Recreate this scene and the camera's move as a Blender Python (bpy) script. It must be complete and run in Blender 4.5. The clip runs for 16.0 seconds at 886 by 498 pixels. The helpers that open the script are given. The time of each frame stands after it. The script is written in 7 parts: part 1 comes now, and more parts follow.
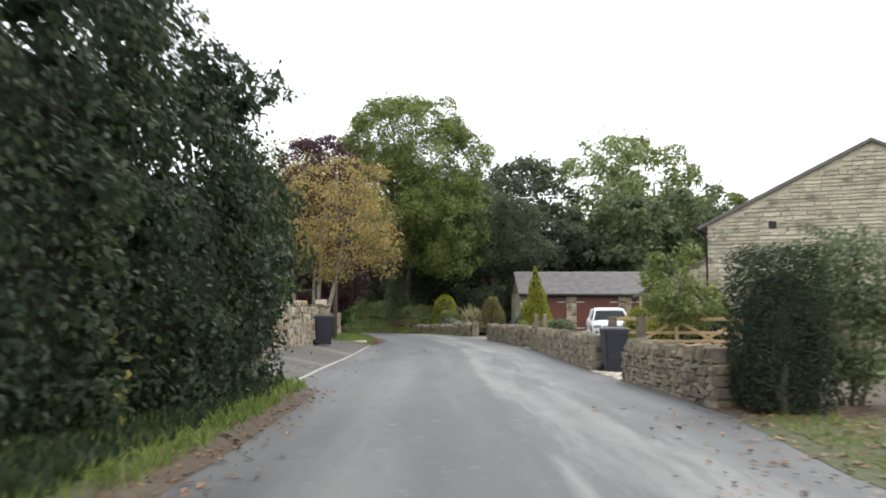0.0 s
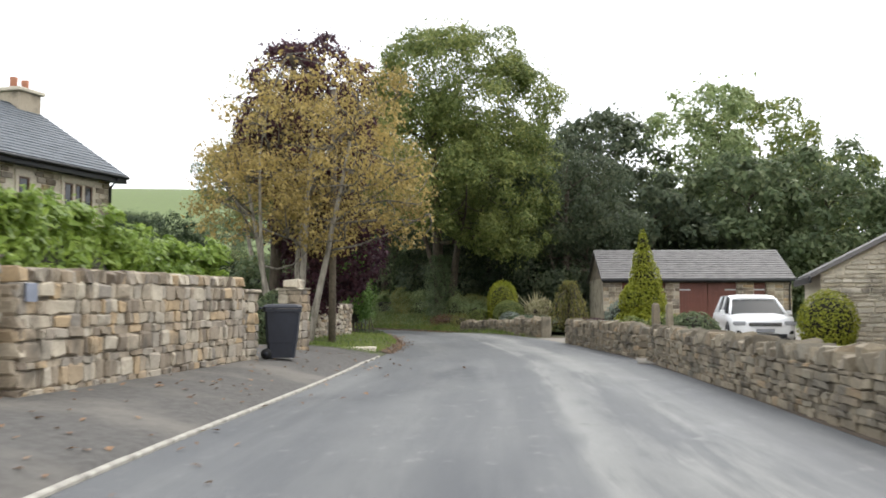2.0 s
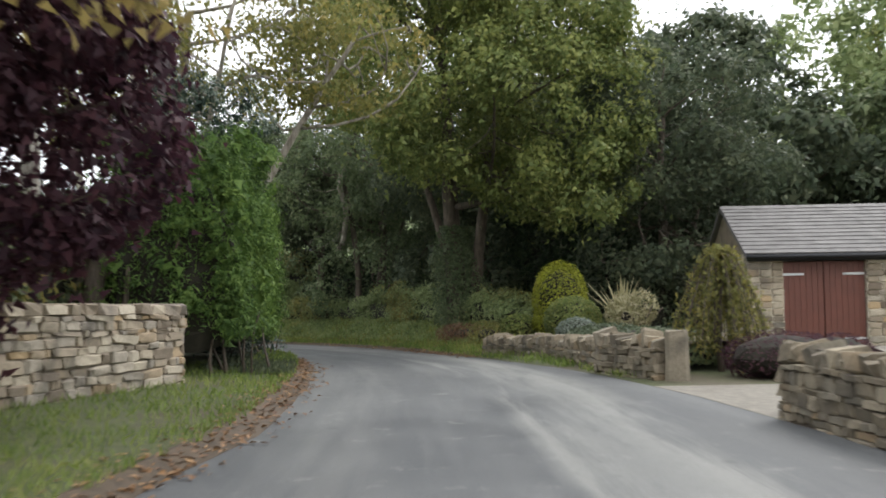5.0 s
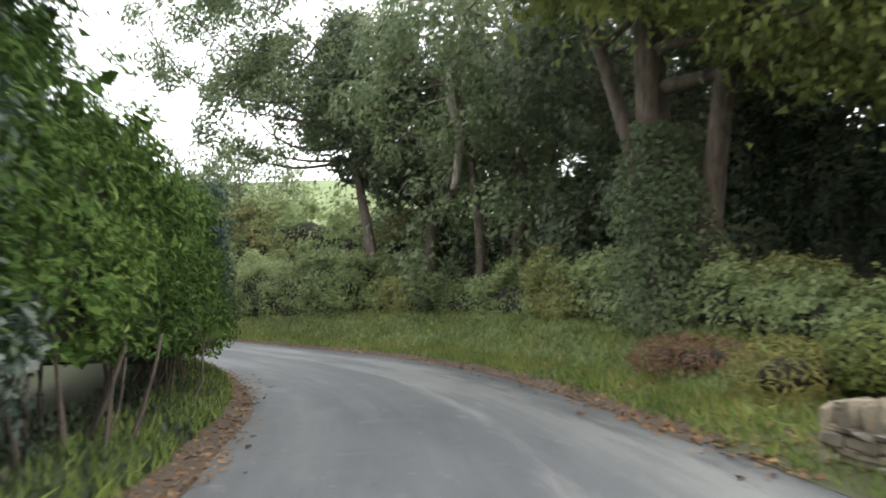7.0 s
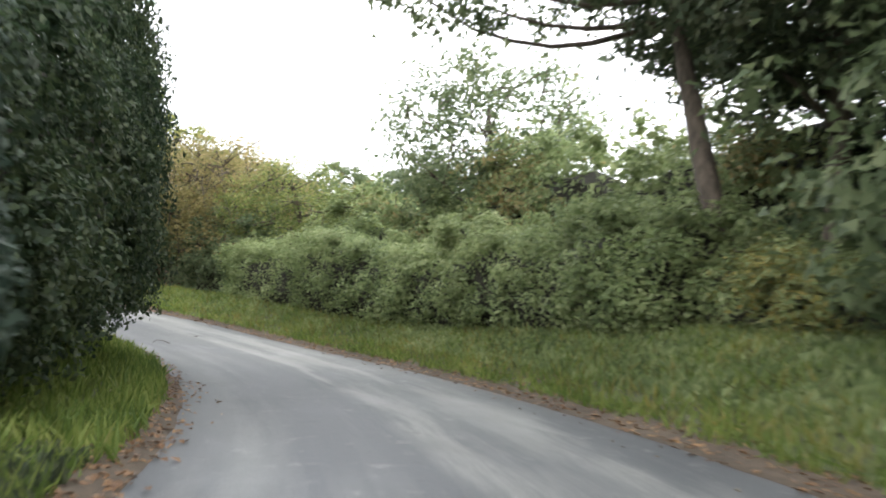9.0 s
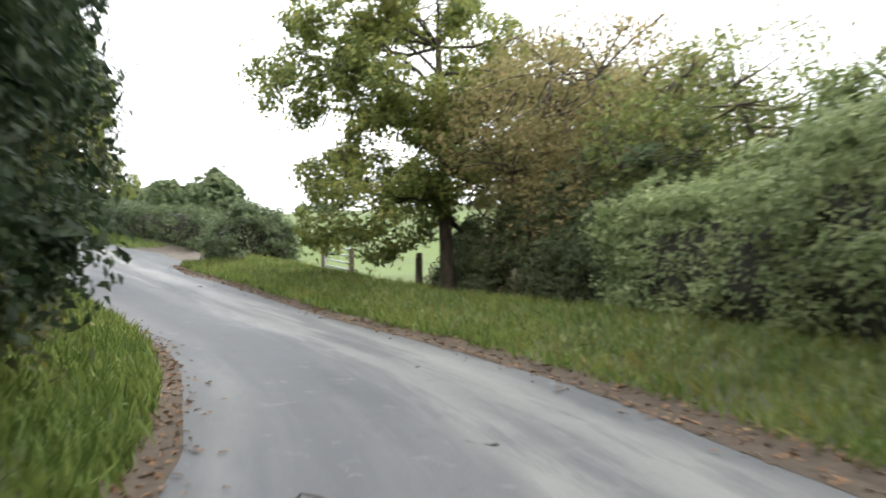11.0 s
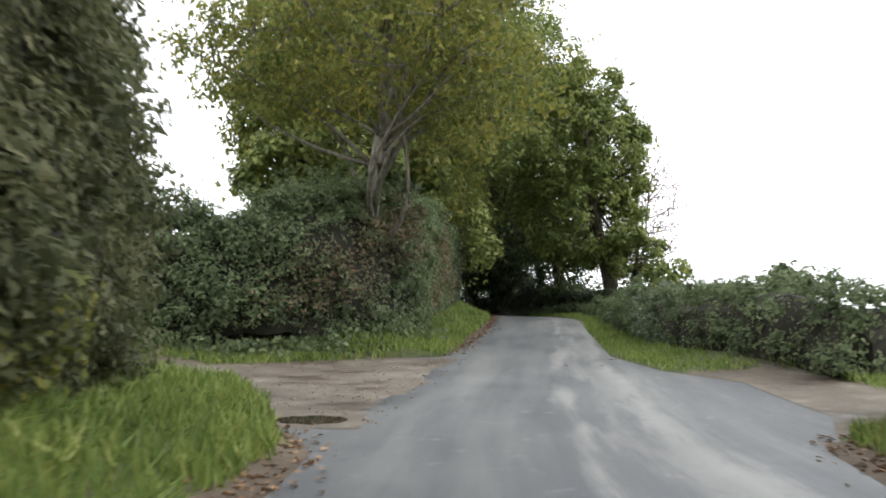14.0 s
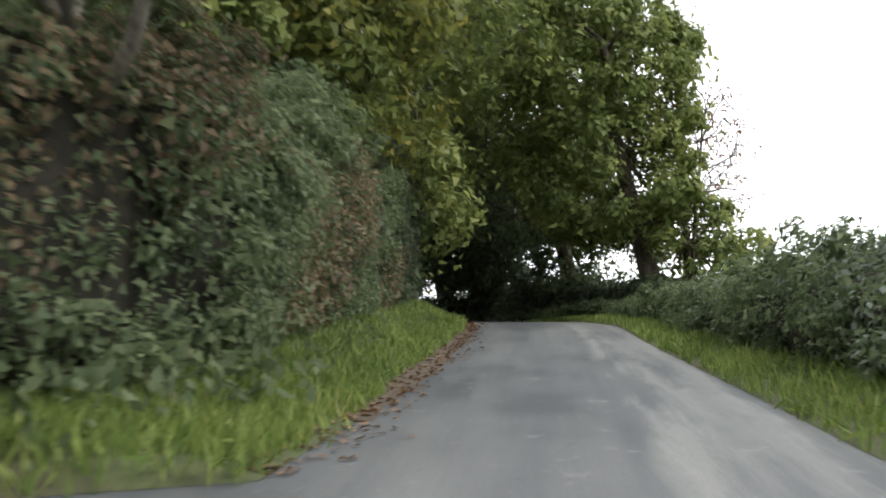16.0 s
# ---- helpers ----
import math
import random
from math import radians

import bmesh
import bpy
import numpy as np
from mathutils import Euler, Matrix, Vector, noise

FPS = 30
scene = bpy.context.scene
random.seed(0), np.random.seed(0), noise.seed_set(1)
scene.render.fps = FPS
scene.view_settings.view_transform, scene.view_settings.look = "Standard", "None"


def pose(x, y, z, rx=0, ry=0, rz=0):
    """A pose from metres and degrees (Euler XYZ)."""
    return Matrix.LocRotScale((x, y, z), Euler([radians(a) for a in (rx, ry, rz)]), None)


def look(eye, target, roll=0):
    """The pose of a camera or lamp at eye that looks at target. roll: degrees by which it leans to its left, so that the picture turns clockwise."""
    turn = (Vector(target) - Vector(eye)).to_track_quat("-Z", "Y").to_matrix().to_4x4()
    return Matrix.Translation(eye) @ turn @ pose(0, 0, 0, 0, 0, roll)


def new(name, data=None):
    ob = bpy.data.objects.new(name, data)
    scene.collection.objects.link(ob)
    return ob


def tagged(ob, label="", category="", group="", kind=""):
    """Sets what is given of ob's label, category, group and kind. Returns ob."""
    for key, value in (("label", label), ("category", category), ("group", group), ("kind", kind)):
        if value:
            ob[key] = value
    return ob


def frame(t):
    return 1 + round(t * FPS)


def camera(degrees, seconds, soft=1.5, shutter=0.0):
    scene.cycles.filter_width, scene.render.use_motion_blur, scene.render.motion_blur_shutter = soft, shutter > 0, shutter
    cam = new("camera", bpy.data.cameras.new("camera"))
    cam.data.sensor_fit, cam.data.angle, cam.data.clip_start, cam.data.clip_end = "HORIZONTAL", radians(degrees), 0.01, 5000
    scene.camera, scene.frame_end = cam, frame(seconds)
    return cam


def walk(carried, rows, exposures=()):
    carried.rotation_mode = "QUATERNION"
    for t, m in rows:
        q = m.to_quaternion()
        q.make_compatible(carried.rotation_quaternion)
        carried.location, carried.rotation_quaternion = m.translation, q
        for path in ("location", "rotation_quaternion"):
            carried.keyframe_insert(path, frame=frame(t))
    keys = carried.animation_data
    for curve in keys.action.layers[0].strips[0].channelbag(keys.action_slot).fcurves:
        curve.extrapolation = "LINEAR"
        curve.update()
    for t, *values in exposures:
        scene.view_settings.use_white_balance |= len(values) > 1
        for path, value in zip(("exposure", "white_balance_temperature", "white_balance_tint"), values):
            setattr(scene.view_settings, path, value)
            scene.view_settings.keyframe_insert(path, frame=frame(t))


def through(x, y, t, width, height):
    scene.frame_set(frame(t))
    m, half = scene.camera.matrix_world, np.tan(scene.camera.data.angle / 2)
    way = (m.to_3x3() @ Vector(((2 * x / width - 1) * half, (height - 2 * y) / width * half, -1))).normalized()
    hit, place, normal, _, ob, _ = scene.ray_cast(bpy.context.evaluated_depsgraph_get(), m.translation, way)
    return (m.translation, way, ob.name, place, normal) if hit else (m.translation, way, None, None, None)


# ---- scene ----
cam = camera(48.0, 16.0, soft=1.7, shutter=0.35)
PATH = [
    (0, (0.000, 0.000, 1.199), (-1.063, 9.922, 1.845), 0.01),
    (0.5, (-0.335, 4.002, 1.175), (-1.585, 13.909, 1.728), -0.22),
    (1, (-0.711, 7.861, 1.115), (-2.096, 17.752, 1.630), -0.12),
    (1.5, (-1.115, 11.812, 1.088), (-2.643, 21.680, 1.624), 0.13),
    (2, (-1.616, 15.763, 1.068), (-3.258, 25.609, 1.661), -0.08),
    (2.5, (-2.095, 19.654, 1.056), (-3.721, 29.503, 1.658), -0.40),
    (3, (-2.614, 23.548, 1.031), (-4.231, 33.397, 1.640), -0.14),
    (3.2, (-2.856, 25.126, 1.028), (-4.470, 34.976, 1.637), -0.38),
    (5.3, (-4.662, 39.860, 1.055), (-6.910, 49.582, 1.715), -0.56),
    (5.5, (-5.081, 41.660, 1.066), (-7.436, 51.355, 1.740), -0.39),
    (6, (-6.124, 46.214, 1.122), (-8.806, 55.823, 1.806), -0.13),
    (6.5, (-7.193, 50.504, 1.184), (-10.296, 59.987, 1.857), -0.29),
    (7, (-8.523, 54.525, 1.198), (-12.107, 63.847, 1.703), -0.32),
    (7.5, (-10.029, 58.382, 1.168), (-14.172, 67.470, 1.656), 0.37),
    (8, (-11.772, 62.381, 1.104), (-16.577, 71.135, 1.619), 0.96),
    (8.2, (-12.540, 63.969, 1.082), (-17.609, 72.573, 1.598), 1.23),
    (10.3, (-24.528, 77.930, 1.002), (-32.521, 83.905, 1.632), -0.54),
    (10.5, (-26.001, 79.030, 1.003), (-34.235, 84.670, 1.622), -0.87),
    (11, (-30.057, 81.621, 1.038), (-38.816, 86.393, 1.761), -1.00),
    (11.5, (-33.920, 83.566, 1.150), (-43.121, 87.370, 2.081), -0.88),
    (12, (-38.258, 85.004, 1.411), (-47.834, 87.602, 2.648), -0.11),
    (12.5, (-42.637, 85.920, 1.768), (-52.429, 87.304, 3.252), 0.64),
    (13, (-46.668, 86.303, 2.142), (-56.497, 86.775, 3.921), 1.66),
    (13.5, (-50.987, 86.442, 2.584), (-60.807, 86.316, 4.467), 1.35),
    (14, (-54.874, 86.611, 3.056), (-64.685, 86.185, 4.945), 1.01),
    (14.5, (-59.031, 86.626, 3.573), (-68.840, 86.114, 5.451), 1.55),
    (15, (-63.309, 86.637, 4.097), (-73.113, 86.079, 5.991), 1.60),
    (15.5, (-67.584, 86.733, 4.622), (-77.372, 86.137, 6.581), 0.73),
    (16, (-71.717, 86.998, 5.149), (-81.517, 86.713, 7.117), -0.82),
]
walk(cam, [(t, look(eye, target, roll)) for t, eye, target, roll in PATH], exposures=[(0.0, 0.95), (1.5, 1.08), (3.0, 1.0), (5.5, 1.1), (6.4, 1.6), (7.0, 1.82), (8.0, 1.98), (9.2, 1.85), (10.5, 1.68), (12.0, 1.46), (14.0, 1.14), (15.0, 1.08), (16.0, 1.2)])

# ---- world and sun: bright overcast ----
world = bpy.data.worlds.new("overcast")
scene.world = world
world.use_nodes = True
wn, wl = world.node_tree.nodes, world.node_tree.links
sky = wn.new("ShaderNodeTexSky")
sky.sky_type, sky.sun_disc = "NISHITA", False
sky.sun_elevation, sky.sun_rotation, sky.dust_density, sky.ozone_density = radians(42), radians(150), 4.0, 1.0
cloud = wn.new("ShaderNodeMixRGB")
cloud.inputs[0].default_value = 0.88
cloud.inputs[2].default_value = (9.6, 9.8, 10.2, 1)
wl.new(sky.outputs[0], cloud.inputs[1])
wl.new(cloud.outputs[0], wn["Background"].inputs[0])
wn["Background"].inputs[1].default_value = 0.105
sun = new("sun", bpy.data.lights.new("sun", "SUN"))
sun.data.energy, sun.data.angle, sun.data.color = 0.9, radians(25), (1.0, 0.96, 0.9)
sun.matrix_world = pose(0, 0, 60, 42, 0, 150)

# ---- the lane: control points of its line, 8 m apart, at road level ----
ROAD = [
    (3.61, -39.84, -0.00), (2.88, -31.87, -0.00), (2.16, -23.90, -0.00), (1.44, -15.93, -0.00), (0.72, -7.97, -0.00),
    (0.00, 0.00, -0.00), (-0.72, 7.97, -0.09), (-1.63, 15.91, -0.13), (-2.66, 23.85, -0.17), (-3.52, 31.80, -0.18),
    (-4.63, 39.71, -0.15), (-6.43, 47.51, -0.06), (-8.75, 55.16, -0.00), (-11.84, 62.53, -0.10), (-15.94, 69.38, -0.17),
    (-21.35, 75.26, -0.20), (-27.67, 80.16, -0.19), (-34.73, 83.88, -0.01), (-42.46, 85.89, 0.55), (-50.44, 86.42, 1.32),
    (-58.43, 86.63, 2.30), (-66.43, 86.69, 3.28), (-74.42, 87.19, 4.40), (-82.40, 87.74, 5.72), (-90.38, 88.29, 7.04),
    (-98.36, 88.65, 8.36), (-106.30, 87.72, 9.44), (-113.94, 85.37, 10.08), (-121.02, 81.68, 10.26), (-127.33, 76.78, 10.12),
]


def glide(points, step):
    """A smooth line through points, at about the given step."""
    p = np.array(points, float)
    out = []
    for i in range(len(p) - 1):
        a, b, c, d = p[max(i - 1, 0)], p[i], p[i + 1], p[min(i + 2, len(p) - 1)]
        n = max(2, int(round(np.linalg.norm(c - b) / step)))
        for k in range(n):
            u = k / n
            out.append(0.5 * (2 * b + (c - a) * u + (2 * a - 5 * b + 4 * c - d) * u * u + (3 * b - a - 3 * c + d) * u ** 3))
    out.append(p[-1])
    return np.array(out)


LINE = glide(ROAD, 0.5)
LINE_S = np.r_[0, np.cumsum(np.linalg.norm(np.diff(LINE[:, :2], axis=0), axis=1))] - 40.0
TAN = np.gradient(LINE[:, :2], axis=0)
TAN /= np.linalg.norm(TAN, axis=1)[:, None]
END_S = float(LINE_S[-1])


def near(xy):
    """Arc length, offset to the right and road level of the nearest places on the lane, for an (n, 2) array."""
    xy = np.atleast_2d(np.asarray(xy, float))
    s, off, z = (np.zeros(len(xy)) for _ in range(3))
    for k in range(0, len(xy), 4000):
        q = xy[k:k + 4000]
        i = ((q[:, None] - LINE[None, :, :2]) ** 2).sum(-1).argmin(1)
        w = q - LINE[i, :2]
        along = (w * TAN[i]).sum(-1)
        o = w[:, 0] * TAN[i, 1] - w[:, 1] * TAN[i, 0]
        far = np.hypot(*w.T)
        s[k:k + 4000] = LINE_S[i] + np.clip(along, -0.6, 0.6)
        off[k:k + 4000] = np.where(np.abs(along) > 1, np.sign(o + 1e-9) * far, o)
        z[k:k + 4000] = LINE[i, 2]
    return s, off, z


def edge_left(s):
    return np.interp(s, [-40, 5, 17.5, 19, 30, 38, 41, 47, 55, 72, 80, 88, 100, 108, 114, 119, 125, 126, 128.3, 131.8, 134, 138.4, 139.3, 142, 148, 160, 203],
                     [-2.2, -2.2, -2.3, -2.85, -2.85, -2.75, -2.5, -1.85, -1.8, -1.8, -1.65, -1.5, -1.45, -1.35, -1.35, -1.55, -1.65, -1.9, -2.6, -4.1, -6.5, -6.5, -1.8, -1.65, -1.65, -1.75, -2.0])


def edge_right(s):
    return np.interp(s, [-40, 8, 13, 20, 40, 50, 53, 56, 58, 62, 66, 72, 78, 85, 95, 110, 117, 122, 126, 129, 134, 136.5, 140, 150, 160, 203],
                     [3.1, 3.1, 3.6, 3.6, 3.6, 3.35, 3.1, 2.85, 2.65, 2.6, 2.6, 2.9, 3.2, 3.1, 2.85, 2.95, 3.05, 3.0, 3.3, 4.1, 4.0, 2.9, 2.1, 1.9, 1.9, 2.2])


def smooth(x, a, b):
    u = np.clip((x - a) / (b - a), 0, 1)
    return u * u * (3 - 2 * u)


def rise(s, off):
    """Height of the ground over the road, beside it."""
    s, off = np.asarray(s, float), np.asarray(off, float)
    dl, dr = np.maximum(edge_left(s) - off, 0), np.maximum(off - edge_right(s), 0)
    # left: footway, grass verges, the bank past the track
    foot = smooth(s, 17, 19) * (1 - smooth(s, 40, 44))
    bank = smooth(s, 139, 143)
    track = smooth(s, 125, 129) * (1 - bank)
    lane = smooth(s, 80, 86) * (1 - smooth(s, 122, 127))
    left = (0.04 * np.minimum(dl / 0.1, 1) + 0.17 * np.minimum(dl, 1.7)) * foot
    left += (1 - foot) * (0.05 * np.minimum(dl / 0.2, 1) + 0.06 * np.minimum(dl, 3))
    left += track * 0.07 * np.minimum(dl, 7) + bank * 0.5 * smooth(dl, 0.2, 1.8) + lane * 0.35 * smooth(dl, 0.3, 2.0)
    # right: level gardens first, then grass verge and rising field
    wild = smooth(s, 62, 72)
    right = wild * (0.06 * np.minimum(dr / 0.2, 1) + 0.42 * smooth(dr, 0.2, 2.2) * (1 - 0.65 * smooth(s, 135, 142))) * (1 - 0.8 * smooth(s, 124, 128) * (1 - smooth(s, 134, 138)))
    right += 0.12 * smooth(s, 54.5, 59) * (1 - smooth(s, 66, 72)) * smooth(dr, 0.08, 0.55)
    right += 0.5 * smooth(s, 64, 70) * (1 - smooth(s, 86, 97)) * smooth(dr, 0.5, 3.4)
    right -= smooth(s, 102, 112) * (1 - smooth(s, 166, 182)) * 0.62 * smooth(dr, 1.8, 4.2)
    right += smooth(s, 98, 118) * (0.085 * np.maximum(dr - 6, 0) * (1 - 0.55 * smooth(dr, 60, 220)))
    return np.where(off < 0, left, right)


def ground_z(x, y):
    s, off, z = near(np.stack([np.ravel(x), np.ravel(y)], -1))
    return z + rise(s, off)


def at(s, off, up=0.0):
    """The place at arc length s and offset off, up metres over the ground there."""
    i = int(np.clip(np.searchsorted(LINE_S, s), 1, len(LINE_S) - 1))
    u = (s - LINE_S[i - 1]) / (LINE_S[i] - LINE_S[i - 1])
    p = LINE[i - 1] + u * (LINE[i] - LINE[i - 1])
    t = TAN[i - 1] + u * (TAN[i] - TAN[i - 1])
    return Vector((p[0] + t[1] * off, p[1] - t[0] * off, p[2] + float(rise(s, off)) + up))


def places(s, off):
    """The places at arrays of arc lengths and offsets, on the ground."""
    x, y, z, tx, ty = (np.interp(s, LINE_S, q) for q in (LINE[:, 0], LINE[:, 1], LINE[:, 2], TAN[:, 0], TAN[:, 1]))
    return np.stack([x + ty * off, y - tx * off, z + rise(s, off)], -1)


def heading(s):
    i = int(np.clip(np.searchsorted(LINE_S, s), 0, len(LINE_S) - 1))
    return math.degrees(math.atan2(-TAN[i, 0], TAN[i, 1]))


# ---- materials ----
def material(name):
    m = bpy.data.materials.new(name)
    m.use_nodes = True
    return m, m.node_tree.nodes, m.node_tree.links, m.node_tree.nodes["Principled BSDF"]


def ramp(n, l, source, stops):
    r = n.new("ShaderNodeValToRGB")
    while len(r.color_ramp.elements) < len(stops):
        r.color_ramp.elements.new(0.5)
    for e, (p, c) in zip(r.color_ramp.elements, stops):
        e.position, e.color = p, (*c, 1)
    l.new(source, r.inputs[0])
    return r.outputs[0]


def noise_tex(n, l, scale, detail=4.0, rough=0.6, coords="Object", stretch=None):
    t = n.new("ShaderNodeTexNoise")
    t.inputs["Scale"].default_value, t.inputs["Detail"].default_value, t.inputs["Roughness"].default_value = scale, detail, rough
    c = n.new("ShaderNodeTexCoord")
    src = c.outputs[coords]
    if stretch:
        mp = n.new("ShaderNodeMapping")
        mp.inputs["Scale"].default_value = stretch
        l.new(src, mp.inputs[0])
        src = mp.outputs[0]
    l.new(src, t.inputs["Vector"])
    return t.outputs["Fac"]


def mix(n, l, fac, a, b, kind="MIX"):
    m = n.new("ShaderNodeMixRGB")
    m.blend_type = kind
    for k, v in enumerate((fac, a, b)):
        if isinstance(v, (int, float)):
            m.inputs[k].default_value = v
        elif isinstance(v, tuple):
            m.inputs[k].default_value = (*v, 1)
        else:
            l.new(v, m.inputs[k])
    return m.outputs[0]


def bump(n, l, height, strength, distance, out):
    b = n.new("ShaderNodeBump")
    b.inputs["Strength"].default_value, b.inputs["Distance"].default_value = strength, distance
    l.new(height, b.inputs["Height"])
    l.new(b.outputs[0], out.inputs["Normal"])


def leaf_mat(name, stops, through=0.42, rough=0.5):
    """Leaves: colour by island, light passing through."""
    m, n, l, b = material(name)
    geo = n.new("ShaderNodeNewGeometry")
    patch = noise_tex(n, l, 0.45, 3.0)
    f = mix(n, l, 0.62, geo.outputs["Random Per Island"], patch)
    col = ramp(n, l, f, [(at_, (r_, g_, b_ * 1.15 + 0.006)) for at_, (r_, g_, b_) in stops])
    l.new(col, b.inputs["Base Color"])
    b.inputs["Roughness"].default_value = rough
    b.inputs["Specular IOR Level"].default_value = 0.2
    tr = n.new("ShaderNodeBsdfTranslucent")
    l.new(col, tr.inputs[0])
    mx = n.new("ShaderNodeMixShader")
    mx.inputs[0].default_value = through
    l.new(b.outputs[0], mx.inputs[1])
    l.new(tr.outputs[0], mx.inputs[2])
    l.new(mx.outputs[0], n["Material Output"].inputs[0])
    return m


def plain(name, colour, rough=0.6, metal=0.0, vary=0.15, scale=6.0, relief=0.0):
    m, n, l, b = material(name)
    t = noise_tex(n, l, scale, 5.0)
    lo, hi = tuple(c * (1 - vary) for c in colour), tuple(min(1, c * (1 + vary)) for c in colour)
    l.new(ramp(n, l, t, [(0.3, lo), (0.7, hi)]), b.inputs["Base Color"])
    b.inputs["Roughness"].default_value, b.inputs["Metallic"].default_value = rough, metal
    if relief:
        bump(n, l, noise_tex(n, l, scale * 6, 4.0), 0.6, relief, b)
    return m


def stone_mat(name, stops, relief=0.012):
    """Sandstone: each block has its own tint, with grain, lichen and soot."""
    m, n, l, b = material(name)
    info = n.new("ShaderNodeObjectInfo")
    geo = n.new("ShaderNodeNewGeometry")
    add = n.new("ShaderNodeMath")
    add.operation = "ADD"
    l.new(info.outputs["Random"], add.inputs[0])
    l.new(geo.outputs["Random Per Island"], add.inputs[1])
    fr = n.new("ShaderNodeMath")
    fr.operation = "FRACT"
    l.new(add.outputs[0], fr.inputs[0])
    col = ramp(n, l, fr.outputs[0], stops)
    c = n.new("ShaderNodeNewGeometry").outputs["Position"]
    soot = n.new("ShaderNodeTexNoise")
    soot.inputs["Scale"].default_value, soot.inputs["Detail"].default_value = 2.2, 6.0
    l.new(c, soot.inputs["Vector"])
    col = mix(n, l, ramp(n, l, soot.outputs[0], [(0.5, (0, 0, 0)), (0.72, (0.75, 0.75, 0.75))]), col, (0.07, 0.062, 0.05))
    grain = n.new("ShaderNodeTexNoise")
    grain.inputs["Scale"].default_value, grain.inputs["Detail"].default_value = 26.0, 5.0
    l.new(c, grain.inputs["Vector"])
    col = mix(n, l, 0.35, col, ramp(n, l, grain.outputs[0], [(0.3, (0.25, 0.25, 0.25)), (0.7, (1, 1, 1))]), "MULTIPLY")
    l.new(col, b.inputs["Base Color"])
    b.inputs["Roughness"].default_value = 0.9
    bump(n, l, grain.outputs[0], 0.7, relief, b)
    return m


def bark_mat(name, a, c, scale=9.0):
    m, n, l, b = material(name)
    t = noise_tex(n, l, scale, 6.0, 0.65, stretch=(1, 1, 0.25))
    l.new(ramp(n, l, t, [(0.35, a), (0.65, c)]), b.inputs["Base Color"])
    b.inputs["Roughness"].default_value = 0.9
    bump(n, l, t, 0.8, 0.03, b)
    return m


def asphalt_mat():
    """Old patched asphalt: fine grain, pale worn tracks along the lane, damp darker patches."""
    m, n, l, b = material("asphalt")
    uv = n.new("ShaderNodeUVMap")
    uv.uv_map = "lane"
    fine = noise_tex(n, l, 60.0, 3.0)

    def strip(sx, sy, scale, detail):
        mp = n.new("ShaderNodeMapping")
        mp.inputs["Scale"].default_value = (sx, sy, 1)
        l.new(uv.outputs[0], mp.inputs[0])
        t = n.new("ShaderNodeTexNoise")
        t.inputs["Scale"].default_value, t.inputs["Detail"].default_value, t.inputs["Roughness"].default_value = scale, detail, 0.65
        l.new(mp.outputs[0], t.inputs["Vector"])
        return t.outputs["Fac"]

    # wear across the lane: pale bands where wheels run, broken up along it
    wav = strip(1.0, 0.12, 0.8, 3.0)
    across = n.new("ShaderNodeSeparateXYZ")
    l.new(uv.outputs[0], across.inputs[0])
    shift = n.new("ShaderNodeMath")
    shift.operation, shift.inputs[1].default_value = "MULTIPLY_ADD", 1.1
    l.new(wav, shift.inputs[0])
    l.new(across.outputs[0], shift.inputs[2])
    span = n.new("ShaderNodeMapRange")
    span.inputs["From Min"].default_value, span.inputs["From Max"].default_value = -3.4, 5.6
    l.new(shift.outputs[0], span.inputs[0])
    band = ramp(n, l, span.outputs[0], [(0.28, (0.06, 0.06, 0.06)), (0.34, (0.3, 0.3, 0.3)), (0.4, (0.05, 0.05, 0.05)), (0.52, (0.06, 0.06, 0.06)), (0.54, (0.9, 0.9, 0.9)), (0.6, (0.45, 0.45, 0.45)), (0.655, (0.95, 0.95, 0.95)), (0.73, (0.1, 0.1, 0.1))])
    tracks = strip(0.9, 0.05, 1.0, 4.0)
    blotch = strip(1.0, 0.45, 0.55, 6.0)
    col = ramp(n, l, blotch, [(0.38, (0.046, 0.051, 0.057)), (0.58, (0.09, 0.095, 0.098))])
    col = mix(n, l, ramp(n, l, tracks, [(0.48, (0, 0, 0)), (0.66, (0.5, 0.5, 0.5))]), col, (0.17, 0.174, 0.168))
    col = mix(n, l, mix(n, l, 1.0, band, ramp(n, l, strip(1.2, 0.11, 1.1, 6.0), [(0.42, (0.12, 0.12, 0.12)), (0.53, (1, 1, 1))]), "MULTIPLY"), col, (0.2, 0.202, 0.19))
    speck = strip(1.0, 0.8, 3.2, 5.0)
    col = mix(n, l, ramp(n, l, speck, [(0.6, (0, 0, 0)), (0.68, (0.55, 0.55, 0.55))]), col, (0.2, 0.2, 0.19))
    col = mix(n, l, ramp(n, l, speck, [(0.28, (0.5, 0.5, 0.5)), (0.38, (0, 0, 0))]), col, (0.05, 0.052, 0.055))
    col = mix(n, l, 0.5, col, ramp(n, l, fine, [(0.3, (0.55, 0.55, 0.55)), (0.7, (1.25, 1.25, 1.25))]), "MULTIPLY")
    l.new(col, b.inputs["Base Color"])
    l.new(ramp(n, l, blotch, [(0.3, (0.5, 0.5, 0.5)), (0.65, (0.78, 0.78, 0.78))]), b.inputs["Roughness"])
    bump(n, l, fine, 0.5, 0.006, b)
    return m


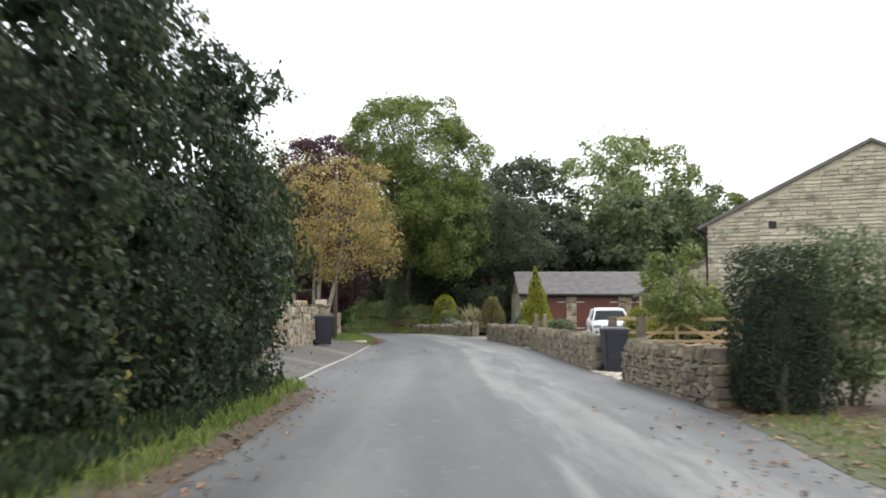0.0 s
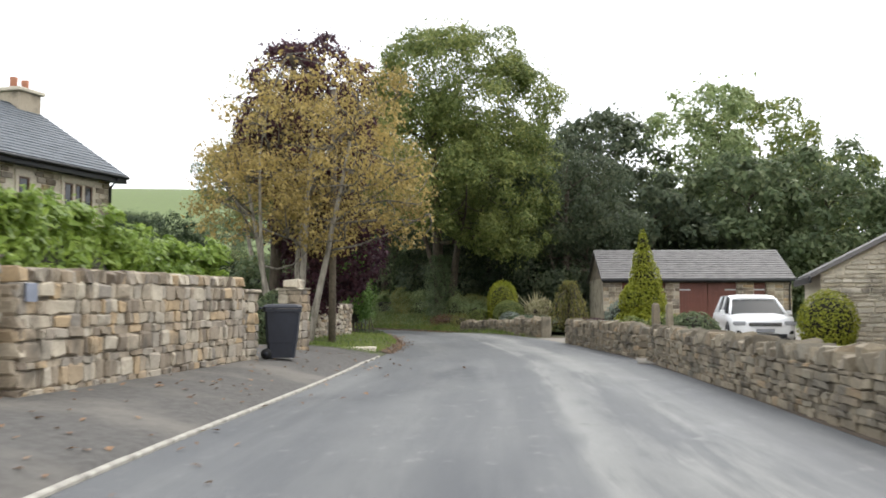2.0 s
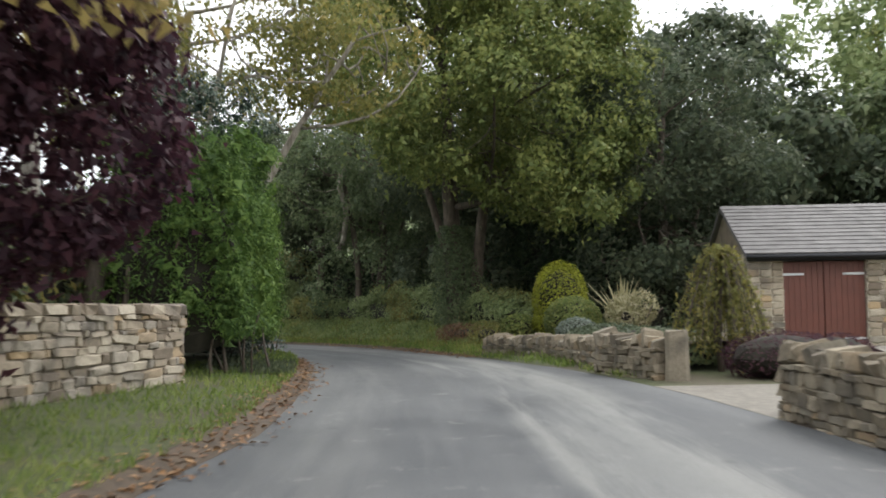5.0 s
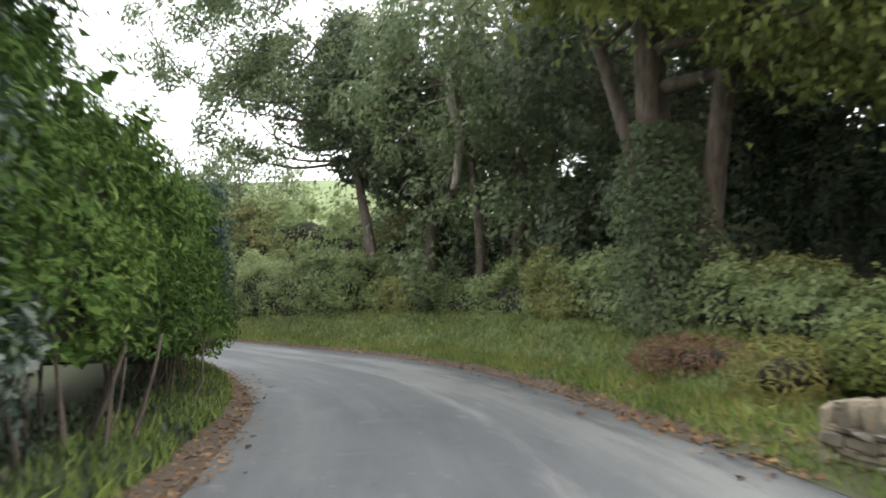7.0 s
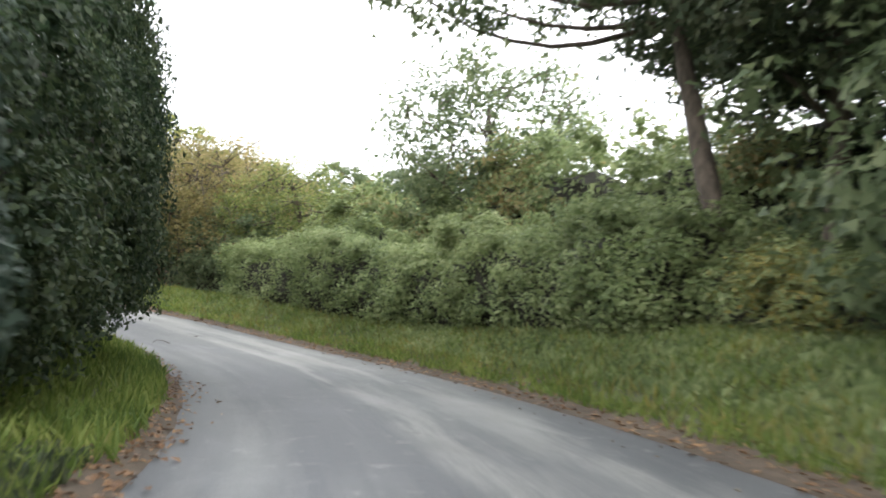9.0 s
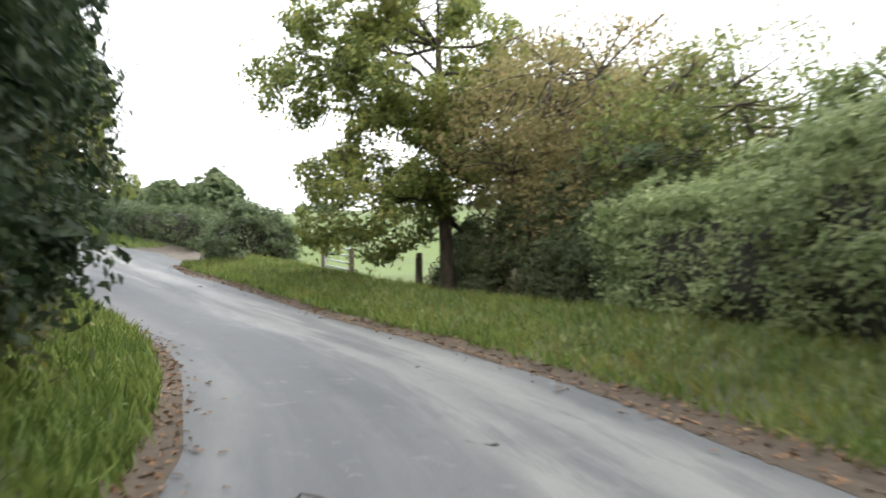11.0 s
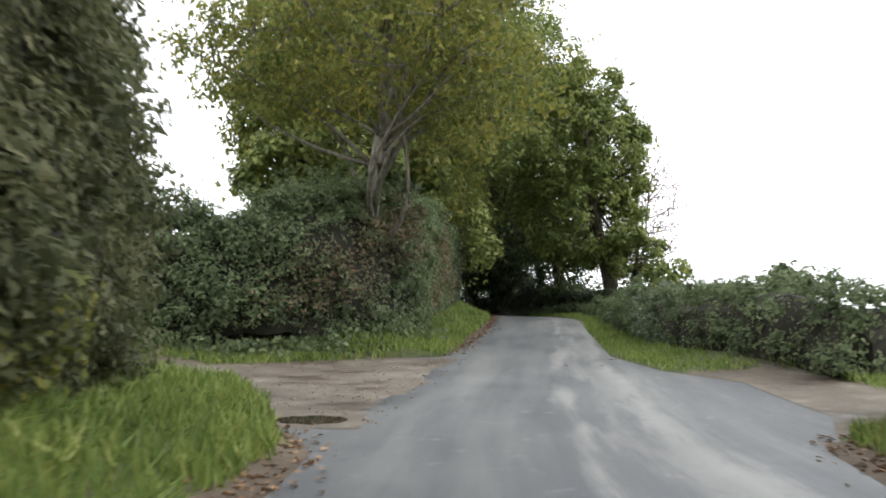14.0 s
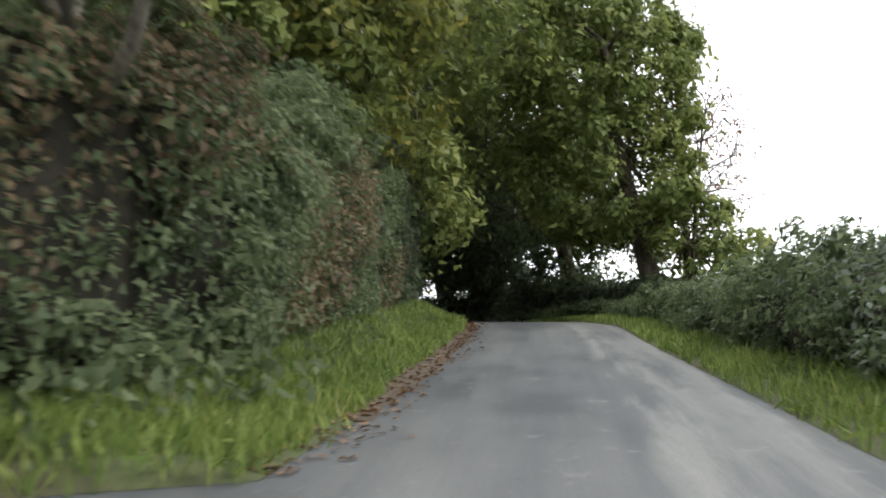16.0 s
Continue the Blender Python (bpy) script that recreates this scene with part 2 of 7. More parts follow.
def ground_mat(name, a, c, soil, soil_from=0.55):
    """Turf or earth in two scales."""
    m, n, l, b = material(name)
    big, small = noise_tex(n, l, 0.35, 5.0), noise_tex(n, l, 9.0, 5.0)
    col = ramp(n, l, small, [(0.3, a), (0.7, c)])
    col = mix(n, l, ramp(n, l, big, [(soil_from, (0, 0, 0)), (soil_from + 0.15, (0.8, 0.8, 0.8))]), col, soil)
    l.new(col, b.inputs["Base Color"])
    b.inputs["Roughness"].default_value = 0.95
    bump(n, l, small, 0.6, 0.03, b)
    return m


def track_mat():
    """Trodden stony earth: damp brown patches, paler dry ones and scattered small stones."""
    m, n, l, b = material("stony earth")
    big, mid, fine = noise_tex(n, l, 0.8, 6.0, 0.65), noise_tex(n, l, 4.5, 5.0, 0.7), noise_tex(n, l, 38.0, 3.0)
    col = ramp(n, l, big, [(0.36, (0.058, 0.044, 0.031)), (0.52, (0.112, 0.095, 0.074)), (0.66, (0.165, 0.151, 0.128))])
    col = mix(n, l, 0.55, col, ramp(n, l, mid, [(0.3, (0.5, 0.46, 0.42)), (0.7, (1.3, 1.27, 1.2))]), "MULTIPLY")
    grit = n.new("ShaderNodeTexVoronoi")
    grit.inputs["Scale"].default_value = 21.0
    l.new(n.new("ShaderNodeTexCoord").outputs["Object"], grit.inputs["Vector"])
    col = mix(n, l, ramp(n, l, grit.outputs["Distance"], [(0.14, (0.6, 0.6, 0.6)), (0.26, (0, 0, 0))]), col, (0.3, 0.275, 0.24))
    l.new(col, b.inputs["Base Color"])
    l.new(ramp(n, l, big, [(0.34, (0.42, 0.42, 0.42)), (0.5, (0.95, 0.95, 0.95))]), b.inputs["Roughness"])
    bump(n, l, mix(n, l, 0.5, mid, fine), 0.6, 0.02, b)
    return m


M = {
    "asphalt": asphalt_mat(),
    "turf": ground_mat("turf", (0.04, 0.05, 0.02), (0.085, 0.095, 0.035), (0.075, 0.058, 0.038), 0.5),
    "field": ground_mat("pasture", (0.085, 0.125, 0.032), (0.125, 0.17, 0.048), (0.095, 0.12, 0.042), 0.45),
    "soil": ground_mat("earth", (0.045, 0.034, 0.024), (0.1, 0.072, 0.047), (0.13, 0.1, 0.07)),
    "gravel": track_mat(),
    "paving": ground_mat("pale setts", (0.15, 0.138, 0.118), (0.24, 0.22, 0.185), (0.13, 0.115, 0.095)),
    "leaf_dark": leaf_mat("leaves dark", [(0.2, (0.044, 0.062, 0.03)), (0.5, (0.088, 0.114, 0.053)), (0.8, (0.165, 0.18, 0.085))], 0.48),
    "leaf_ivy": leaf_mat("leaves ivy", [(0.2, (0.016, 0.03, 0.011)), (0.5, (0.036, 0.058, 0.02)), (0.8, (0.08, 0.102, 0.034))], 0.4, 0.55),
    "leaf_oak": leaf_mat("leaves oak", [(0.2, (0.085, 0.12, 0.032)), (0.45, (0.19, 0.235, 0.06)), (0.65, (0.33, 0.34, 0.08)), (0.85, (0.44, 0.38, 0.09))], 0.52),
    "leaf_hedge": leaf_mat("leaves hawthorn", [(0.2, (0.06, 0.088, 0.036)), (0.5, (0.125, 0.165, 0.065)), (0.8, (0.24, 0.27, 0.12))], 0.48),
    "leaf_green": leaf_mat("leaves green", [(0.2, (0.08, 0.112, 0.028)), (0.5, (0.172, 0.212, 0.053)), (0.8, (0.34, 0.35, 0.09))]),
    "leaf_olive": leaf_mat("leaves olive", [(0.2, (0.1, 0.11, 0.03)), (0.5, (0.2, 0.2, 0.05)), (0.7, (0.31, 0.265, 0.065)), (0.88, (0.38, 0.25, 0.075))]),
    "leaf_gold": leaf_mat("leaves golden", [(0.15, (0.15, 0.13, 0.04)), (0.5, (0.37, 0.285, 0.085)), (0.85, (0.55, 0.41, 0.13))]),
    "leaf_copper": leaf_mat("leaves copper", [(0.2, (0.034, 0.016, 0.018)), (0.6, (0.085, 0.036, 0.036)), (0.9, (0.15, 0.065, 0.058))]),
    "leaf_cypress": leaf_mat("leaves cypress", [(0.2, (0.03, 0.062, 0.011)), (0.5, (0.085, 0.152, 0.025)), (0.8, (0.195, 0.285, 0.055))], 0.3, 0.65),
    "leaf_holly": leaf_mat("leaves holly", [(0.2, (0.022, 0.04, 0.024)), (0.5, (0.05, 0.08, 0.047)), (0.85, (0.12, 0.155, 0.1))], 0.25, 0.45),
    "leaf_bramble": leaf_mat("leaves bramble", [(0.2, (0.1, 0.14, 0.048)), (0.5, (0.23, 0.29, 0.105)), (0.8, (0.42, 0.46, 0.2))], 0.5),
    "leaf_thorn": leaf_mat("leaves thorn", [(0.2, (0.13, 0.135, 0.045)), (0.5, (0.27, 0.245, 0.085)), (0.75, (0.42, 0.31, 0.13)), (0.92, (0.47, 0.28, 0.15))], 0.52),
    "leaf_ash": leaf_mat("leaves ash", [(0.2, (0.07, 0.095, 0.022)), (0.5, (0.165, 0.185, 0.036)), (0.74, (0.32, 0.28, 0.05)), (0.9, (0.45, 0.29, 0.05))], 0.5),
    "leaf_bracken": leaf_mat("leaves bracken", [(0.2, (0.075, 0.055, 0.027)), (0.55, (0.165, 0.12, 0.057)), (0.85, (0.28, 0.205, 0.1))], 0.4),
    "leaf_bush": leaf_mat("leaves mixed bush", [(0.2, (0.045, 0.055, 0.02)), (0.5, (0.105, 0.118, 0.042)), (0.8, (0.2, 0.195, 0.08))], 0.45),
    "leaf_laurel": leaf_mat("leaves laurel", [(0.2, (0.09, 0.15, 0.02)), (0.5, (0.2, 0.29, 0.04)), (0.8, (0.31, 0.4, 0.07))], rough=0.35),
    "leaf_lime": leaf_mat("leaves lime yellow", [(0.2, (0.12, 0.15, 0.012)), (0.55, (0.29, 0.31, 0.025)), (0.85, (0.43, 0.42, 0.05))]),
    "leaf_silver": leaf_mat("leaves silver", [(0.2, (0.1, 0.13, 0.08)), (0.55, (0.22, 0.26, 0.18)), (0.85, (0.34, 0.37, 0.28))]),
    "leaf_cream": leaf_mat("leaves cream edged", [(0.2, (0.12, 0.13, 0.04)), (0.5, (0.3, 0.28, 0.13)), (0.85, (0.5, 0.44, 0.28))]),
    "leaf_brown": leaf_mat("dead bracken", [(0.2, (0.075, 0.045, 0.022)), (0.55, (0.195, 0.112, 0.053)), (0.85, (0.330, 0.210, 0.105))]),
    "grass": leaf_mat("grass blades", [(0.15, (0.06, 0.1, 0.02)), (0.45, (0.135, 0.2, 0.035)), (0.68, (0.26, 0.31, 0.07)), (0.88, (0.4, 0.36, 0.14))]),
    "asphalt_dark": ground_mat("dark damp asphalt", (0.055, 0.051, 0.046), (0.1, 0.095, 0.087), (0.155, 0.142, 0.122), 0.5),
    "litter": leaf_mat("fallen leaves", [(0.2, (0.1, 0.055, 0.025)), (0.6, (0.26, 0.15, 0.06)), (0.9, (0.42, 0.28, 0.12))], 0.1),
    # near-black fill of hedge and shrub cores: inner shade put into the colour
    "core_shade": plain("twigs", (0.02, 0.018, 0.011), 0.95, vary=0.5),
    "bark": bark_mat("bark", (0.04, 0.031, 0.023), (0.118, 0.094, 0.07)),
    "bark_pale": bark_mat("pale bark", (0.13, 0.115, 0.09), (0.33, 0.3, 0.25)),
    # pale bark darkened for limbs and branches, the crown's shade put into its colour
    "bark_shaded": bark_mat("shaded pale bark", (0.06, 0.052, 0.042), (0.2, 0.18, 0.145)),
    "birch": bark_mat("birch bark", (0.12, 0.105, 0.09), (0.62, 0.57, 0.5), 5.0),
    "stone": stone_mat("sandstone", [(0.0, (0.17, 0.135, 0.1)), (0.25, (0.36, 0.3, 0.22)), (0.5, (0.5, 0.44, 0.34)), (0.75, (0.27, 0.24, 0.2)), (1.0, (0.45, 0.33, 0.19))]),
    "stone_pale": stone_mat("pale sandstone", [(0.0, (0.42, 0.37, 0.29)), (0.3, (0.56, 0.51, 0.41)), (0.6, (0.66, 0.61, 0.51)), (0.85, (0.48, 0.44, 0.36)), (1.0, (0.6, 0.52, 0.39))]),
    "stone_old": stone_mat("weathered gritstone", [(0.0, (0.13, 0.11, 0.08)), (0.3, (0.24, 0.2, 0.14)), (0.6, (0.31, 0.265, 0.19)), (0.85, (0.2, 0.18, 0.14)), (1.0, (0.34, 0.25, 0.15))]),
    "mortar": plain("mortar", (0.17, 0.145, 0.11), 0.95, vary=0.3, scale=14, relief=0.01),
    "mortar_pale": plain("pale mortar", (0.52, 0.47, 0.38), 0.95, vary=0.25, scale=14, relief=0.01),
    "slate": plain("blue slate", (0.085, 0.1, 0.115), 0.55, vary=0.25, scale=3, relief=0.008),
    "slate_grey": plain("grey stone slate", (0.13, 0.125, 0.122), 0.75, vary=0.3, scale=2.5, relief=0.012),
    "timber": plain("new timber", (0.42, 0.3, 0.16), 0.7, vary=0.2, scale=9, relief=0.004),
    "timber_old": plain("weathered timber", (0.14, 0.115, 0.085), 0.85, vary=0.35, scale=9, relief=0.008),
    "door_brown": plain("brown painted boards", (0.115, 0.035, 0.022), 0.5, vary=0.15, scale=4),
    "frame_brown": plain("brown window frame", (0.1, 0.05, 0.025), 0.5),
    "black": plain("black painted wood", (0.012, 0.013, 0.016), 0.45, vary=0.2),
    "gate_dark": plain("dark grey painted boards", (0.02, 0.026, 0.033), 0.5, vary=0.2),
    "bin": plain("charcoal plastic", (0.014, 0.017, 0.027), 0.5, vary=0.2, scale=5),
    "rubber": plain("rubber", (0.012, 0.012, 0.012), 0.8),
    "paint_white": plain("white car paint", (0.8, 0.81, 0.82), 0.18, vary=0.01),
    "glass": plain("dark window glass", (0.012, 0.016, 0.02), 0.04, vary=0.05),
    "chrome": plain("bare metal", (0.5, 0.5, 0.5), 0.3, 1.0),
    "steel": plain("galvanised steel", (0.5, 0.52, 0.53), 0.45, 0.7, vary=0.15),
    "line": plain("worn kerb stone", (0.31, 0.295, 0.255), 0.85, vary=0.4, scale=5, relief=0.006),
    "water": plain("muddy water", (0.06, 0.05, 0.035), 0.03, vary=0.1),
    "clay": plain("terracotta", (0.32, 0.14, 0.08), 0.8),
    "lamp": plain("lamp glass", (0.3, 0.31, 0.33), 0.1),
    "red": plain("red paint", (0.3, 0.03, 0.02), 0.5),
    "plaque": plain("slate plaque", (0.2, 0.22, 0.27), 0.5),
}
M["glass_car"] = plain("tinted windscreen", (0.008, 0.011, 0.013), 0.2, vary=0.05)
M["glass_car"].node_tree.nodes["Principled BSDF"].inputs["Specular IOR Level"].default_value = 0.06


# ---- mesh helpers ----
def mesh_data(name, verts, faces, mat):
    me = bpy.data.meshes.new(name)
    me.from_pydata([tuple(map(float, v)) for v in verts], [], faces)
    me.materials.append(mat)
    return me


def part(name, bm, mat, parent=None, label=""):
    me = bpy.data.meshes.new(name)
    bm.normal_update()
    bm.to_mesh(me)
    bm.free()
    me.materials.append(mat)
    ob = new(name, me)
    if parent:
        ob.parent = parent
    if label:
        tagged(ob, label)
    return ob


def thing(name, m, label, category, group="", kind=""):
    ob = new(name)
    ob.matrix_world = m
    return tagged(ob, label, category, group, kind)


def add_box(bm, lo, hi, bevel=0.0, m=None):
    lo, hi = Vector(lo), Vector(hi)
    r = bmesh.ops.create_cube(bm, size=1.0)
    for v in r["verts"]:
        v.co = Vector([lo[k] + (v.co[k] + 0.5) * (hi[k] - lo[k]) for k in range(3)])
    if bevel:
        es = list({e for v in r["verts"] for e in v.link_edges})
        out = bmesh.ops.bevel(bm, geom=es, offset=bevel, segments=1, affect="EDGES")
        vs = out["verts"]
    else:
        vs = r["verts"]
    if m is not None:
        bmesh.ops.transform(bm, matrix=m, verts=list({v for v in vs}))
    return vs


def box(name, lo, hi, mat, parent=None, bevel=0.01, label=""):
    bm = bmesh.new()
    add_box(bm, lo, hi, bevel)
    return part(name, bm, mat, parent, label)


def loft(bm, rings, close=True, caps=True):
    """Skins rings of equally many points."""
    rows = [[bm.verts.new(p) for p in ring] for ring in rings]
    n = len(rows[0])
    for a, b in zip(rows, rows[1:]):
        for k in range(n if close else n - 1):
            bm.faces.new((a[k], a[(k + 1) % n], b[(k + 1) % n], b[k]))
    if caps:
        bm.faces.new(rows[0][::-1])
        bm.faces.new(rows[-1])
    return rows


def tube_arrays(points, radii, sides):
    """Vertices and faces of a tapered tube through points."""
    p, r = np.array(points, float), np.array(radii, float)
    t = np.gradient(p, axis=0)
    t /= np.linalg.norm(t, axis=1)[:, None] + 1e-9
    ref = np.where(np.abs(t[:, 2:3]) > 0.9, [[1.0, 0, 0]], [[0, 0, 1.0]])
    a = np.cross(t, ref)
    a /= np.linalg.norm(a, axis=1)[:, None] + 1e-9
    b = np.cross(t, a)
    ang = np.arange(sides) * 2 * np.pi / sides
    v = p[:, None] + r[:, None, None] * (np.cos(ang)[None, :, None] * a[:, None] + np.sin(ang)[None, :, None] * b[:, None])
    f = []
    for i in range(len(p) - 1):
        for k in range(sides):
            f.append((i * sides + k, i * sides + (k + 1) % sides, (i + 1) * sides + (k + 1) % sides, (i + 1) * sides + k))
    f.append(tuple(range(sides))[::-1])
    f.append(tuple((len(p) - 1) * sides + k for k in range(sides)))
    return v.reshape(-1, 3), f


def join_arrays(name, pieces, mat, parent, label=""):
    verts, faces, base = [], [], 0
    for v, f in pieces:
        verts.append(v)
        faces += [tuple(i + base for i in q) for q in f]
        base += len(v)
    ob = new(name, mesh_data(name, np.concatenate(verts), faces, mat))
    for q in ob.data.polygons:
        q.use_smooth = True
    if parent:
        ob.parent = parent
    if label:
        tagged(ob, label)
    return ob


def leaf_mesh(name, pts, size, mat, rng, lean=None, slim=0.55, up=0.0, spread=0.35, face=False, tri=False):
    """One mesh of small folded leaves at the points. lean: the outward way of each point, or None."""
    n = len(pts)
    pts = np.asarray(pts, float)
    way = rng.normal(size=(n, 3))
    if lean is not None:
        way = way * 0.75 + np.asarray(lean) * 1.1
    way[:, 2] += up
    way /= np.linalg.norm(way, axis=1)[:, None] + 1e-9
    side = np.cross(way, rng.normal(size=(n, 3)))
    side /= np.linalg.norm(side, axis=1)[:, None] + 1e-9
    nor = np.cross(way, side)
    if face:
        nor = np.asarray(lean) + rng.normal(size=(n, 3)) * 0.5 + np.array([0, 0, 0.45])
        nor /= np.linalg.norm(nor, axis=1)[:, None] + 1e-9
        way = np.cross(nor, rng.normal(size=(n, 3)))
        way[:, 2] -= 0.25
        way /= np.linalg.norm(way, axis=1)[:, None] + 1e-9
        side = np.cross(nor, way)
    ln = size * rng.uniform(1 - spread, 1 + spread, n)[:, None]
    c = 3 if tri else 4
    v = np.empty((n, c, 3))
    if tri:
        v[:, 0] = pts - way * ln * 0.45 + side * ln * slim * 0.62
        v[:, 1] = pts + way * ln * 0.6 + nor * ln * 0.1
        v[:, 2] = pts - way * ln * 0.45 - side * ln * slim * 0.62
    else:
        v[:, 0] = pts - way * ln * 0.5
        v[:, 1] = pts + side * ln * slim * 0.5 + nor * ln * 0.12
        v[:, 2] = pts + way * ln * 0.5
        v[:, 3] = pts - side * ln * slim * 0.5 + nor * ln * 0.12
    me = bpy.data.meshes.new(name)
    me.vertices.add(c * n)
    me.loops.add(c * n)
    me.polygons.add(n)
    me.vertices.foreach_set("co", v.astype(np.float32).ravel())
    me.loops.foreach_set("vertex_index", np.arange(c * n, dtype=np.int32))
    me.polygons.foreach_set("loop_start", np.arange(0, c * n, c, dtype=np.int32))
    me.update(calc_edges=True)
    me.materials.append(mat)
    return me


def leaves(name, pts, size, mat, parent, rng, label="", **more):
    ob = new(name, leaf_mesh(name, pts, size, mat, rng, **more))
    if parent:
        ob.parent = parent
    if label:
        tagged(ob, label)
    return ob


# ---- ground, lane, verges ----
def sheet(name, s_list, cols, mat, label, up=0.0, kind="structure", category="ground"):
    """A strip along the lane. cols: functions of s giving offsets, from left to right."""
    verts, faces, uvs = [], [], []
    n = len(cols)
    for s in s_list:
        for c in cols:
            o = float(c(s))
            p = at(s, o, up)
            verts.append(p)
            uvs.append((o, s))
    for i in range(len(s_list) - 1):
        for k in range(n - 1):
            faces.append((i * n + k, i * n + k + 1, (i + 1) * n + k + 1, (i + 1) * n + k))
    me = mesh_data(name, verts, faces, mat)
    uv = me.uv_layers.new(name="lane")
    for lp in me.loops:
        uv.data[lp.index].uv = uvs[lp.vertex_index]
    for q in me.polygons:
        q.use_smooth = True
    return tagged(new(name, me), label, category, kind=kind)


def build_ground():
    def axis(lo, hi, fine, out):
        mid = list(np.arange(lo, hi + 0.01, fine))
        a, d = [lo], fine
        while a[-1] > -out:
            d *= 1.25
            a.append(a[-1] - d)
        b, d = [hi], fine
        while b[-1] < out:
            d *= 1.25
            b.append(b[-1] + d)
        return np.array(a[:0:-1] + mid + b[1:])
    xs, ys = axis(-150, 40, 1.9, 2600), axis(-40, 150, 1.9, 2600)
    gx, gy = np.meshgrid(xs, ys)
    s, off, z = near(np.stack([gx.ravel(), gy.ravel()], -1))
    d = np.abs(off)
    h = z + rise(s, off)
    lane = (off > edge_left(s) - 5.5) & (off < edge_right(s) + 5.5)
    h = np.where(lane, h - 0.3, h)
    h += 70 * smooth(d, 160, 900) * (0.75 + 0.25 * np.sin(gx.ravel() / 210.0) * np.cos(gy.ravel() / 260.0)) + 0.35 * np.sin(gx.ravel() / 13.0) * np.sin(gy.ravel() / 11.0) * smooth(d, 12, 40)
    nx, ny = len(xs), len(ys)
    verts = np.stack([gx.ravel(), gy.ravel(), h], -1)
    faces = [(j * nx + i, j * nx + i + 1, (j + 1) * nx + i + 1, (j + 1) * nx + i) for j in range(ny - 1) for i in range(nx - 1)]
    ob = new("ground", mesh_data("ground", verts, faces, M["field"]))
    for q in ob.data.polygons:
        q.use_smooth = True
    tagged(ob, "wide pasture and rough ground rising to green hills", "ground", kind="structure")


build_ground()
S_ALL = np.arange(-39.5, END_S - 0.5, 0.5)
el, er = edge_left, edge_right
sheet("road", S_ALL, [lambda s, u=u: el(s) + u * (er(s) - el(s)) for u in np.linspace(0, 1, 9)], M["asphalt"],
      "narrow worn grey asphalt lane with pale tracks", category="road")
OUT = [0, 0.12, 0.35, 0.8, 1.4, 2.2, 3.2, 4.4, 6.0]
S_FOOT = np.arange(18.0, 41.1, 0.5)
sheet("footway", S_FOOT, [lambda s, d=d: el(s) - d for d in (8.5, 6.0, 4.5, 3.2, 2.2, 1.2, 0.5, 0.1, 0.0)], M["asphalt_dark"],
      "dark asphalt footway sloping up to garden walls", up=0.006, category="pavement")
for name, lo, hi in (("verge_south", -39.5, 18.0), ("verge_bend", 41.0, 133.0), ("verge_bank", 139.0, END_S - 1)):
    sheet(name, np.arange(lo, hi, 0.5), [lambda s, d=d: el(s) - d for d in OUT[::-1]], M["turf"], "rough grass verge with fallen leaves at its edge", up=0.004)
sheet("earth_mouth", np.arange(127.0, 139.1, 0.125), [lambda s, u=u: el(s) + u * (-1.5 + 0.12 * math.sin(s * 1.1) + 0.06 * math.sin(s * 3.3 + 1) + 0.05 * math.sin(s * 8.7 + 2) - el(s)) for u in (0, 0.25, 0.5, 0.75, 1)], M["gravel"], "stony earth washed over the road edge", up=0.004)
sheet("track", np.arange(132.0, 139.1, 0.5), [lambda s, d=d: el(s) - d for d in (16, 12, 9, 7, 5, 3.5, 2, 1, 0.4, 0.0)], M["gravel"], "stony earth track mouth beside the lane", up=0.005)
for name, lo, hi, mat, lab in (("forecourt_south", -39.5, 12.5, "turf", "rough grass edge with fallen leaves"), ("garden_edge", 12.5, 47.5, "soil", "earth of the front gardens behind the wall"),
                               ("driveway", 47.5, 51.5, "paving", "pale worn drive into the garden"), ("garden_bed", 51.5, 64.0, "turf", "grass strip below the garden wall"),
                               ("verge_wood", 64.0, 127.0, "turf", "long grass verge below hedge and trees"), ("gateway", 127.0, 136.0, "gravel", "trodden earth field entrance"),
                               ("verge_hill", 136.0, END_S - 1, "turf", "grass verge below a bramble hedge")):
    sheet(name, np.arange(lo, hi + 0.1, 0.5), [lambda s, d=d: er(s) + d for d in OUT], M[mat], lab, up=0.004)


# ---- plants ----
def bough_points(rng, c, way, radius, total, flat=0.7):
    """Leaf places over small domes (boughs) round the centres c, each facing its way and up."""
    r = radius * rng.uniform(0.55, 1.4, len(c))
    idx = rng.choice(len(c), total, p=r ** 2 / (r ** 2).sum())
    d = rng.normal(size=(total, 3))
    d = d / np.linalg.norm(d, axis=1)[:, None] + way[idx] * 0.75 + np.array([0, 0, 0.25])
    d /= np.linalg.norm(d, axis=1)[:, None] + 1e-9
    rad = 1 - np.abs(rng.normal(size=total)) * 0.22 + np.where(rng.uniform(size=total) < 0.12, rng.uniform(0, 0.35, total), 0)
    return c[idx] + d * (r[idx] * rad)[:, None] * np.array([1, 1, flat]), d


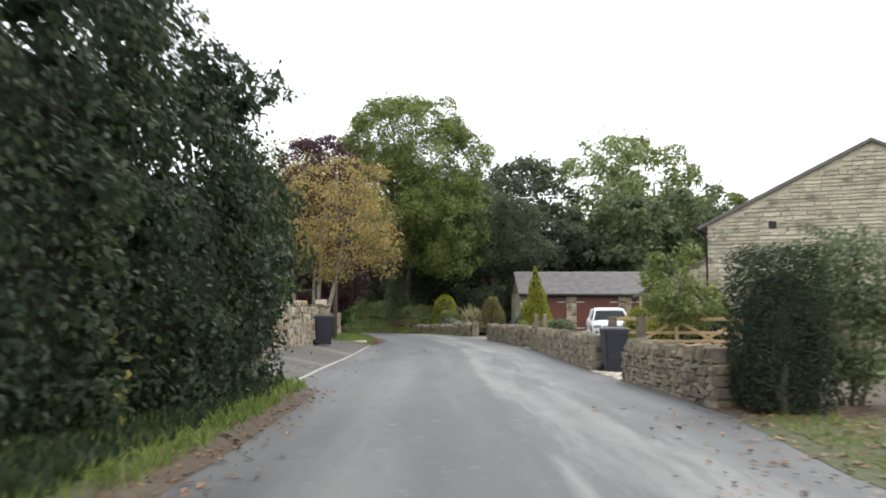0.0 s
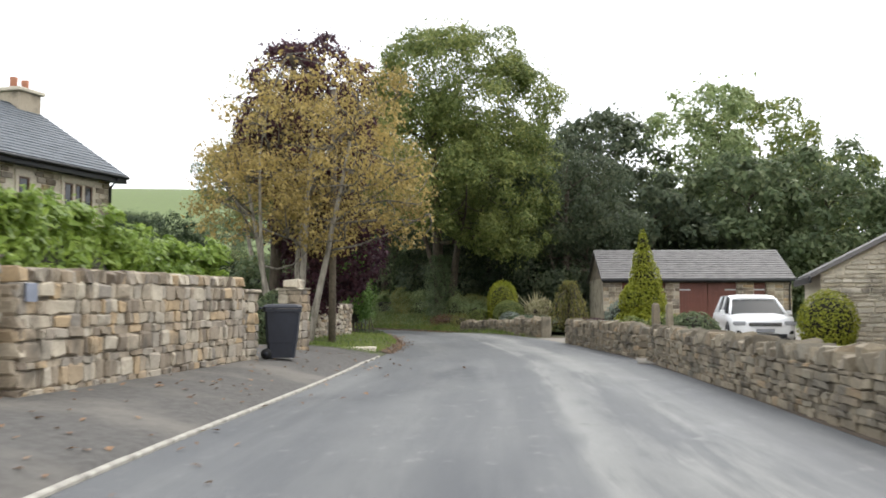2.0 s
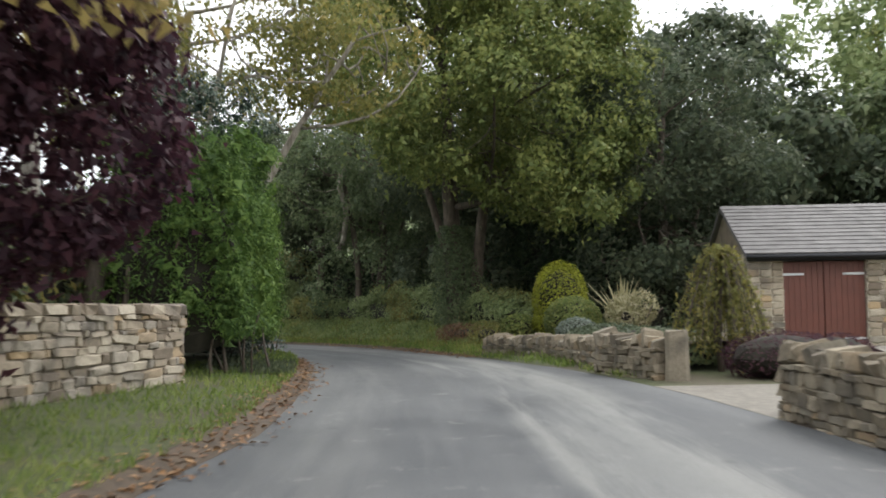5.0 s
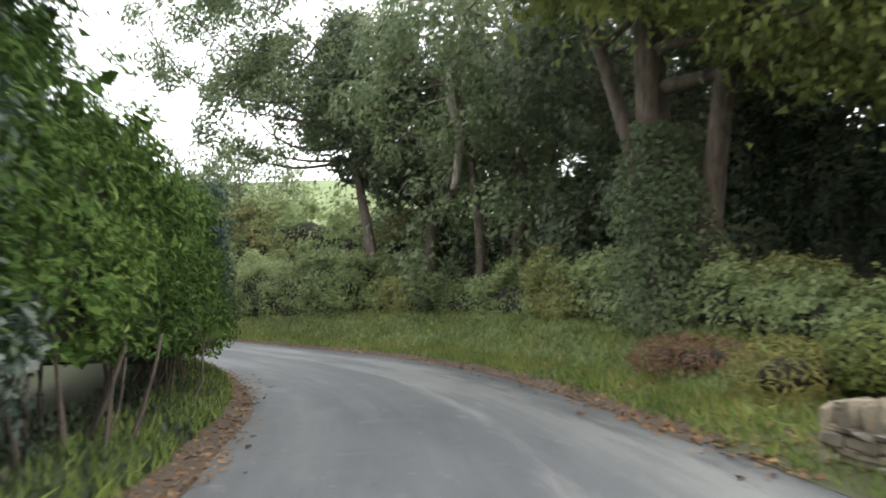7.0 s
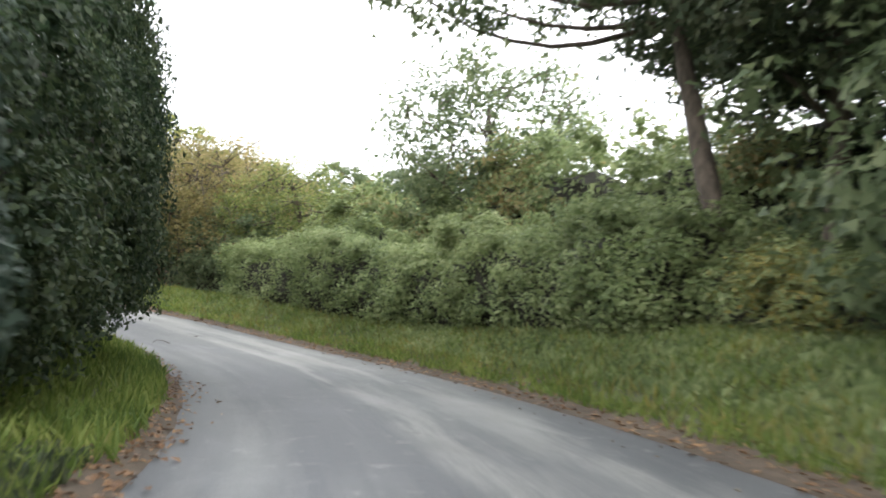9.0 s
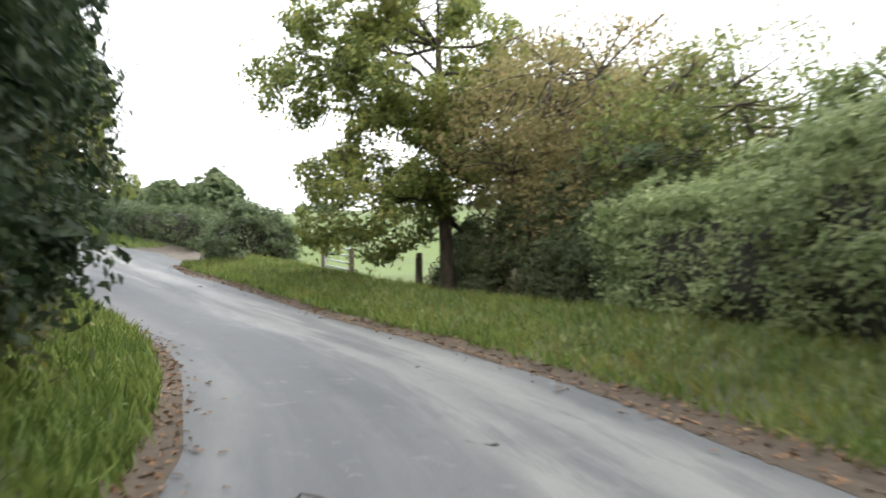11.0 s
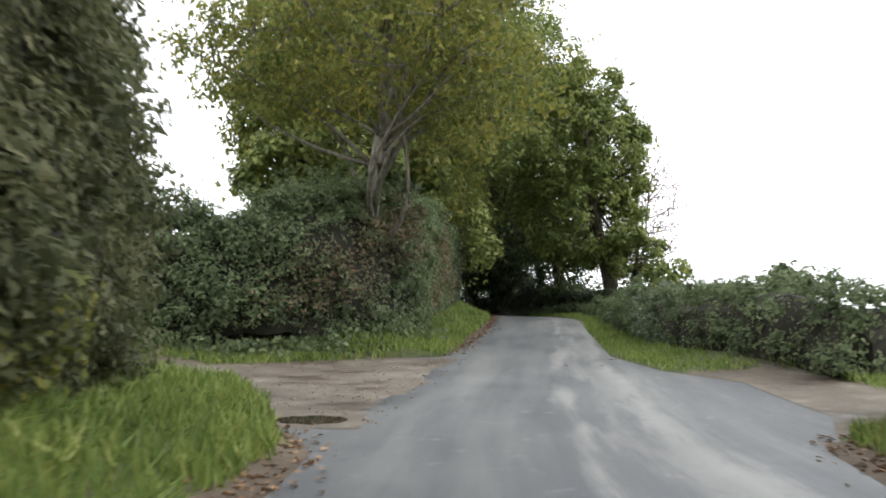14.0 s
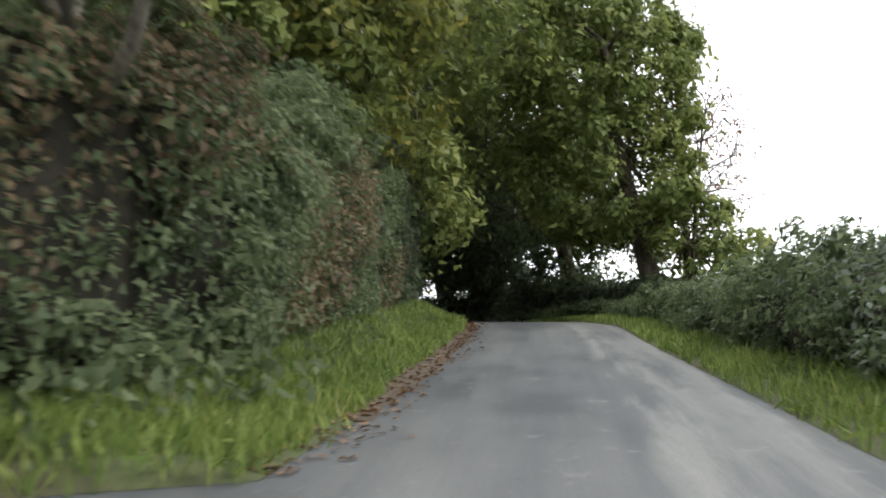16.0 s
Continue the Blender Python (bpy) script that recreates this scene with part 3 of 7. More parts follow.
def crown_points(rng, blobs, clusters, per, spread, airy):
    """Leaf places over a crown of ellipsoids (x, y, z, rx, ry, rz), their outward ways, and the bough centres."""
    blobs = np.array(blobs, float)
    vol = blobs[:, 3] * blobs[:, 4] * blobs[:, 5]
    n = clusters if airy else max(clusters * 2, 1400)
    pick = rng.choice(len(blobs), n, p=vol ** 0.7 / (vol ** 0.7).sum())
    way = rng.normal(size=(n, 3))
    way /= np.linalg.norm(way, axis=1)[:, None]
    if airy:
        rad = rng.uniform(0.25, 1, n) ** 0.45
        c = blobs[pick, :3] + way * blobs[pick, 3:] * rad[:, None]
        k = rng.poisson(per, n).clip(3, None)
        idx = np.repeat(np.arange(n), k)
        d = rng.normal(size=(len(idx), 3))
        return c[idx] + d * spread * np.array([1, 1, 0.6]), d / np.linalg.norm(d, axis=1)[:, None], c
    mean = float(np.mean(blobs[:, 3]))
    b = float(np.clip(0.19 * mean, 0.3, 0.9))
    rad = np.where(rng.uniform(size=n) < 0.25, rng.uniform(0.3, 0.8, n), rng.uniform(0.8, 1.02, n))
    c = blobs[pick, :3] + way * blobs[pick, 3:] * rad[:, None]
    inner = np.min([(((c - q[:3]) / q[3:]) ** 2).sum(1) for q in blobs], axis=0)
    ok = (inner > 0.5) | (rng.uniform(size=n) < 0.25)
    area = 4 * np.pi * float((blobs[:, 3] * blobs[:, 5]).sum()) * 0.62
    keep = np.flatnonzero(ok)[:int(np.clip(area * 1.25 / (np.pi * b * b), 30, 700))]
    c, way = c[keep], way[keep]
    total = int(clusters * per * 1.3)
    p, d = bough_points(rng, c, way, b, int(total * 0.72), 0.85)
    i = rng.integers(0, len(c), total - len(p))
    e = rng.normal(size=(len(i), 3))
    return np.concatenate([p, c[i] + e * b * 0.75]), np.concatenate([d, e / np.linalg.norm(e, axis=1)[:, None]]), c


def limb(rng, a, b, r0, r1, bend=0.12, sides=7, sag=0.0):
    a, b = np.array(a, float), np.array(b, float)
    d = np.linalg.norm(b - a)
    n = max(4, int(d / 0.6))
    u = np.linspace(0, 1, n)[:, None]
    side = rng.normal(size=3) * bend * d
    wob = np.cumsum(rng.normal(size=(n, 3)) * 0.02 * d / n ** 0.5, axis=0)
    p = a + (b - a) * u + side * np.sin(np.pi * u) * 0.5 + wob * u + np.array([0, 0, -sag * d]) * (u ** 2) * (1 - u) * 2
    r = r0 + (r1 - r0) * np.linspace(0, 1, n) ** 0.8
    return tube_arrays(p, r, sides), p


def tree(name, label, place, blobs, trunks, leaf, bark="bark", clusters=300, per=30, spread=0.4, size=0.16, seed=1, limbs=14, twigs=60, slim=0.55, category="tree", group="", airy=False, foot_bark=""):
    """A tree. blobs: crown ellipsoids over the base; trunks: (x, y, top x, y, z, radius) each."""
    rng = np.random.default_rng(seed)
    root = thing(name, Matrix.Translation(place), label, category, group)
    pts, way, centres = crown_points(rng, blobs, clusters, per, spread, airy)
    forks = []
    for (x, y, tx, ty, tz, r, *z0) in trunks:
        low = z0[0] if z0 else -0.25
        t, line = limb(rng, (x, y, low), (tx, ty, tz), r * 1.12, r * 0.35, 0.05, 9)
        flare, _ = limb(rng, (x, y, low - 0.05), (x + (tx - x) * 0.06, y + (ty - y) * 0.06, low + 0.25 + (tz - low) * 0.06), r * (1.15 if z0 else 1.5), r * 1.02, 0, 9)
        join_arrays("trunk", [t, flare], M[bark if z0 or not foot_bark else foot_bark], root)
        forks += [(q, r * (1 - 0.6 * k / len(line))) for k, q in enumerate(line) if k > len(line) * 0.35]
    pieces, tips = [], []
    order = rng.permutation(len(centres))
    for c in centres[order[:limbs]]:
        q, r = min((forks[i] for i in rng.choice(len(forks), min(6, len(forks)), replace=False)), key=lambda f: np.linalg.norm(f[0] - c) + 2.0 * max(0, f[0][2] - c[2] + 0.5))
        t, line = limb(rng, q, c, min(r * 0.5, 0.14), 0.02, 0.22, 6)
        join_arrays("limb", [t], M[bark], root)
        tips += list(line[len(line) // 3:])
    tips = np.array(tips)
    for c in centres[order[limbs:limbs + twigs]]:
        q = tips[((tips - c) ** 2).sum(1).argmin()]
        pieces.append(limb(rng, q, c, 0.028, 0.008, 0.2, 4)[0])
    if pieces:
        tagged(join_arrays("branching", pieces, M[bark], root), kind="stuff")
    tagged(leaves("crown", pts, size, M[leaf], root, rng, lean=way, slim=slim, face=True, tri=True), kind="stuff")
    return root


def hedge(name, label, path, width, height, leaf, density=260, size=0.1, seed=1, ragged=0.25, core=0.8, extra=None, slim=0.55, category="hedge", up=0.1, base=0.0, group="", bough=0.42, back=0, tri=True, cover=1.5):
    """A hedge along path (world points on the ground): a solid near-black core painting the shade between twigs, and
    leaves on and in its faces. height, width: numbers or lists.
    """
    rng = np.random.default_rng(seed)
    line = glide([tuple(p) for p in path], 0.5)
    o = line[0].copy()
    root = thing(name, Matrix.Translation(o), label, category, group)
    line = line - o
    n = len(line)
    t = np.gradient(line[:, :2], axis=0)
    t /= np.linalg.norm(t, axis=1)[:, None]
    nor = np.stack([t[:, 1], -t[:, 0]], -1)
    u = np.linspace(0, 1, n)
    hs = np.interp(u, np.linspace(0, 1, len(height)), height) if isinstance(height, (list, tuple)) else np.full(n, float(height))
    ws = np.interp(u, np.linspace(0, 1, len(width)), width) if isinstance(width, (list, tuple)) else np.full(n, float(width))
    hs = hs * (1 + ragged * 0.16 * np.sin(np.cumsum(rng.normal(0.35, 0.3, n))))
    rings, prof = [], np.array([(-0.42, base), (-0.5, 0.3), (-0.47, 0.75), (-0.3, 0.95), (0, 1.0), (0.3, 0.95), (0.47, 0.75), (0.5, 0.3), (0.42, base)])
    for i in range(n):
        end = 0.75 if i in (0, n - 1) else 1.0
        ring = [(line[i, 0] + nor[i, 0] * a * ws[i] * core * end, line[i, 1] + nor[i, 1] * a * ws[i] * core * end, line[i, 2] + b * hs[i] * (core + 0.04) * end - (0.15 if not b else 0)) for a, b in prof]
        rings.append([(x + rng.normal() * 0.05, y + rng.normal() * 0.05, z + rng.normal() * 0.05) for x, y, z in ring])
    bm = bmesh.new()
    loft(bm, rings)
    part("twig_mass", bm, M["core_shade"], root)
    length = float(np.linalg.norm(np.diff(line, axis=0), axis=1).sum())
    area = length * (2 * hs.mean() + ws.mean()) + 2 * hs.mean() * ws.mean()
    k = int(area * density)
    q = rng.uniform(0, n - 1, k)
    ends = rng.uniform(size=k) < (2 * hs.mean() * ws.mean()) / area
    far_end = rng.uniform(size=k) < 0.5
    q = np.where(ends, np.where(far_end, n - 1 + np.abs(rng.normal(0.0, 0.25, k)), -np.abs(rng.normal(0.0, 0.25, k))), q)
    qi = np.clip(q, 0, n - 1).astype(int)
    over = (q - np.clip(q, 0, n - 1)) * length / (n - 1)
    r = rng.uniform(size=k) * (2 * hs[qi] + ws[qi])
    side = np.where(r < hs[qi], -1.0, np.where(r < 2 * hs[qi], 1.0, 0.0))
    v = np.where(r < hs[qi], r / hs[qi], np.where(r < 2 * hs[qi], r / hs[qi] - 1, 1.0))
    v = base + (1 - base) * v
    a = np.where(side == 0, rng.uniform(-0.5, 0.5, k), side * np.interp(v, [0, 0.3, 0.75, 0.95, 1], [0.44, 0.5, 0.47, 0.34, 0.2]))
    lump = 1 + ragged * 0.22 * np.sin(q * 0.9 + 3 * v + 2 * side) * np.sin(q * 0.37 + 5 * v) + np.abs(rng.normal(size=k)) * ragged * 0.1
    depth = 1 - np.abs(rng.normal(size=k)) * 0.06
    a = np.where(ends, rng.uniform(-0.48, 0.48, k), a)
    v = np.where(ends, rng.uniform(base, 1, k), v)
    out = a * ws[qi] * lump * depth
    z = line[qi, 2] + v * hs[qi] * np.where(v > 0.9, lump, 1) * depth
    frac = (np.clip(q, 0, n - 1) - qi)[:, None]
    nxt = np.clip(qi + 1, 0, n - 1)
    p2 = line[qi, :2] * (1 - frac) + line[nxt, :2] * frac + nor[qi] * out[:, None] + t[qi] * over[:, None]
    p = np.stack([p2[:, 0], p2[:, 1], z], -1)
    p += rng.normal(size=p.shape) * 0.04
    lean = np.stack([nor[qi, 0] * np.sign(a), nor[qi, 1] * np.sign(a), (v > 0.9) * 1.0], -1)
    way = np.where(far_end, 1.0, -1.0)[:, None] * t[qi]
    lean[ends] = np.concatenate([way[ends], np.zeros((int(ends.sum()), 1))], 1)
    thin = (side != back) | (back == 0) | ends | (rng.uniform(size=k) < 0.12)
    p, lean = p[thin], lean[thin]
    if bough:
        nb = int(np.clip(area * cover / (np.pi * bough ** 2), 8, 2400))
        sel = rng.choice(len(p), nb, replace=False)
        q, d = bough_points(rng, p[sel] - lean[sel] * bough * 0.45, lean[sel], bough, int(len(p) * 0.72), 0.85)
        rest = rng.choice(len(p), int(len(p) * 0.28), replace=False)
        p, lean = np.concatenate([q, p[rest] - lean[rest] * 0.08]), np.concatenate([d, lean[rest]])
        near_i = np.concatenate([((p[j:j + 20000, None, :2] - line[None, :, :2]) ** 2).sum(-1).argmin(1) for j in range(0, len(p), 20000)])
        low = p[:, 2] > line[near_i, 2] + base * hs[near_i] - 0.12
        p, lean = p[low], lean[low]
        deep = rng.choice(len(p), int(len(p) * 0.14), replace=False)
        leaves("inner_foliage", p[deep] - lean[deep] * bough * 0.75, size * 1.9, M[leaf], root, rng, lean=lean[deep], slim=0.7, face=True, tri=True)
    leaves("foliage", p, size, M[leaf], root, rng, lean=lean, slim=slim, up=up, face=True, tri=tri)
    if extra:
        near_ = np.sin(p[:, 0] * 0.9 + 1.3 * p[:, 2]) + np.sin(p[:, 1] * 1.1 - 0.8 * p[:, 2]) + rng.normal(size=len(p)) * 0.5
        sel = np.argsort(-near_)[:int(len(p) * extra[1])]
        leaves("foliage", p[sel] + lean[sel] * 0.05, size * 1.1, M[extra[0]], root, rng, lean=lean[sel], slim=slim, label=extra[2], face=True)
    return root


def along(s_list, off):
    offs = off if isinstance(off, (list, tuple)) else [off] * len(s_list)
    return [at(s, o) for s, o in zip(s_list, offs)]


def wpt(x, y, up=0.0):
    return Vector((x, y, float(ground_z(x, y)[0]) + up))


hedge("roadside_thicket", "tall overgrown dark green roadside shrubs with pale twigs", along([-3, 2, 6, 10, 14, 16.6], [-6.1, -6.0, -5.8, -5.3, -4.9, -4.8]), [5, 5, 4.7, 4.5, 4.3, 4.0], [6.8, 6.6, 6.2, 5.7, 5.1, 4.5], "leaf_ivy", 370, 0.1, 11, 0.6, extra=("leaf_olive", 0.012, "yellowing leaves"), back=-1, tri=False, core=0.66)
cypress = hedge("conifer_hedge", "dense green conifer hedge with a bare dark cut end", along([53.4, 56, 58.4], [-3.95, -3.75, -3.75]), [2.6, 2.8, 2.6], [3.55, 3.7, 3.4], "leaf_cypress", 620, 0.1, 12, 0.35, slim=0.28, up=0.4, base=0.16, bough=0.3, back=-1, tri=False, core=0.74)
cypress_rng = np.random.default_rng(61)
for s_, o_, h_, r_ in ((53.5, -5.0, 2.7, 0.2), (54.0, -4.2, 2.2, 0.08), (53.3, -4.55, 2.0, 0.06)):
    foot = np.array(at(s_, o_) - cypress.matrix_world.translation)
    join_arrays("trunk", [limb(cypress_rng, foot - [0, 0, 0.3], foot + [0.1, 0.2, h_], r_, r_ * 0.7, 0.05, 9)[0]], M["bark"], cypress, "bare brown trunk")
hedge("variegated_shrub", "tall dark shrub with silvery variegated leaves in a hedge", along([58.7, 60.4, 62.0], [-4.1, -4.1, -4.2]), 2.8, [4.4, 5.4, 4.6], "leaf_holly", 420, 0.08, 48, 0.7, base=0.04, back=-1, tri=False, extra=("leaf_silver", 0.24, "silvery leaves"), category="shrub")
hedge("roadside_conifer_hedge", "clipped green conifer hedge over dark bare stems", along([61.4, 65, 68, 71.0, 72.6], [-4.0, -3.8, -3.65, -3.5, -3.45]), [2.7, 2.8, 2.8, 2.8, 2.7], [3.5, 3.1, 2.8, 2.6, 2.5], "leaf_cypress", 560, 0.1, 49, 0.35, slim=0.28, up=0.4, base=0.22, bough=0.3, back=-1, tri=False)
hedge("holly_hedge", "dark blue-green evergreen hedge bare at its foot", along([72.4, 75, 77.4], [-3.4, -3.25, -3.25]), [2.9, 3.0, 2.8], [2.7, 3.0, 3.0], "leaf_holly", 620, 0.075, 50, 0.4, base=0.28, bough=0.3, back=-1, tri=False)
hedge("ivy_thicket", "tall dark ivy-clad bushes overhanging the lane", along([81, 85, 88, 92, 96.3, 99.5], [-4.4, -4.1, -3.7, -3.6, -3.7, -4.0]), 3.8, [3.0, 4.6, 6.2, 6.8, 6.8, 6.2], "leaf_ivy", 380, 0.09, 13, 0.3, base=0.08, back=-1, tri=False, core=0.62)
hedge("roadside_bushes", "tall mixed green bushes and brambles", along([99, 102, 106, 113, 119, 125.2, 128.6], [-4.4, -4.7, -5.0, -5.0, -5.1, -5.5, -6.2]), [3.6, 4.0, 4.2, 4.4, 4.4, 3.8, 2.8], [6.0, 6.4, 6.8, 7.2, 7.0, 5.8, 3.4], "leaf_bush", 410, 0.096, 14, 0.7, extra=("leaf_ash", 0.1, "yellowing leaves"), back=-1, cover=1.3, bough=0.5)
hedge("bank_hedge", "overgrown hedge of hawthorn and brown bracken on a bank", [wpt(-76.6, 64), wpt(-77.0, 71), wpt(-77.5, 77.5), wpt(-78.1, 81.2), wpt(-79.9, 83.3), at(145, -4.2), at(152, -4.5), at(159, -4.8)], [2.6, 2.6, 2.6, 2.6, 2.6, 2.6, 2.6, 2.6], [3.7, 3.6, 3.4, 3.1, 3.0, 3.2, 3.7, 4.1], "leaf_hedge", 500, 0.095, 15, 0.7, extra=("leaf_bracken", 0.13, "brown bracken and dead stems"), back=-1, bough=0.33, cover=2.4, core=0.8)
hedge("bramble_hedge", "low bramble and hawthorn hedge along the field", along([123.4, 126, 128.8], [5.6, 5.6, 6.2]), 2.2, [1.5, 1.7, 1.4], "leaf_hedge", 560, 0.085, 16, 0.8, bough=0.32)
hedge("field_hedge", "loose bramble and hawthorn hedge below the pasture", along([134, 137, 142, 150, 158, 168, 180, 195], [6.6, 5.4, 4.1, 3.8, 3.7, 3.8, 4.3, 4.6]), 2.0, [1.4, 1.2, 0.85, 0.42, 0.35, 0.45, 0.9, 1.8], "leaf_hedge", 420, 0.085, 17, 0.9, bough=0.26, extra=("leaf_silver", 0.05, "pale undersides of bramble leaves"), back=1)
hedge("trimmed_hedge", "field hedge with pale leafy top behind a grass verge", along([86, 90, 95, 100, 105], [6.3, 6.0, 5.9, 6.0, 6.8]), 2.2, [1.7, 1.9, 2.0, 2.1, 2.0], "leaf_bramble", 520, 0.09, 18, 0.6, back=1)
hedge("scrub", "scrubby bushes below hedgerow trees", along([105.2, 109, 113, 117.0], [7.6, 8.2, 8.6, 9.2]), [1.8, 1.9, 1.7, 1.2], [2.4, 2.8, 2.4, 0.8], "leaf_hedge", 480, 0.09, 28, 0.9, extra=("leaf_brown", 0.2, "brown stems"), core=0.5)
hedge("low_hedge", "brambles and undergrowth on a bank below a wood", along([66.5, 69, 73, 79, 86], [6.2, 5.8, 6.0, 6.8, 6.8]), [1.4, 1.6, 2.0, 2.0, 2.0], [0.5, 0.9, 1.0, 0.8, 1.0], "leaf_bramble", 560, 0.085, 19, 0.9, extra=("leaf_olive", 0.2, "yellowing leaves"), back=1)
hedge("lane_undergrowth", "dark undergrowth below trees beside the lane", along([148, 156, 165, 175, 186, 198], [-5.4, -4.6, -4.4, -4.2, -4.2, -4.2]), 2.4, [3.4, 3.6, 3.8, 4.0, 4.0, 4.0], "leaf_dark", 110, 0.22, 26, 0.6, back=-1)
hedge("lane_thicket", "dark holly thicket below trees beside the lane", along([163, 172, 181, 190, 196], [5.4, 4.8, 4.2, 3.4, 1.6]), 2.4, [1.2, 1.5, 1.8, 2.0, 2.0], "leaf_dark", 150, 0.2, 27, 0.6, back=1)


hedge("wood_scrub", "dense dark scrub inside a wood", along([70, 76, 82, 88, 93], [10.5, 10.5, 10.5, 10.4, 10.2]), 2.4, [3.2, 3.6, 3.4, 2.6, 1.8], "leaf_ivy", 240, 0.13, 47, 0.8, back=1)

hedge("field_bushes", "light green bushes and small trees behind a field hedge", along([87, 91, 96, 101, 105], [10.6, 10.0, 9.6, 9.8, 10.2]), 2.8, [3.8, 4.6, 4.2, 3.2, 2.6], "leaf_bramble", 190, 0.14, 51, 1.0, extra=("leaf_thorn", 0.2, "yellowing leaves"), back=1)


P = at
tree("golden_tree", "many-stemmed garden tree with thin golden autumn leaves", P(43.4, -4.9), [(0.4, 0.0, 5.3, 3.1, 3.0, 1.9), (1.4, 0, 4.2, 2.7, 2.7, 1.4), (-1.4, 0.3, 4.2, 2.1, 2.1, 1.5), (0.9, 0, 6.8, 2.2, 2.2, 1.3), (0.4, 0.1, 3.1, 1.5, 1.5, 0.8), (2.9, 0.3, 3.6, 1.1, 1.1, 0.9)],
     [(0, 0, 0.5, 0.2, 6.0, 0.12), (-0.35, 0.1, -1.5, 0.2, 5.2, 0.1), (0.35, 0, 1.7, -0.4, 5.4, 0.11), (0.1, 0.3, 0.1, 1.6, 5.4, 0.09), (-0.55, -0.2, -0.7, -1.2, 5.2, 0.08)], "leaf_gold", "bark_shaded", 480, 34, 0.2, 0.105, 21, 34, 240, airy=True, foot_bark="bark_pale")
tree("copper_beech", "copper beech with dark purple leaves", P(46.9, -5.7), [(0.8, 0.3, 6.0, 2.1, 2.1, 2.2), (1.2, 0.2, 3.6, 1.5, 1.5, 1.4), (1.3, 0.2, 2.2, 1.2, 1.2, 1.3), (2.0, 0.6, 2.9, 1.2, 1.2, 1.4), (1.0, 0.2, 7.9, 1.8, 1.8, 1.2)], [(0, 0, 0.3, 0, 8.6, 0.22)], "leaf_copper", "bark", 620, 52, 0.36, 0.12, 22, 18, 80)
ash = tree("ash_tree", "large spreading ash tree with light green leaves and ivy-clad trunk", P(70.6, 5.1), [(0.3, -1.2, 8.8, 4.4, 4.8, 3.6), (2.6, -2.0, 7.2, 3.9, 4.0, 3.4), (-2.2, 0, 9.6, 3.4, 3.6, 3.0), (0.8, -1, 13.0, 4.4, 4.2, 2.8), (4.0, -2.6, 5.0, 2.3, 2.3, 1.8), (3.2, -2.2, 10.8, 3.6, 3.6, 2.4), (0.6, -3.6, 6.0, 2.4, 2.4, 1.3)],
           [(0, 0, -0.8, -0.3, 10.6, 0.38), (0.5, 0.15, 1.9, -0.5, 9.0, 0.24), (-0.35, 0.2, -2.3, 0.6, 8.4, 0.16, 2.2)], "leaf_green", "bark", 2100, 38, 0.42, 0.165, 23, 30, 150)


def trunk_ivy(root, height, radius, seed):
    """Ivy leaves clinging round the foot of a trunk."""
    rng = np.random.default_rng(seed)
    n = 9000
    u, a = rng.uniform(0, 1, n) ** 1.3, rng.uniform(0, 2 * np.pi, n)
    r = radius * (1.15 - 0.45 * u) * (1 + 0.28 * np.sin(3 * a + 7 * u)) * rng.uniform(0.6, 1.25, n)
    lean = np.stack([np.cos(a), np.sin(a), np.full(n, 0.1)], -1)
    p = np.stack([np.cos(a) * r + 0.15 - 0.25 * u, np.sin(a) * r, u * height], -1)
    tagged(leaves("ivy", p, 0.11, M["leaf_hedge"], root, rng, lean=lean, face=True), "green ivy round the trunk", kind="stuff")


trunk_ivy(ash, 3.4, 0.75, 63)
tree("rear_birch", "slender twin-stemmed birch with white bark", P(53.6, -6.1), [(0.3, 0, 7.8, 2.2, 2.2, 2.6), (1.0, 0.6, 6.6, 1.6, 1.6, 1.6)], [(0, 0, 0.1, 0.2, 8.8, 0.2), (0.15, 0.05, 1.6, 0.7, 7.8, 0.14)], "leaf_olive", "birch", 190, 24, 0.26, 0.13, 24, 14, 70, airy=True)
tree("leaning_birch", "leaning birch with forked pale limbs over the lane", P(63.0, -6.3), [(2.5, 1.0, 8.0, 3.6, 3.4, 2.4), (5.0, 2.0, 7.4, 2.6, 2.4, 1.6), (-0.5, 0, 7, 2.6, 2.6, 2.2)], [(0, 0, 1.9, 0.7, 8.2, 0.26), (0.5, 0.2, 5.8, 1.8, 8.2, 0.15), (0.3, 0.0, -1.4, 0.4, 8.0, 0.14), (1.0, 0.4, 3.6, -0.6, 8.4, 0.1)], "leaf_olive", "bark_pale", 480, 28, 0.28, 0.14, 25, 26, 120, airy=True)
WOOD = [(75.5, 8.8, 9.6, 3.6, "leaf_dark", 31, 1), (81.0, 7.9, 10.2, 4.2, "leaf_hedge", 32, 1), (86.5, 8.8, 10.4, 3.8, "leaf_dark", 33, 0), (79, 13.5, 11.0, 4.6, "leaf_dark", 34, 1), (73.5, 14.0, 11.0, 5.0, "leaf_dark", 35, 1), (86, 14, 10.2, 4.4, "leaf_hedge", 36, 1), (68.0, 11.5, 9.0, 3.6, "leaf_dark", 29, 1)]
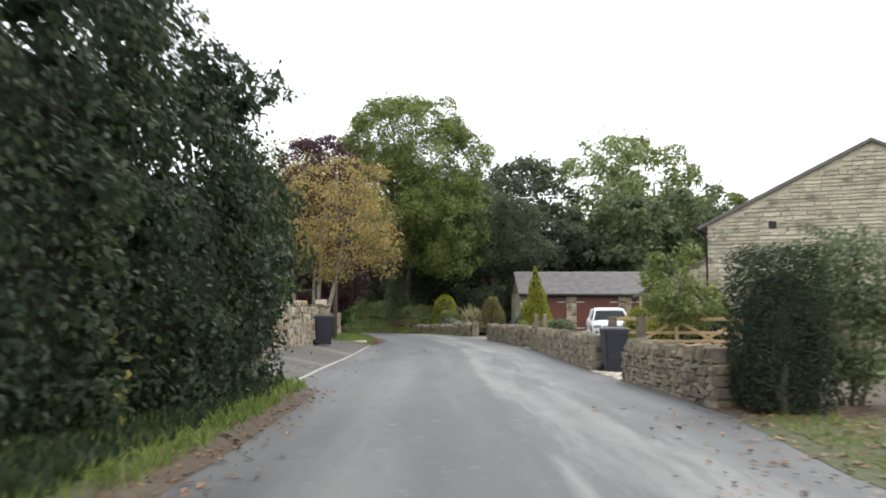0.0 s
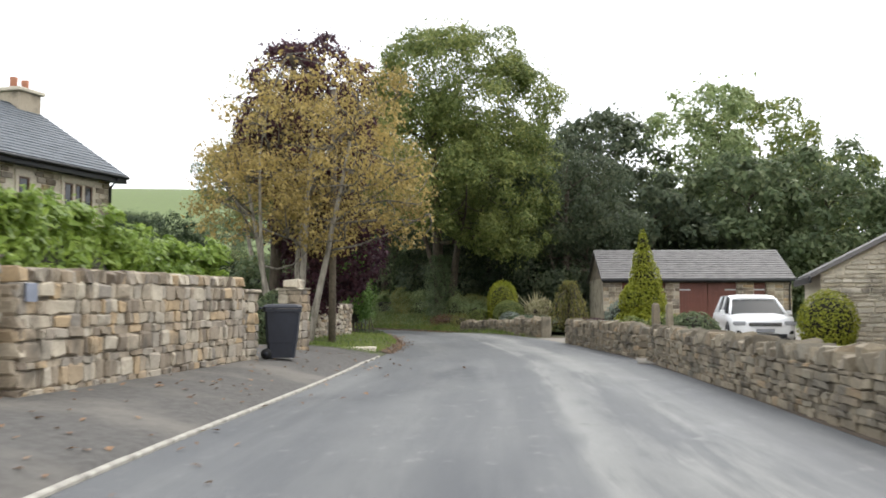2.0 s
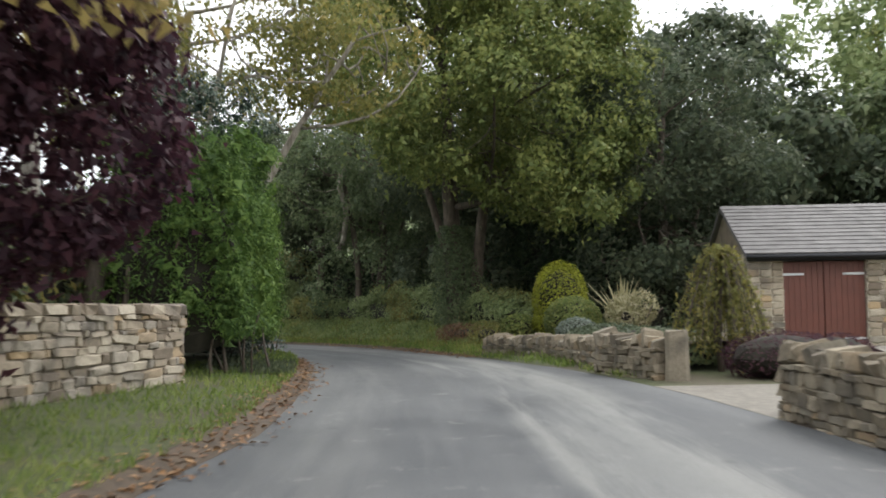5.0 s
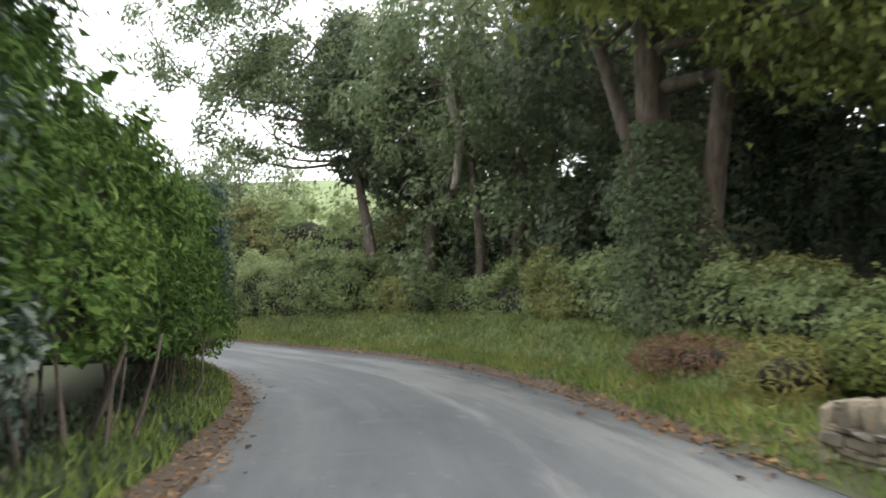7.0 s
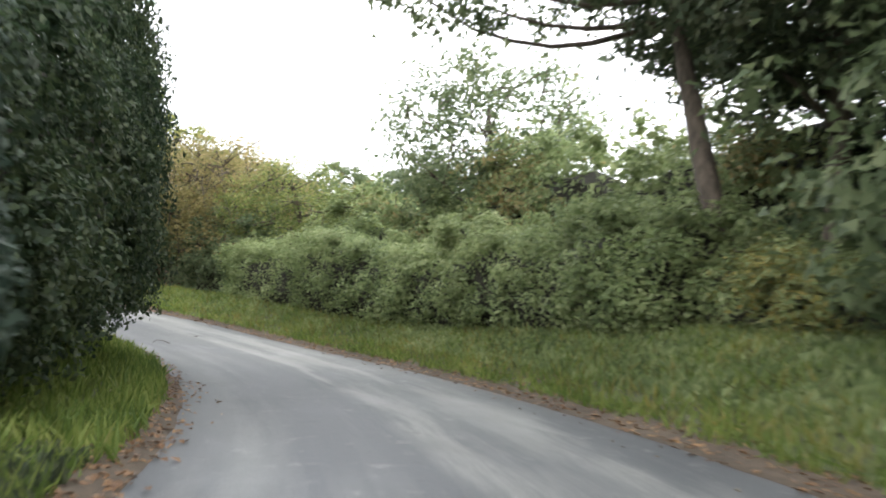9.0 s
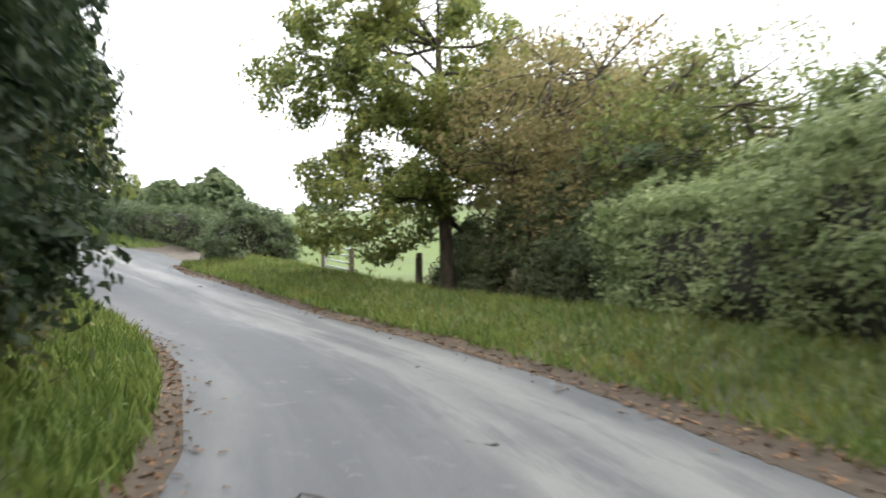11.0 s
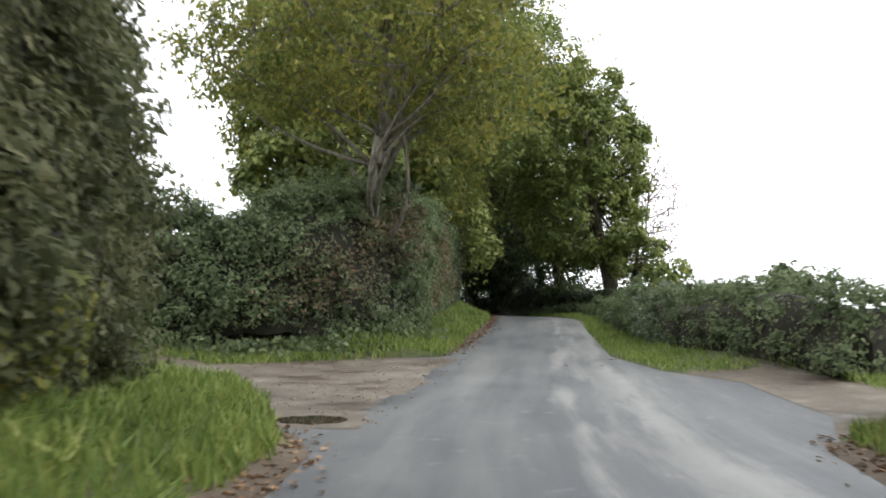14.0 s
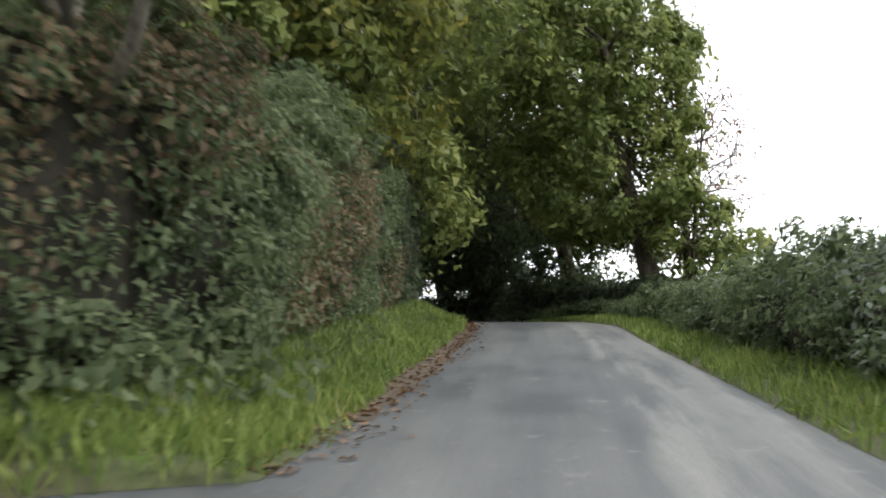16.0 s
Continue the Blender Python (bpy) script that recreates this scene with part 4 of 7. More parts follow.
for s, o, h, r, leaf, seed, skirt in WOOD:
    crown = [(0, 0, h * 0.76, r, r, h * 0.25), (0.8, 0.5, h * 0.55, r * 0.9, r * 0.9, h * 0.18), (-0.8, 0, h * 0.62, r * 0.9, r * 0.9, h * 0.22)] + [(0, 0, h * 0.22, r * 0.85, r * 0.85, h * 0.2)] * skirt
    tree("wood_tree", "broad dark leafy tree at the edge of a wood", P(s, o), crown, [(0, 0, 0.2, 0.3, h * 0.8, 0.24), (0.3, 0.1, 1.5, 0.8, h * 0.6, 0.1)], leaf, "bark", 640, 36, 0.4, 0.17, seed, 24, 90, group="trees of the wood")


def dead_snag():
    """A dead tree whose broken pale limb hangs down among the leaves."""
    rng = np.random.default_rng(30)
    root = thing("dead_snag", Matrix.Translation((-17.6, 80.7, 0.1)), "dead tree with a broken pale limb hanging among leaves", "tree")
    join_arrays("trunk", [limb(rng, (0, 0, -0.4), (-0.3, -0.9, 7.6), 0.17, 0.1, 0.05, 9)[0]], M["bark"], root)
    arm = [(-0.3, -0.9, 7.6), (-0.35, -1.1, 6.6), (-0.15, -0.9, 5.6), (-0.28, -0.7, 4.65), (-0.4, -0.68, 4.1), (-0.66, -0.68, 3.78)]
    join_arrays("limb", [tube_arrays(glide(arm, 0.25), np.linspace(0.12, 0.13, len(glide(arm, 0.25))), 8)], M["bark_pale"], root, "broken pale hanging limb")
    for a, b, r in (((-0.15, -0.9, 5.6), (0.75, -0.75, 6.2), 0.05), ((-0.3, -0.75, 4.8), (-1.6, -1.1, 4.0), 0.022), ((-0.3, -0.75, 5.0), (-1.1, -1.0, 4.6), 0.02), ((-0.3, -0.75, 4.9), (-0.8, -0.8, 4.1), 0.02), ((-0.35, -0.7, 4.5), (-0.1, -0.8, 3.7), 0.018), ((-0.3, -0.9, 5.2), (-1.3, -1.3, 5.3), 0.02), ((-0.35, -1.1, 6.6), (-1.8, -1.8, 6.9), 0.03), ((-1.2, -1.0, 4.4), (-1.9, -1.2, 3.9), 0.014)):
        join_arrays("branch", [limb(rng, a, b, r, 0.008, 0.3, 5)[0]], M["bark_pale"], root)


dead_snag()
tree("hanging_oak", "oak with dark lobed leaves reaching over the lane", P(88.5, 7.0), [(0, 0, 8.2, 3.4, 3.4, 2.0), (-1.8, -1.8, 6.8, 3.0, 2.8, 1.5), (1.5, 1, 6.2, 2.4, 2.4, 1.4), (-4.2, -2.4, 9.6, 2.6, 2.6, 1.7), (-2.0, -1.2, 11.0, 3.0, 3.0, 1.8)], [(2.6, -2.0, 0.2, 0, 7.8, 0.24)], "leaf_hedge", "bark", 900, 34, 0.36, 0.14, 37, 22, 100)
tree("hedge_ash", "airy ash tree behind a field hedge", P(98.5, 10.5), [(0, 0, 5.6, 3.5, 3.5, 2.8), (-1, 0.6, 3.6, 2.8, 2.8, 1.6)], [(0, 0, 0.2, 0, 6.6, 0.16), (0.3, 0.1, 1.5, 0.4, 6.0, 0.1)], "leaf_hedge", "bark", 520, 30, 0.3, 0.15, 38, 22, 120, airy=True)
for s_, o_, k_, seed_ in ((109.0, 8.4, 1.0, 39), (105.6, 9.0, 0.72, 42), (111.6, 8.8, 0.95, 43), (112.8, 12.0, 0.9, 44)):
    tree("brown_thorn", "thinning thorn tree with reddish leaves and bare twigs", P(s_, o_), [(0, 0, 4.6 * k_, 2.7, 2.7, 2.3), (1.0, 0.5, 2.6, 2.4, 2.4, 1.8), (-1.2, 0, 4.6 * k_, 2.0, 2.0, 1.8), (2.2, 0.8, 3.8 * k_, 2.0, 2.0, 1.7)], [(0, 0, 0.2, 0, 5.2 * k_, 0.12), (0.4, 0.2, 1.2, 0.4, 4.6 * k_, 0.09), (-0.4, 0, -1.2, 0, 4.6 * k_, 0.09), (0.8, 0.6, 2.0, 1.0, 4.0 * k_, 0.08)], "leaf_thorn" if k_ != 0.72 else "leaf_green", "bark", 560, 30, 0.26, 0.1, seed_, 34, 260, group="thorn trees", airy=True)
tree("hedgerow_oak", "hedgerow oak with dark trunk and green and yellow leaves", P(114.6, 7.7), [(-0.9, -1.9, 2.6, 1.9, 1.9, 1.3), (-0.5, -1.0, 4.0, 1.8, 1.8, 1.1), (0.3, 0.5, 3.6, 1.7, 1.7, 1.1), (-1.5, -3.4, 5.8, 1.6, 1.6, 0.8), (0, -0.5, 6.2, 2.6, 2.6, 1.7), (0.2, -0.8, 8.3, 2.0, 2.0, 1.2), (0.8, 2.0, 5.0, 2.4, 2.4, 2.0), (-1.0, -2.4, 7.9, 1.7, 1.7, 1.0), (1.0, 2.4, 2.8, 1.8, 1.8, 1.2)], [(0, 0, 0.1, 0, 7.6, 0.21)], "leaf_oak", "bark", 1250, 40, 0.32, 0.135, 40, 34, 170)
tree("verge_ash", "tall ash with pale broken trunk and thin yellowing leaves", Vector((-80.4, 83.2, 5.1)), [(2.4, 0.6, 7.2, 3.6, 3.6, 1.8), (2.4, 1.2, 9.6, 3.8, 3.8, 2.2), (1.4, 2.6, 6.6, 3.2, 3.0, 1.2), (2.2, -2.0, 7.2, 2.8, 2.6, 1.3)], [(0, 0, 2.3, 0.9, 5.2, 0.27), (2.1, 0.8, 2.9, 1.2, 11.0, 0.17, 4.6), (2.27, 0.89, 0.6, 3.0, 9.2, 0.08, 6.0), (2.3, 0.9, 4.2, -1.4, 9.0, 0.08, 6.2)], "leaf_ash", "bark_shaded", 760, 27, 0.28, 0.15, 41, 36, 260, airy=True, foot_bark="bark_pale")
TUNNEL = [(151.5, -7.0, 11.5, 3.9, "leaf_green", 51), (154, -6.4, 15.5, 5.6, "leaf_ash", 52), (160, -4.8, 17.0, 6.2, "leaf_green", 59), (166, -4.2, 17.0, 6.4, "leaf_green", 53), (176, -3.8, 15.0, 6.0, "leaf_hedge", 54), (165, 5.0, 12.5, 3.2, "leaf_green", 55), (172, 4.7, 14.5, 3.8, "leaf_hedge", 56), (183, 4.4, 14.0, 5.0, "leaf_hedge", 57), (179, 5.2, 9.0, 3.4, "leaf_dark", 72)]
for s, o, h, r, leaf, seed in TUNNEL:
    lx, ly = (at(s, o - 1.8) - at(s, o)).xy if o > 0 else (0.0, 0.0)
    sx, sy = (at(s, o + 2.0 * np.sign(o)) - at(s, o)).xy
    tree("lane_tree", "tall dark tree arching over the lane", P(s, o), [(lx, ly, h * 0.66, r, r, h * 0.28), (lx, ly, h * 0.4, r * 0.95, r * 0.95, h * 0.16), (lx, ly, h * 0.88, r * 0.75, r * 0.75, h * 0.16), (sx * 0.6, sy * 0.6, h * 0.17, r * 0.6, r * 0.6, h * 0.16)], [(0, 0, lx * 0.8, ly * 0.8, h * 0.8, 0.36)], leaf, "bark", 720, 33, 0.45, 0.235, seed, 18, 60, group="trees over the lane")
tree("bare_tree", "half-bare thin tree with few brown leaves", P(166, 6.4), [(0, 0, 6.0, 2.4, 2.4, 3.4), (-0.8, -0.6, 3.6, 1.6, 1.6, 1.4)], [(0, 0, 0.3, 0, 9.0, 0.16), (0.1, 0, 1.6, 0.4, 7.5, 0.08)], "leaf_brown", "bark", 230, 10, 0.35, 0.13, 58, 70, 130, airy=True)
BACK = [(-2, 82, 13, 4.6, "leaf_dark", 61), (4.5, 86, 16, 4.6, "leaf_bramble", 62), (9.5, 92, 16.5, 4.6, "leaf_green", 63), (11.5, 80, 10.4, 4.8, "leaf_hedge", 65), (14.5, 90, 11.0, 4.4, "leaf_green", 64), (20, 84, 9.0, 4.6, "leaf_green", 66), (-7, 82, 11, 4.6, "leaf_dark", 69), (6.5, 78, 9.5, 4.0, "leaf_hedge", 70), (1, 77, 8, 4.0, "leaf_dark", 71)]
for x, y, h, r, leaf, seed in BACK:
    tree("rear_tree", "tall woodland tree behind the garage", wpt(x, y), [(0, 0, h * 0.72, r * 0.8, r * 0.8, h * 0.27), (0.6, 0, h * 0.45, r, r, h * 0.26), (-0.6, 0, h * 0.2, r, r, h * 0.2)], [(0, 0, 0.2, 0, h * 0.75, 0.22)], leaf, "bark", 430, 30, 0.5, 0.34, seed, 10, 20, group="trees behind the garage")


# ---- grass, fallen leaves and dirt along the lane ----
def blades(name, label, s0, s1, side, d0, d1, per, length, seed, mat="grass", slim=0.09):
    rng = np.random.default_rng(seed)
    n = int((s1 - s0) * (d1 - d0) * per)
    s = rng.uniform(s0, s1, n)
    d = d0 + (d1 - d0) * rng.uniform(0, 1, n) ** 1.15
    tuft = np.sin(s * 2.3 + seed) * np.sin(d * 3.1 + s * 0.7) + rng.normal(size=n) * 0.5
    keep = tuft > -0.6
    s, d, tuft = s[keep], d[keep], tuft[keep]
    o = np.where(side < 0, edge_left(s) - d, edge_right(s) + d)
    base = places(s, o)
    ln = length * (0.75 + 0.25 * np.clip(tuft, 0, 2))
    p = base + np.array([0, 0, 1]) * (ln * 0.34)[:, None]
    way = np.zeros((len(s), 3))
    way[:, 2] = 1.6
    ob = new(name, leaf_mesh(name, p, length, M[mat], rng, lean=way, slim=slim, spread=0.62))
    tagged(ob, label, "grass", kind="stuff")


def litter(name, s0, s1, side, d0, d1, per, size, seed):
    rng = np.random.default_rng(seed)
    n = int((s1 - s0) * per)
    s = rng.uniform(s0, s1, n)
    d = rng.normal((d0 + d1) / 2, (d1 - d0) / 2, n)
    o = np.where(side < 0, edge_left(s) - d, edge_right(s) + d)
    p = places(s, o) + np.array([0, 0, 0.02])
    a = rng.uniform(0, 2 * np.pi, n)
    f = np.stack([np.cos(a), np.sin(a), rng.normal(size=n) * 0.18], -1)
    g = np.stack([-np.sin(a), np.cos(a), rng.normal(size=n) * 0.18], -1)
    ln = (size * rng.uniform(0.6, 1.4, n))[:, None]
    v = np.stack([p - f * ln * 0.5, p + g * ln * 0.3 + [0, 0, 0.01], p + f * ln * 0.5, p - g * ln * 0.3 + [0, 0, 0.01]], 1).reshape(-1, 3)
    ob = new(name, mesh_data(name, v, [(4 * k, 4 * k + 1, 4 * k + 2, 4 * k + 3) for k in range(n)], M["litter"]))
    tagged(ob, "brown and yellow fallen leaves along the lane", "fallen leaves", kind="stuff")


def dirt(name, s0, s1, side, w_in, w_out, seed):
    """A ragged band of washed earth along the edge of the asphalt."""
    rng = np.random.default_rng(seed)
    ss = np.arange(s0, s1, 0.5)
    verts, faces = [], []
    ja, jc = (np.convolve(rng.uniform(0, 1, len(ss) + 6), np.ones(7) / 7, "valid") for _ in range(2))
    for k, s in enumerate(ss):
        e = float(edge_left(s) if side < 0 else edge_right(s))
        a, c = w_in * (0.1 + 1.1 * ja[k]), w_out * (0.3 + 0.8 * jc[k])
        for d, up in ((-a, 0.003), (-a * 0.5, 0.014), (0.0, 0.018), (0.12, 0.02), (0.12 + c, 0.018), (0.3 + c, -0.03)):
            verts.append(at(s, e + side * d, up))
        if k:
            b6 = 6 * k
            faces += [(b6 - 6 + j, b6 - 5 + j, b6 + 1 + j, b6 + j) for j in range(5)]
    ob = new(name, mesh_data(name, verts, faces, M["soil"]))
    tagged(ob, "band of washed brown earth at the road edge", "earth", kind="structure")


dirt("earth_edge_south", -10, 17.8, -1, 0.15, 0.1, 1)
dirt("earth_edge_bend", 42, 127, -1, 0.2, 0.12, 2)
dirt("earth_edge_wood", 64, 127, 1, 0.28, 0.16, 3)
dirt("earth_edge_bank", 142, 190, -1, 0.25, 0.12, 5)
blades("verge_grass", "rough green verge grass", -2, 18, -1, 0.12, 2.6, 260, 0.2, 301)
blades("verge_grass", "rough green verge grass", 41, 57, -1, 0.15, 3.2, 240, 0.13, 302)
blades("verge_grass", "rough green verge grass below a conifer hedge", 57, 80, -1, 0.15, 1.0, 300, 0.22, 303)
blades("verge_grass", "lush green verge grass", 80, 132, -1, 0.12, 2.0, 300, 0.3, 304)
blades("verge_grass", "long green verge grass below a wood", 63, 104, 1, 0.12, 3.2, 210, 0.23, 305)
blades("verge_grass", "long bright green verge grass", 104, 127, 1, 0.12, 3.6, 280, 0.27, 306)
blades("verge_grass", "green grass at a field entrance", 127, 136, 1, 1.6, 4.5, 160, 0.22, 307)
blades("verge_grass", "green verge grass below a bramble hedge", 135.5, 172, 1, 0.0, 1.3, 280, 0.22, 308)
blades("verge_grass", "lush green verge grass on a bank", 139.8, 172, -1, 0.12, 1.5, 320, 0.26, 309)
blades("verge_grass", "lush green grass at the corner of a bank", 139.0, 144.0, -1, 0.05, 4.5, 300, 0.24, 317)
blades("verge_grass", "short rough grass and leaves", -2, 12.5, 1, 0.3, 5.0, 160, 0.12, 310)
blades("bed_grass", "green grass strip below the garden wall", 53, 64, 1, 0.1, 0.55, 320, 0.16, 311)
blades("verge_weeds", "leafy dark green weeds in the verge", -2, 17.6, -1, 0.5, 3.2, 420, 0.2, 312, "leaf_ivy", 0.5)
blades("verge_weeds", "leafy weeds and nettles below a conifer hedge", 54, 80, -1, 0.2, 1.7, 420, 0.15, 316, "leaf_dark", 0.45)
blades("verge_weeds", "leafy weeds at the foot of bushes", 80, 131, -1, 0.9, 2.4, 140, 0.16, 313, "leaf_green", 0.5)
blades("verge_weeds", "leafy nettles at the foot of a bank", 142, 170, -1, 0.8, 2.2, 160, 0.16, 314, "leaf_hedge", 0.5)
blades("verge_weeds", "leafy brambles and weeds on a bank below trees", 65, 95, 1, 0.9, 3.7, 260, 0.19, 315, "leaf_bramble", 0.5)
blades("verge_weeds", "nettles and docks in long verge grass", 84, 126, 1, 0.9, 3.4, 120, 0.17, 318, "leaf_bramble", 0.5)
blades("verge_weeds", "brown seeding grass stems in the verge", 64, 127, 1, 0.3, 3.2, 60, 0.3, 319, "leaf_olive", 0.07)
litter("litter", -2, 18, -1, -0.25, 0.25, 26, 0.09, 321)
litter("litter", 18, 40, -1, 0.1, 2.2, 11, 0.09, 322)
litter("litter", 42, 127, -1, -0.1, 0.3, 62, 0.085, 323)
litter("litter", 62, 127, 1, -0.08, 0.36, 54, 0.085, 324)
litter("litter", 139.6, 165, -1, -0.2, 0.2, 44, 0.085, 325)
litter("litter", -2, 14, 1, 0.1, 2.2, 120, 0.09, 326)
litter("litter", 63, 70, 1, 0.2, 1.2, 70, 0.11, 327)


def bank_grass():
    """Grass and nettles in front of the bank hedge."""
    rng = np.random.default_rng(330)
    line = glide([(-74.6, 64, 0), (-75.3, 72, 0), (-76.0, 77, 0), (-76.8, 81, 0), (-78.2, 83.4, 0), (-80.2, 84.7, 0)], 0.5)
    for name, label, n, w, size, mat, slim in (("bank_grass", "green grass along the foot of a bank hedge", 20000, 0.8, 0.27, "grass", 0.1), ("bank_nettles", "leafy nettles and docks below a bank hedge", 5000, 0.7, 0.17, "leaf_hedge", 0.55)):
        i = rng.integers(0, len(line), n)
        p = line[i] + rng.uniform(-w, w, (n, 3)) * [1, 1, 0] + rng.normal(size=(n, 3)) * [0.2, 0.2, 0]
        p[:, 2] = ground_z(p[:, 0], p[:, 1]) + (0.07 if slim < 0.2 else rng.uniform(0.05, 0.5, n))
        way = np.zeros((n, 3))
        way[:, 2] = 1.6 if slim < 0.2 else 0.3
        tagged(new(name, leaf_mesh(name, p, size, M[mat], rng, lean=way, slim=slim)), label, "grass", kind="stuff")


bank_grass()


def hedge_stems():
    """Bare stems below the conifer hedge."""
    rng = np.random.default_rng(331)
    root = thing("dead_brushwood", Matrix.Translation(at(66, -3.0)), "bare dead brushwood leaning under a conifer hedge", "brushwood")
    base = Vector(at(66, -3.0))
    for k in range(70):
        s, o = (rng.uniform(61.5, 77.2) if k % 7 else rng.uniform(52.5, 55)), rng.uniform(-3.6, -2.3)
        a = np.array(at(s, o, -0.1) - base)
        d = rng.normal(size=3) * [0.28, 0.28, 0]
        join_arrays("stem", [limb(rng, a, a + d + [0, 0, rng.uniform(0.8, 1.3)], rng.uniform(0.012, 0.045), 0.01, 0.15, 5)[0]], M["bark"], root)


hedge_stems()


# ---- stonework ----
def stone_meshes(tag, mat, count, seed, rough=0.085):
    """Rough blocks of unit size, centred, with worn edges."""
    rng = random.Random(seed)
    out = []
    for _ in range(count):
        bm = bmesh.new()
        add_box(bm, (-0.5, -0.5, -0.5), (0.5, 0.5, 0.5), 0.13)
        for v in bm.verts:
            v.co += Vector([rng.uniform(-rough, rough) for _ in range(3)])
        me = bpy.data.meshes.new(tag)
        bm.normal_update()
        bm.to_mesh(me)
        bm.free()
        me.materials.append(mat)
        out.append(me)
    return out


STONES = {"stone": stone_meshes("stone", M["stone"], 16, 1), "stone_old": stone_meshes("stone", M["stone_old"], 16, 2)}


def lay(parent, name, m, centre, size, kind, rng, twist=1.5):
    ob = new(name, rng.choice(STONES[kind]))
    ob.parent = parent
    ob.matrix_basis = m @ Matrix.Translation(centre) @ Euler([radians(rng.uniform(-twist, twist)) for _ in range(3)]).to_matrix().to_4x4() @ Matrix.Diagonal((*size, 1))
    return ob


def stone_wall(name, label, a, b, height, kind="stone_old", thick=0.42, stone=(0.3, 0.095), cope="upright", seed=1, height_b=None, sides=(-1,), ends=True):
    """A rubble wall from a to b (ground points): a recessed core, stones on the faces given (1: left of the way, -1: right), and coping."""
    rng = random.Random(seed)
    a, b = Vector(a), Vector(b)
    d = b - a
    flat = Vector((d.x, d.y, 0))
    L = flat.length
    root = thing(name, Matrix.Translation(a) @ Matrix.Rotation(math.atan2(d.y, d.x), 4, "Z"), label, "wall")
    drop = d.z
    hb = height if height_b is None else height_b
    cop = 0.17 if cope in ("upright", "soldier") else (0.14 if cope else 0.0)

    def floor_at(x):
        return drop * x / L

    def top_at(x):
        return floor_at(x) + (height + (hb - height) * x / L) - cop
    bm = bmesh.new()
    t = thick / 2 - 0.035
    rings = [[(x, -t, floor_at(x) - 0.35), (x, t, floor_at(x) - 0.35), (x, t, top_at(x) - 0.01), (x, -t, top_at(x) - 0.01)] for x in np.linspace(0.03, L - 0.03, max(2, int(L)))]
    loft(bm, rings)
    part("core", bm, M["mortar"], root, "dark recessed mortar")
    eye = Matrix.Identity(4)
    for side in sides:
        z = -0.1
        while z < height - cop - 0.03:
            h = stone[1] * rng.uniform(0.6, 1.55)
            x = 0.0
            while x < L - 0.04:
                w = min(stone[0] * rng.choice((0.4, 0.7, 0.95, 1.2, 1.7)) * rng.uniform(0.85, 1.2), L - x)
                zc = floor_at(x + w / 2) + z + h / 2
                hh = min(h, top_at(x + w / 2) - floor_at(x + w / 2) - z)
                if hh > 0.03:
                    tall = hh * rng.uniform(0.86, 1.12)
                    lay(root, "stone", eye, (x + w / 2, side * (thick / 2 - 0.06 + rng.uniform(-0.02, 0.024)), zc - (h - hh) / 2 + rng.uniform(-0.012, 0.012)), (w - 0.006, 0.15, tall), kind, rng, 3.5)
                x += w
            z += h
    if ends:
        for x, sx in ((0, 1), (L, -1)):
            z = -0.1
            while z < height - cop - 0.05:
                h = 0.16 * rng.uniform(0.8, 1.3)
                h = min(h, (top_at(x) - floor_at(x)) - z)
                if h <= 0.03:
                    break
                if h > 0.03:
                    lay(root, "quoin", eye, (x + sx * 0.05, 0, floor_at(x) + z + h / 2), (0.16, thick + 0.03, h - 0.01), kind, rng)
                z += h
    x = 0.02
    while cope and x < L - 0.05:
        if cope == "soldier":
            w, h = min(rng.uniform(0.1, 0.26), L - x), cop * rng.uniform(0.94, 1.1)
            lay(root, "coping_stone", eye, (x + w / 2, rng.uniform(-0.015, 0.015), top_at(x) + h / 2 - 0.01), (w - 0.006, thick * rng.uniform(0.98, 1.08), h), kind, rng, 3)
        elif cope == "upright":
            w, h = rng.uniform(0.08, 0.2), cop * rng.uniform(0.7, 1.7)
            lay(root, "coping_stone", eye, (x + w / 2, rng.uniform(-0.02, 0.02), top_at(x) + h / 2 - 0.02), (w - 0.008, thick * rng.uniform(0.8, 1.05), h), kind, rng, 13)
        else:
            w, h = min(rng.uniform(0.28, 0.5), L - x), cop * rng.uniform(0.9, 1.15)
            lay(root, "coping_stone", eye, (x + w / 2, 0, top_at(x) + h / 2 - 0.01), (w - 0.012, thick + 0.05, h), kind, rng, 1.5)
        x += w
    return root


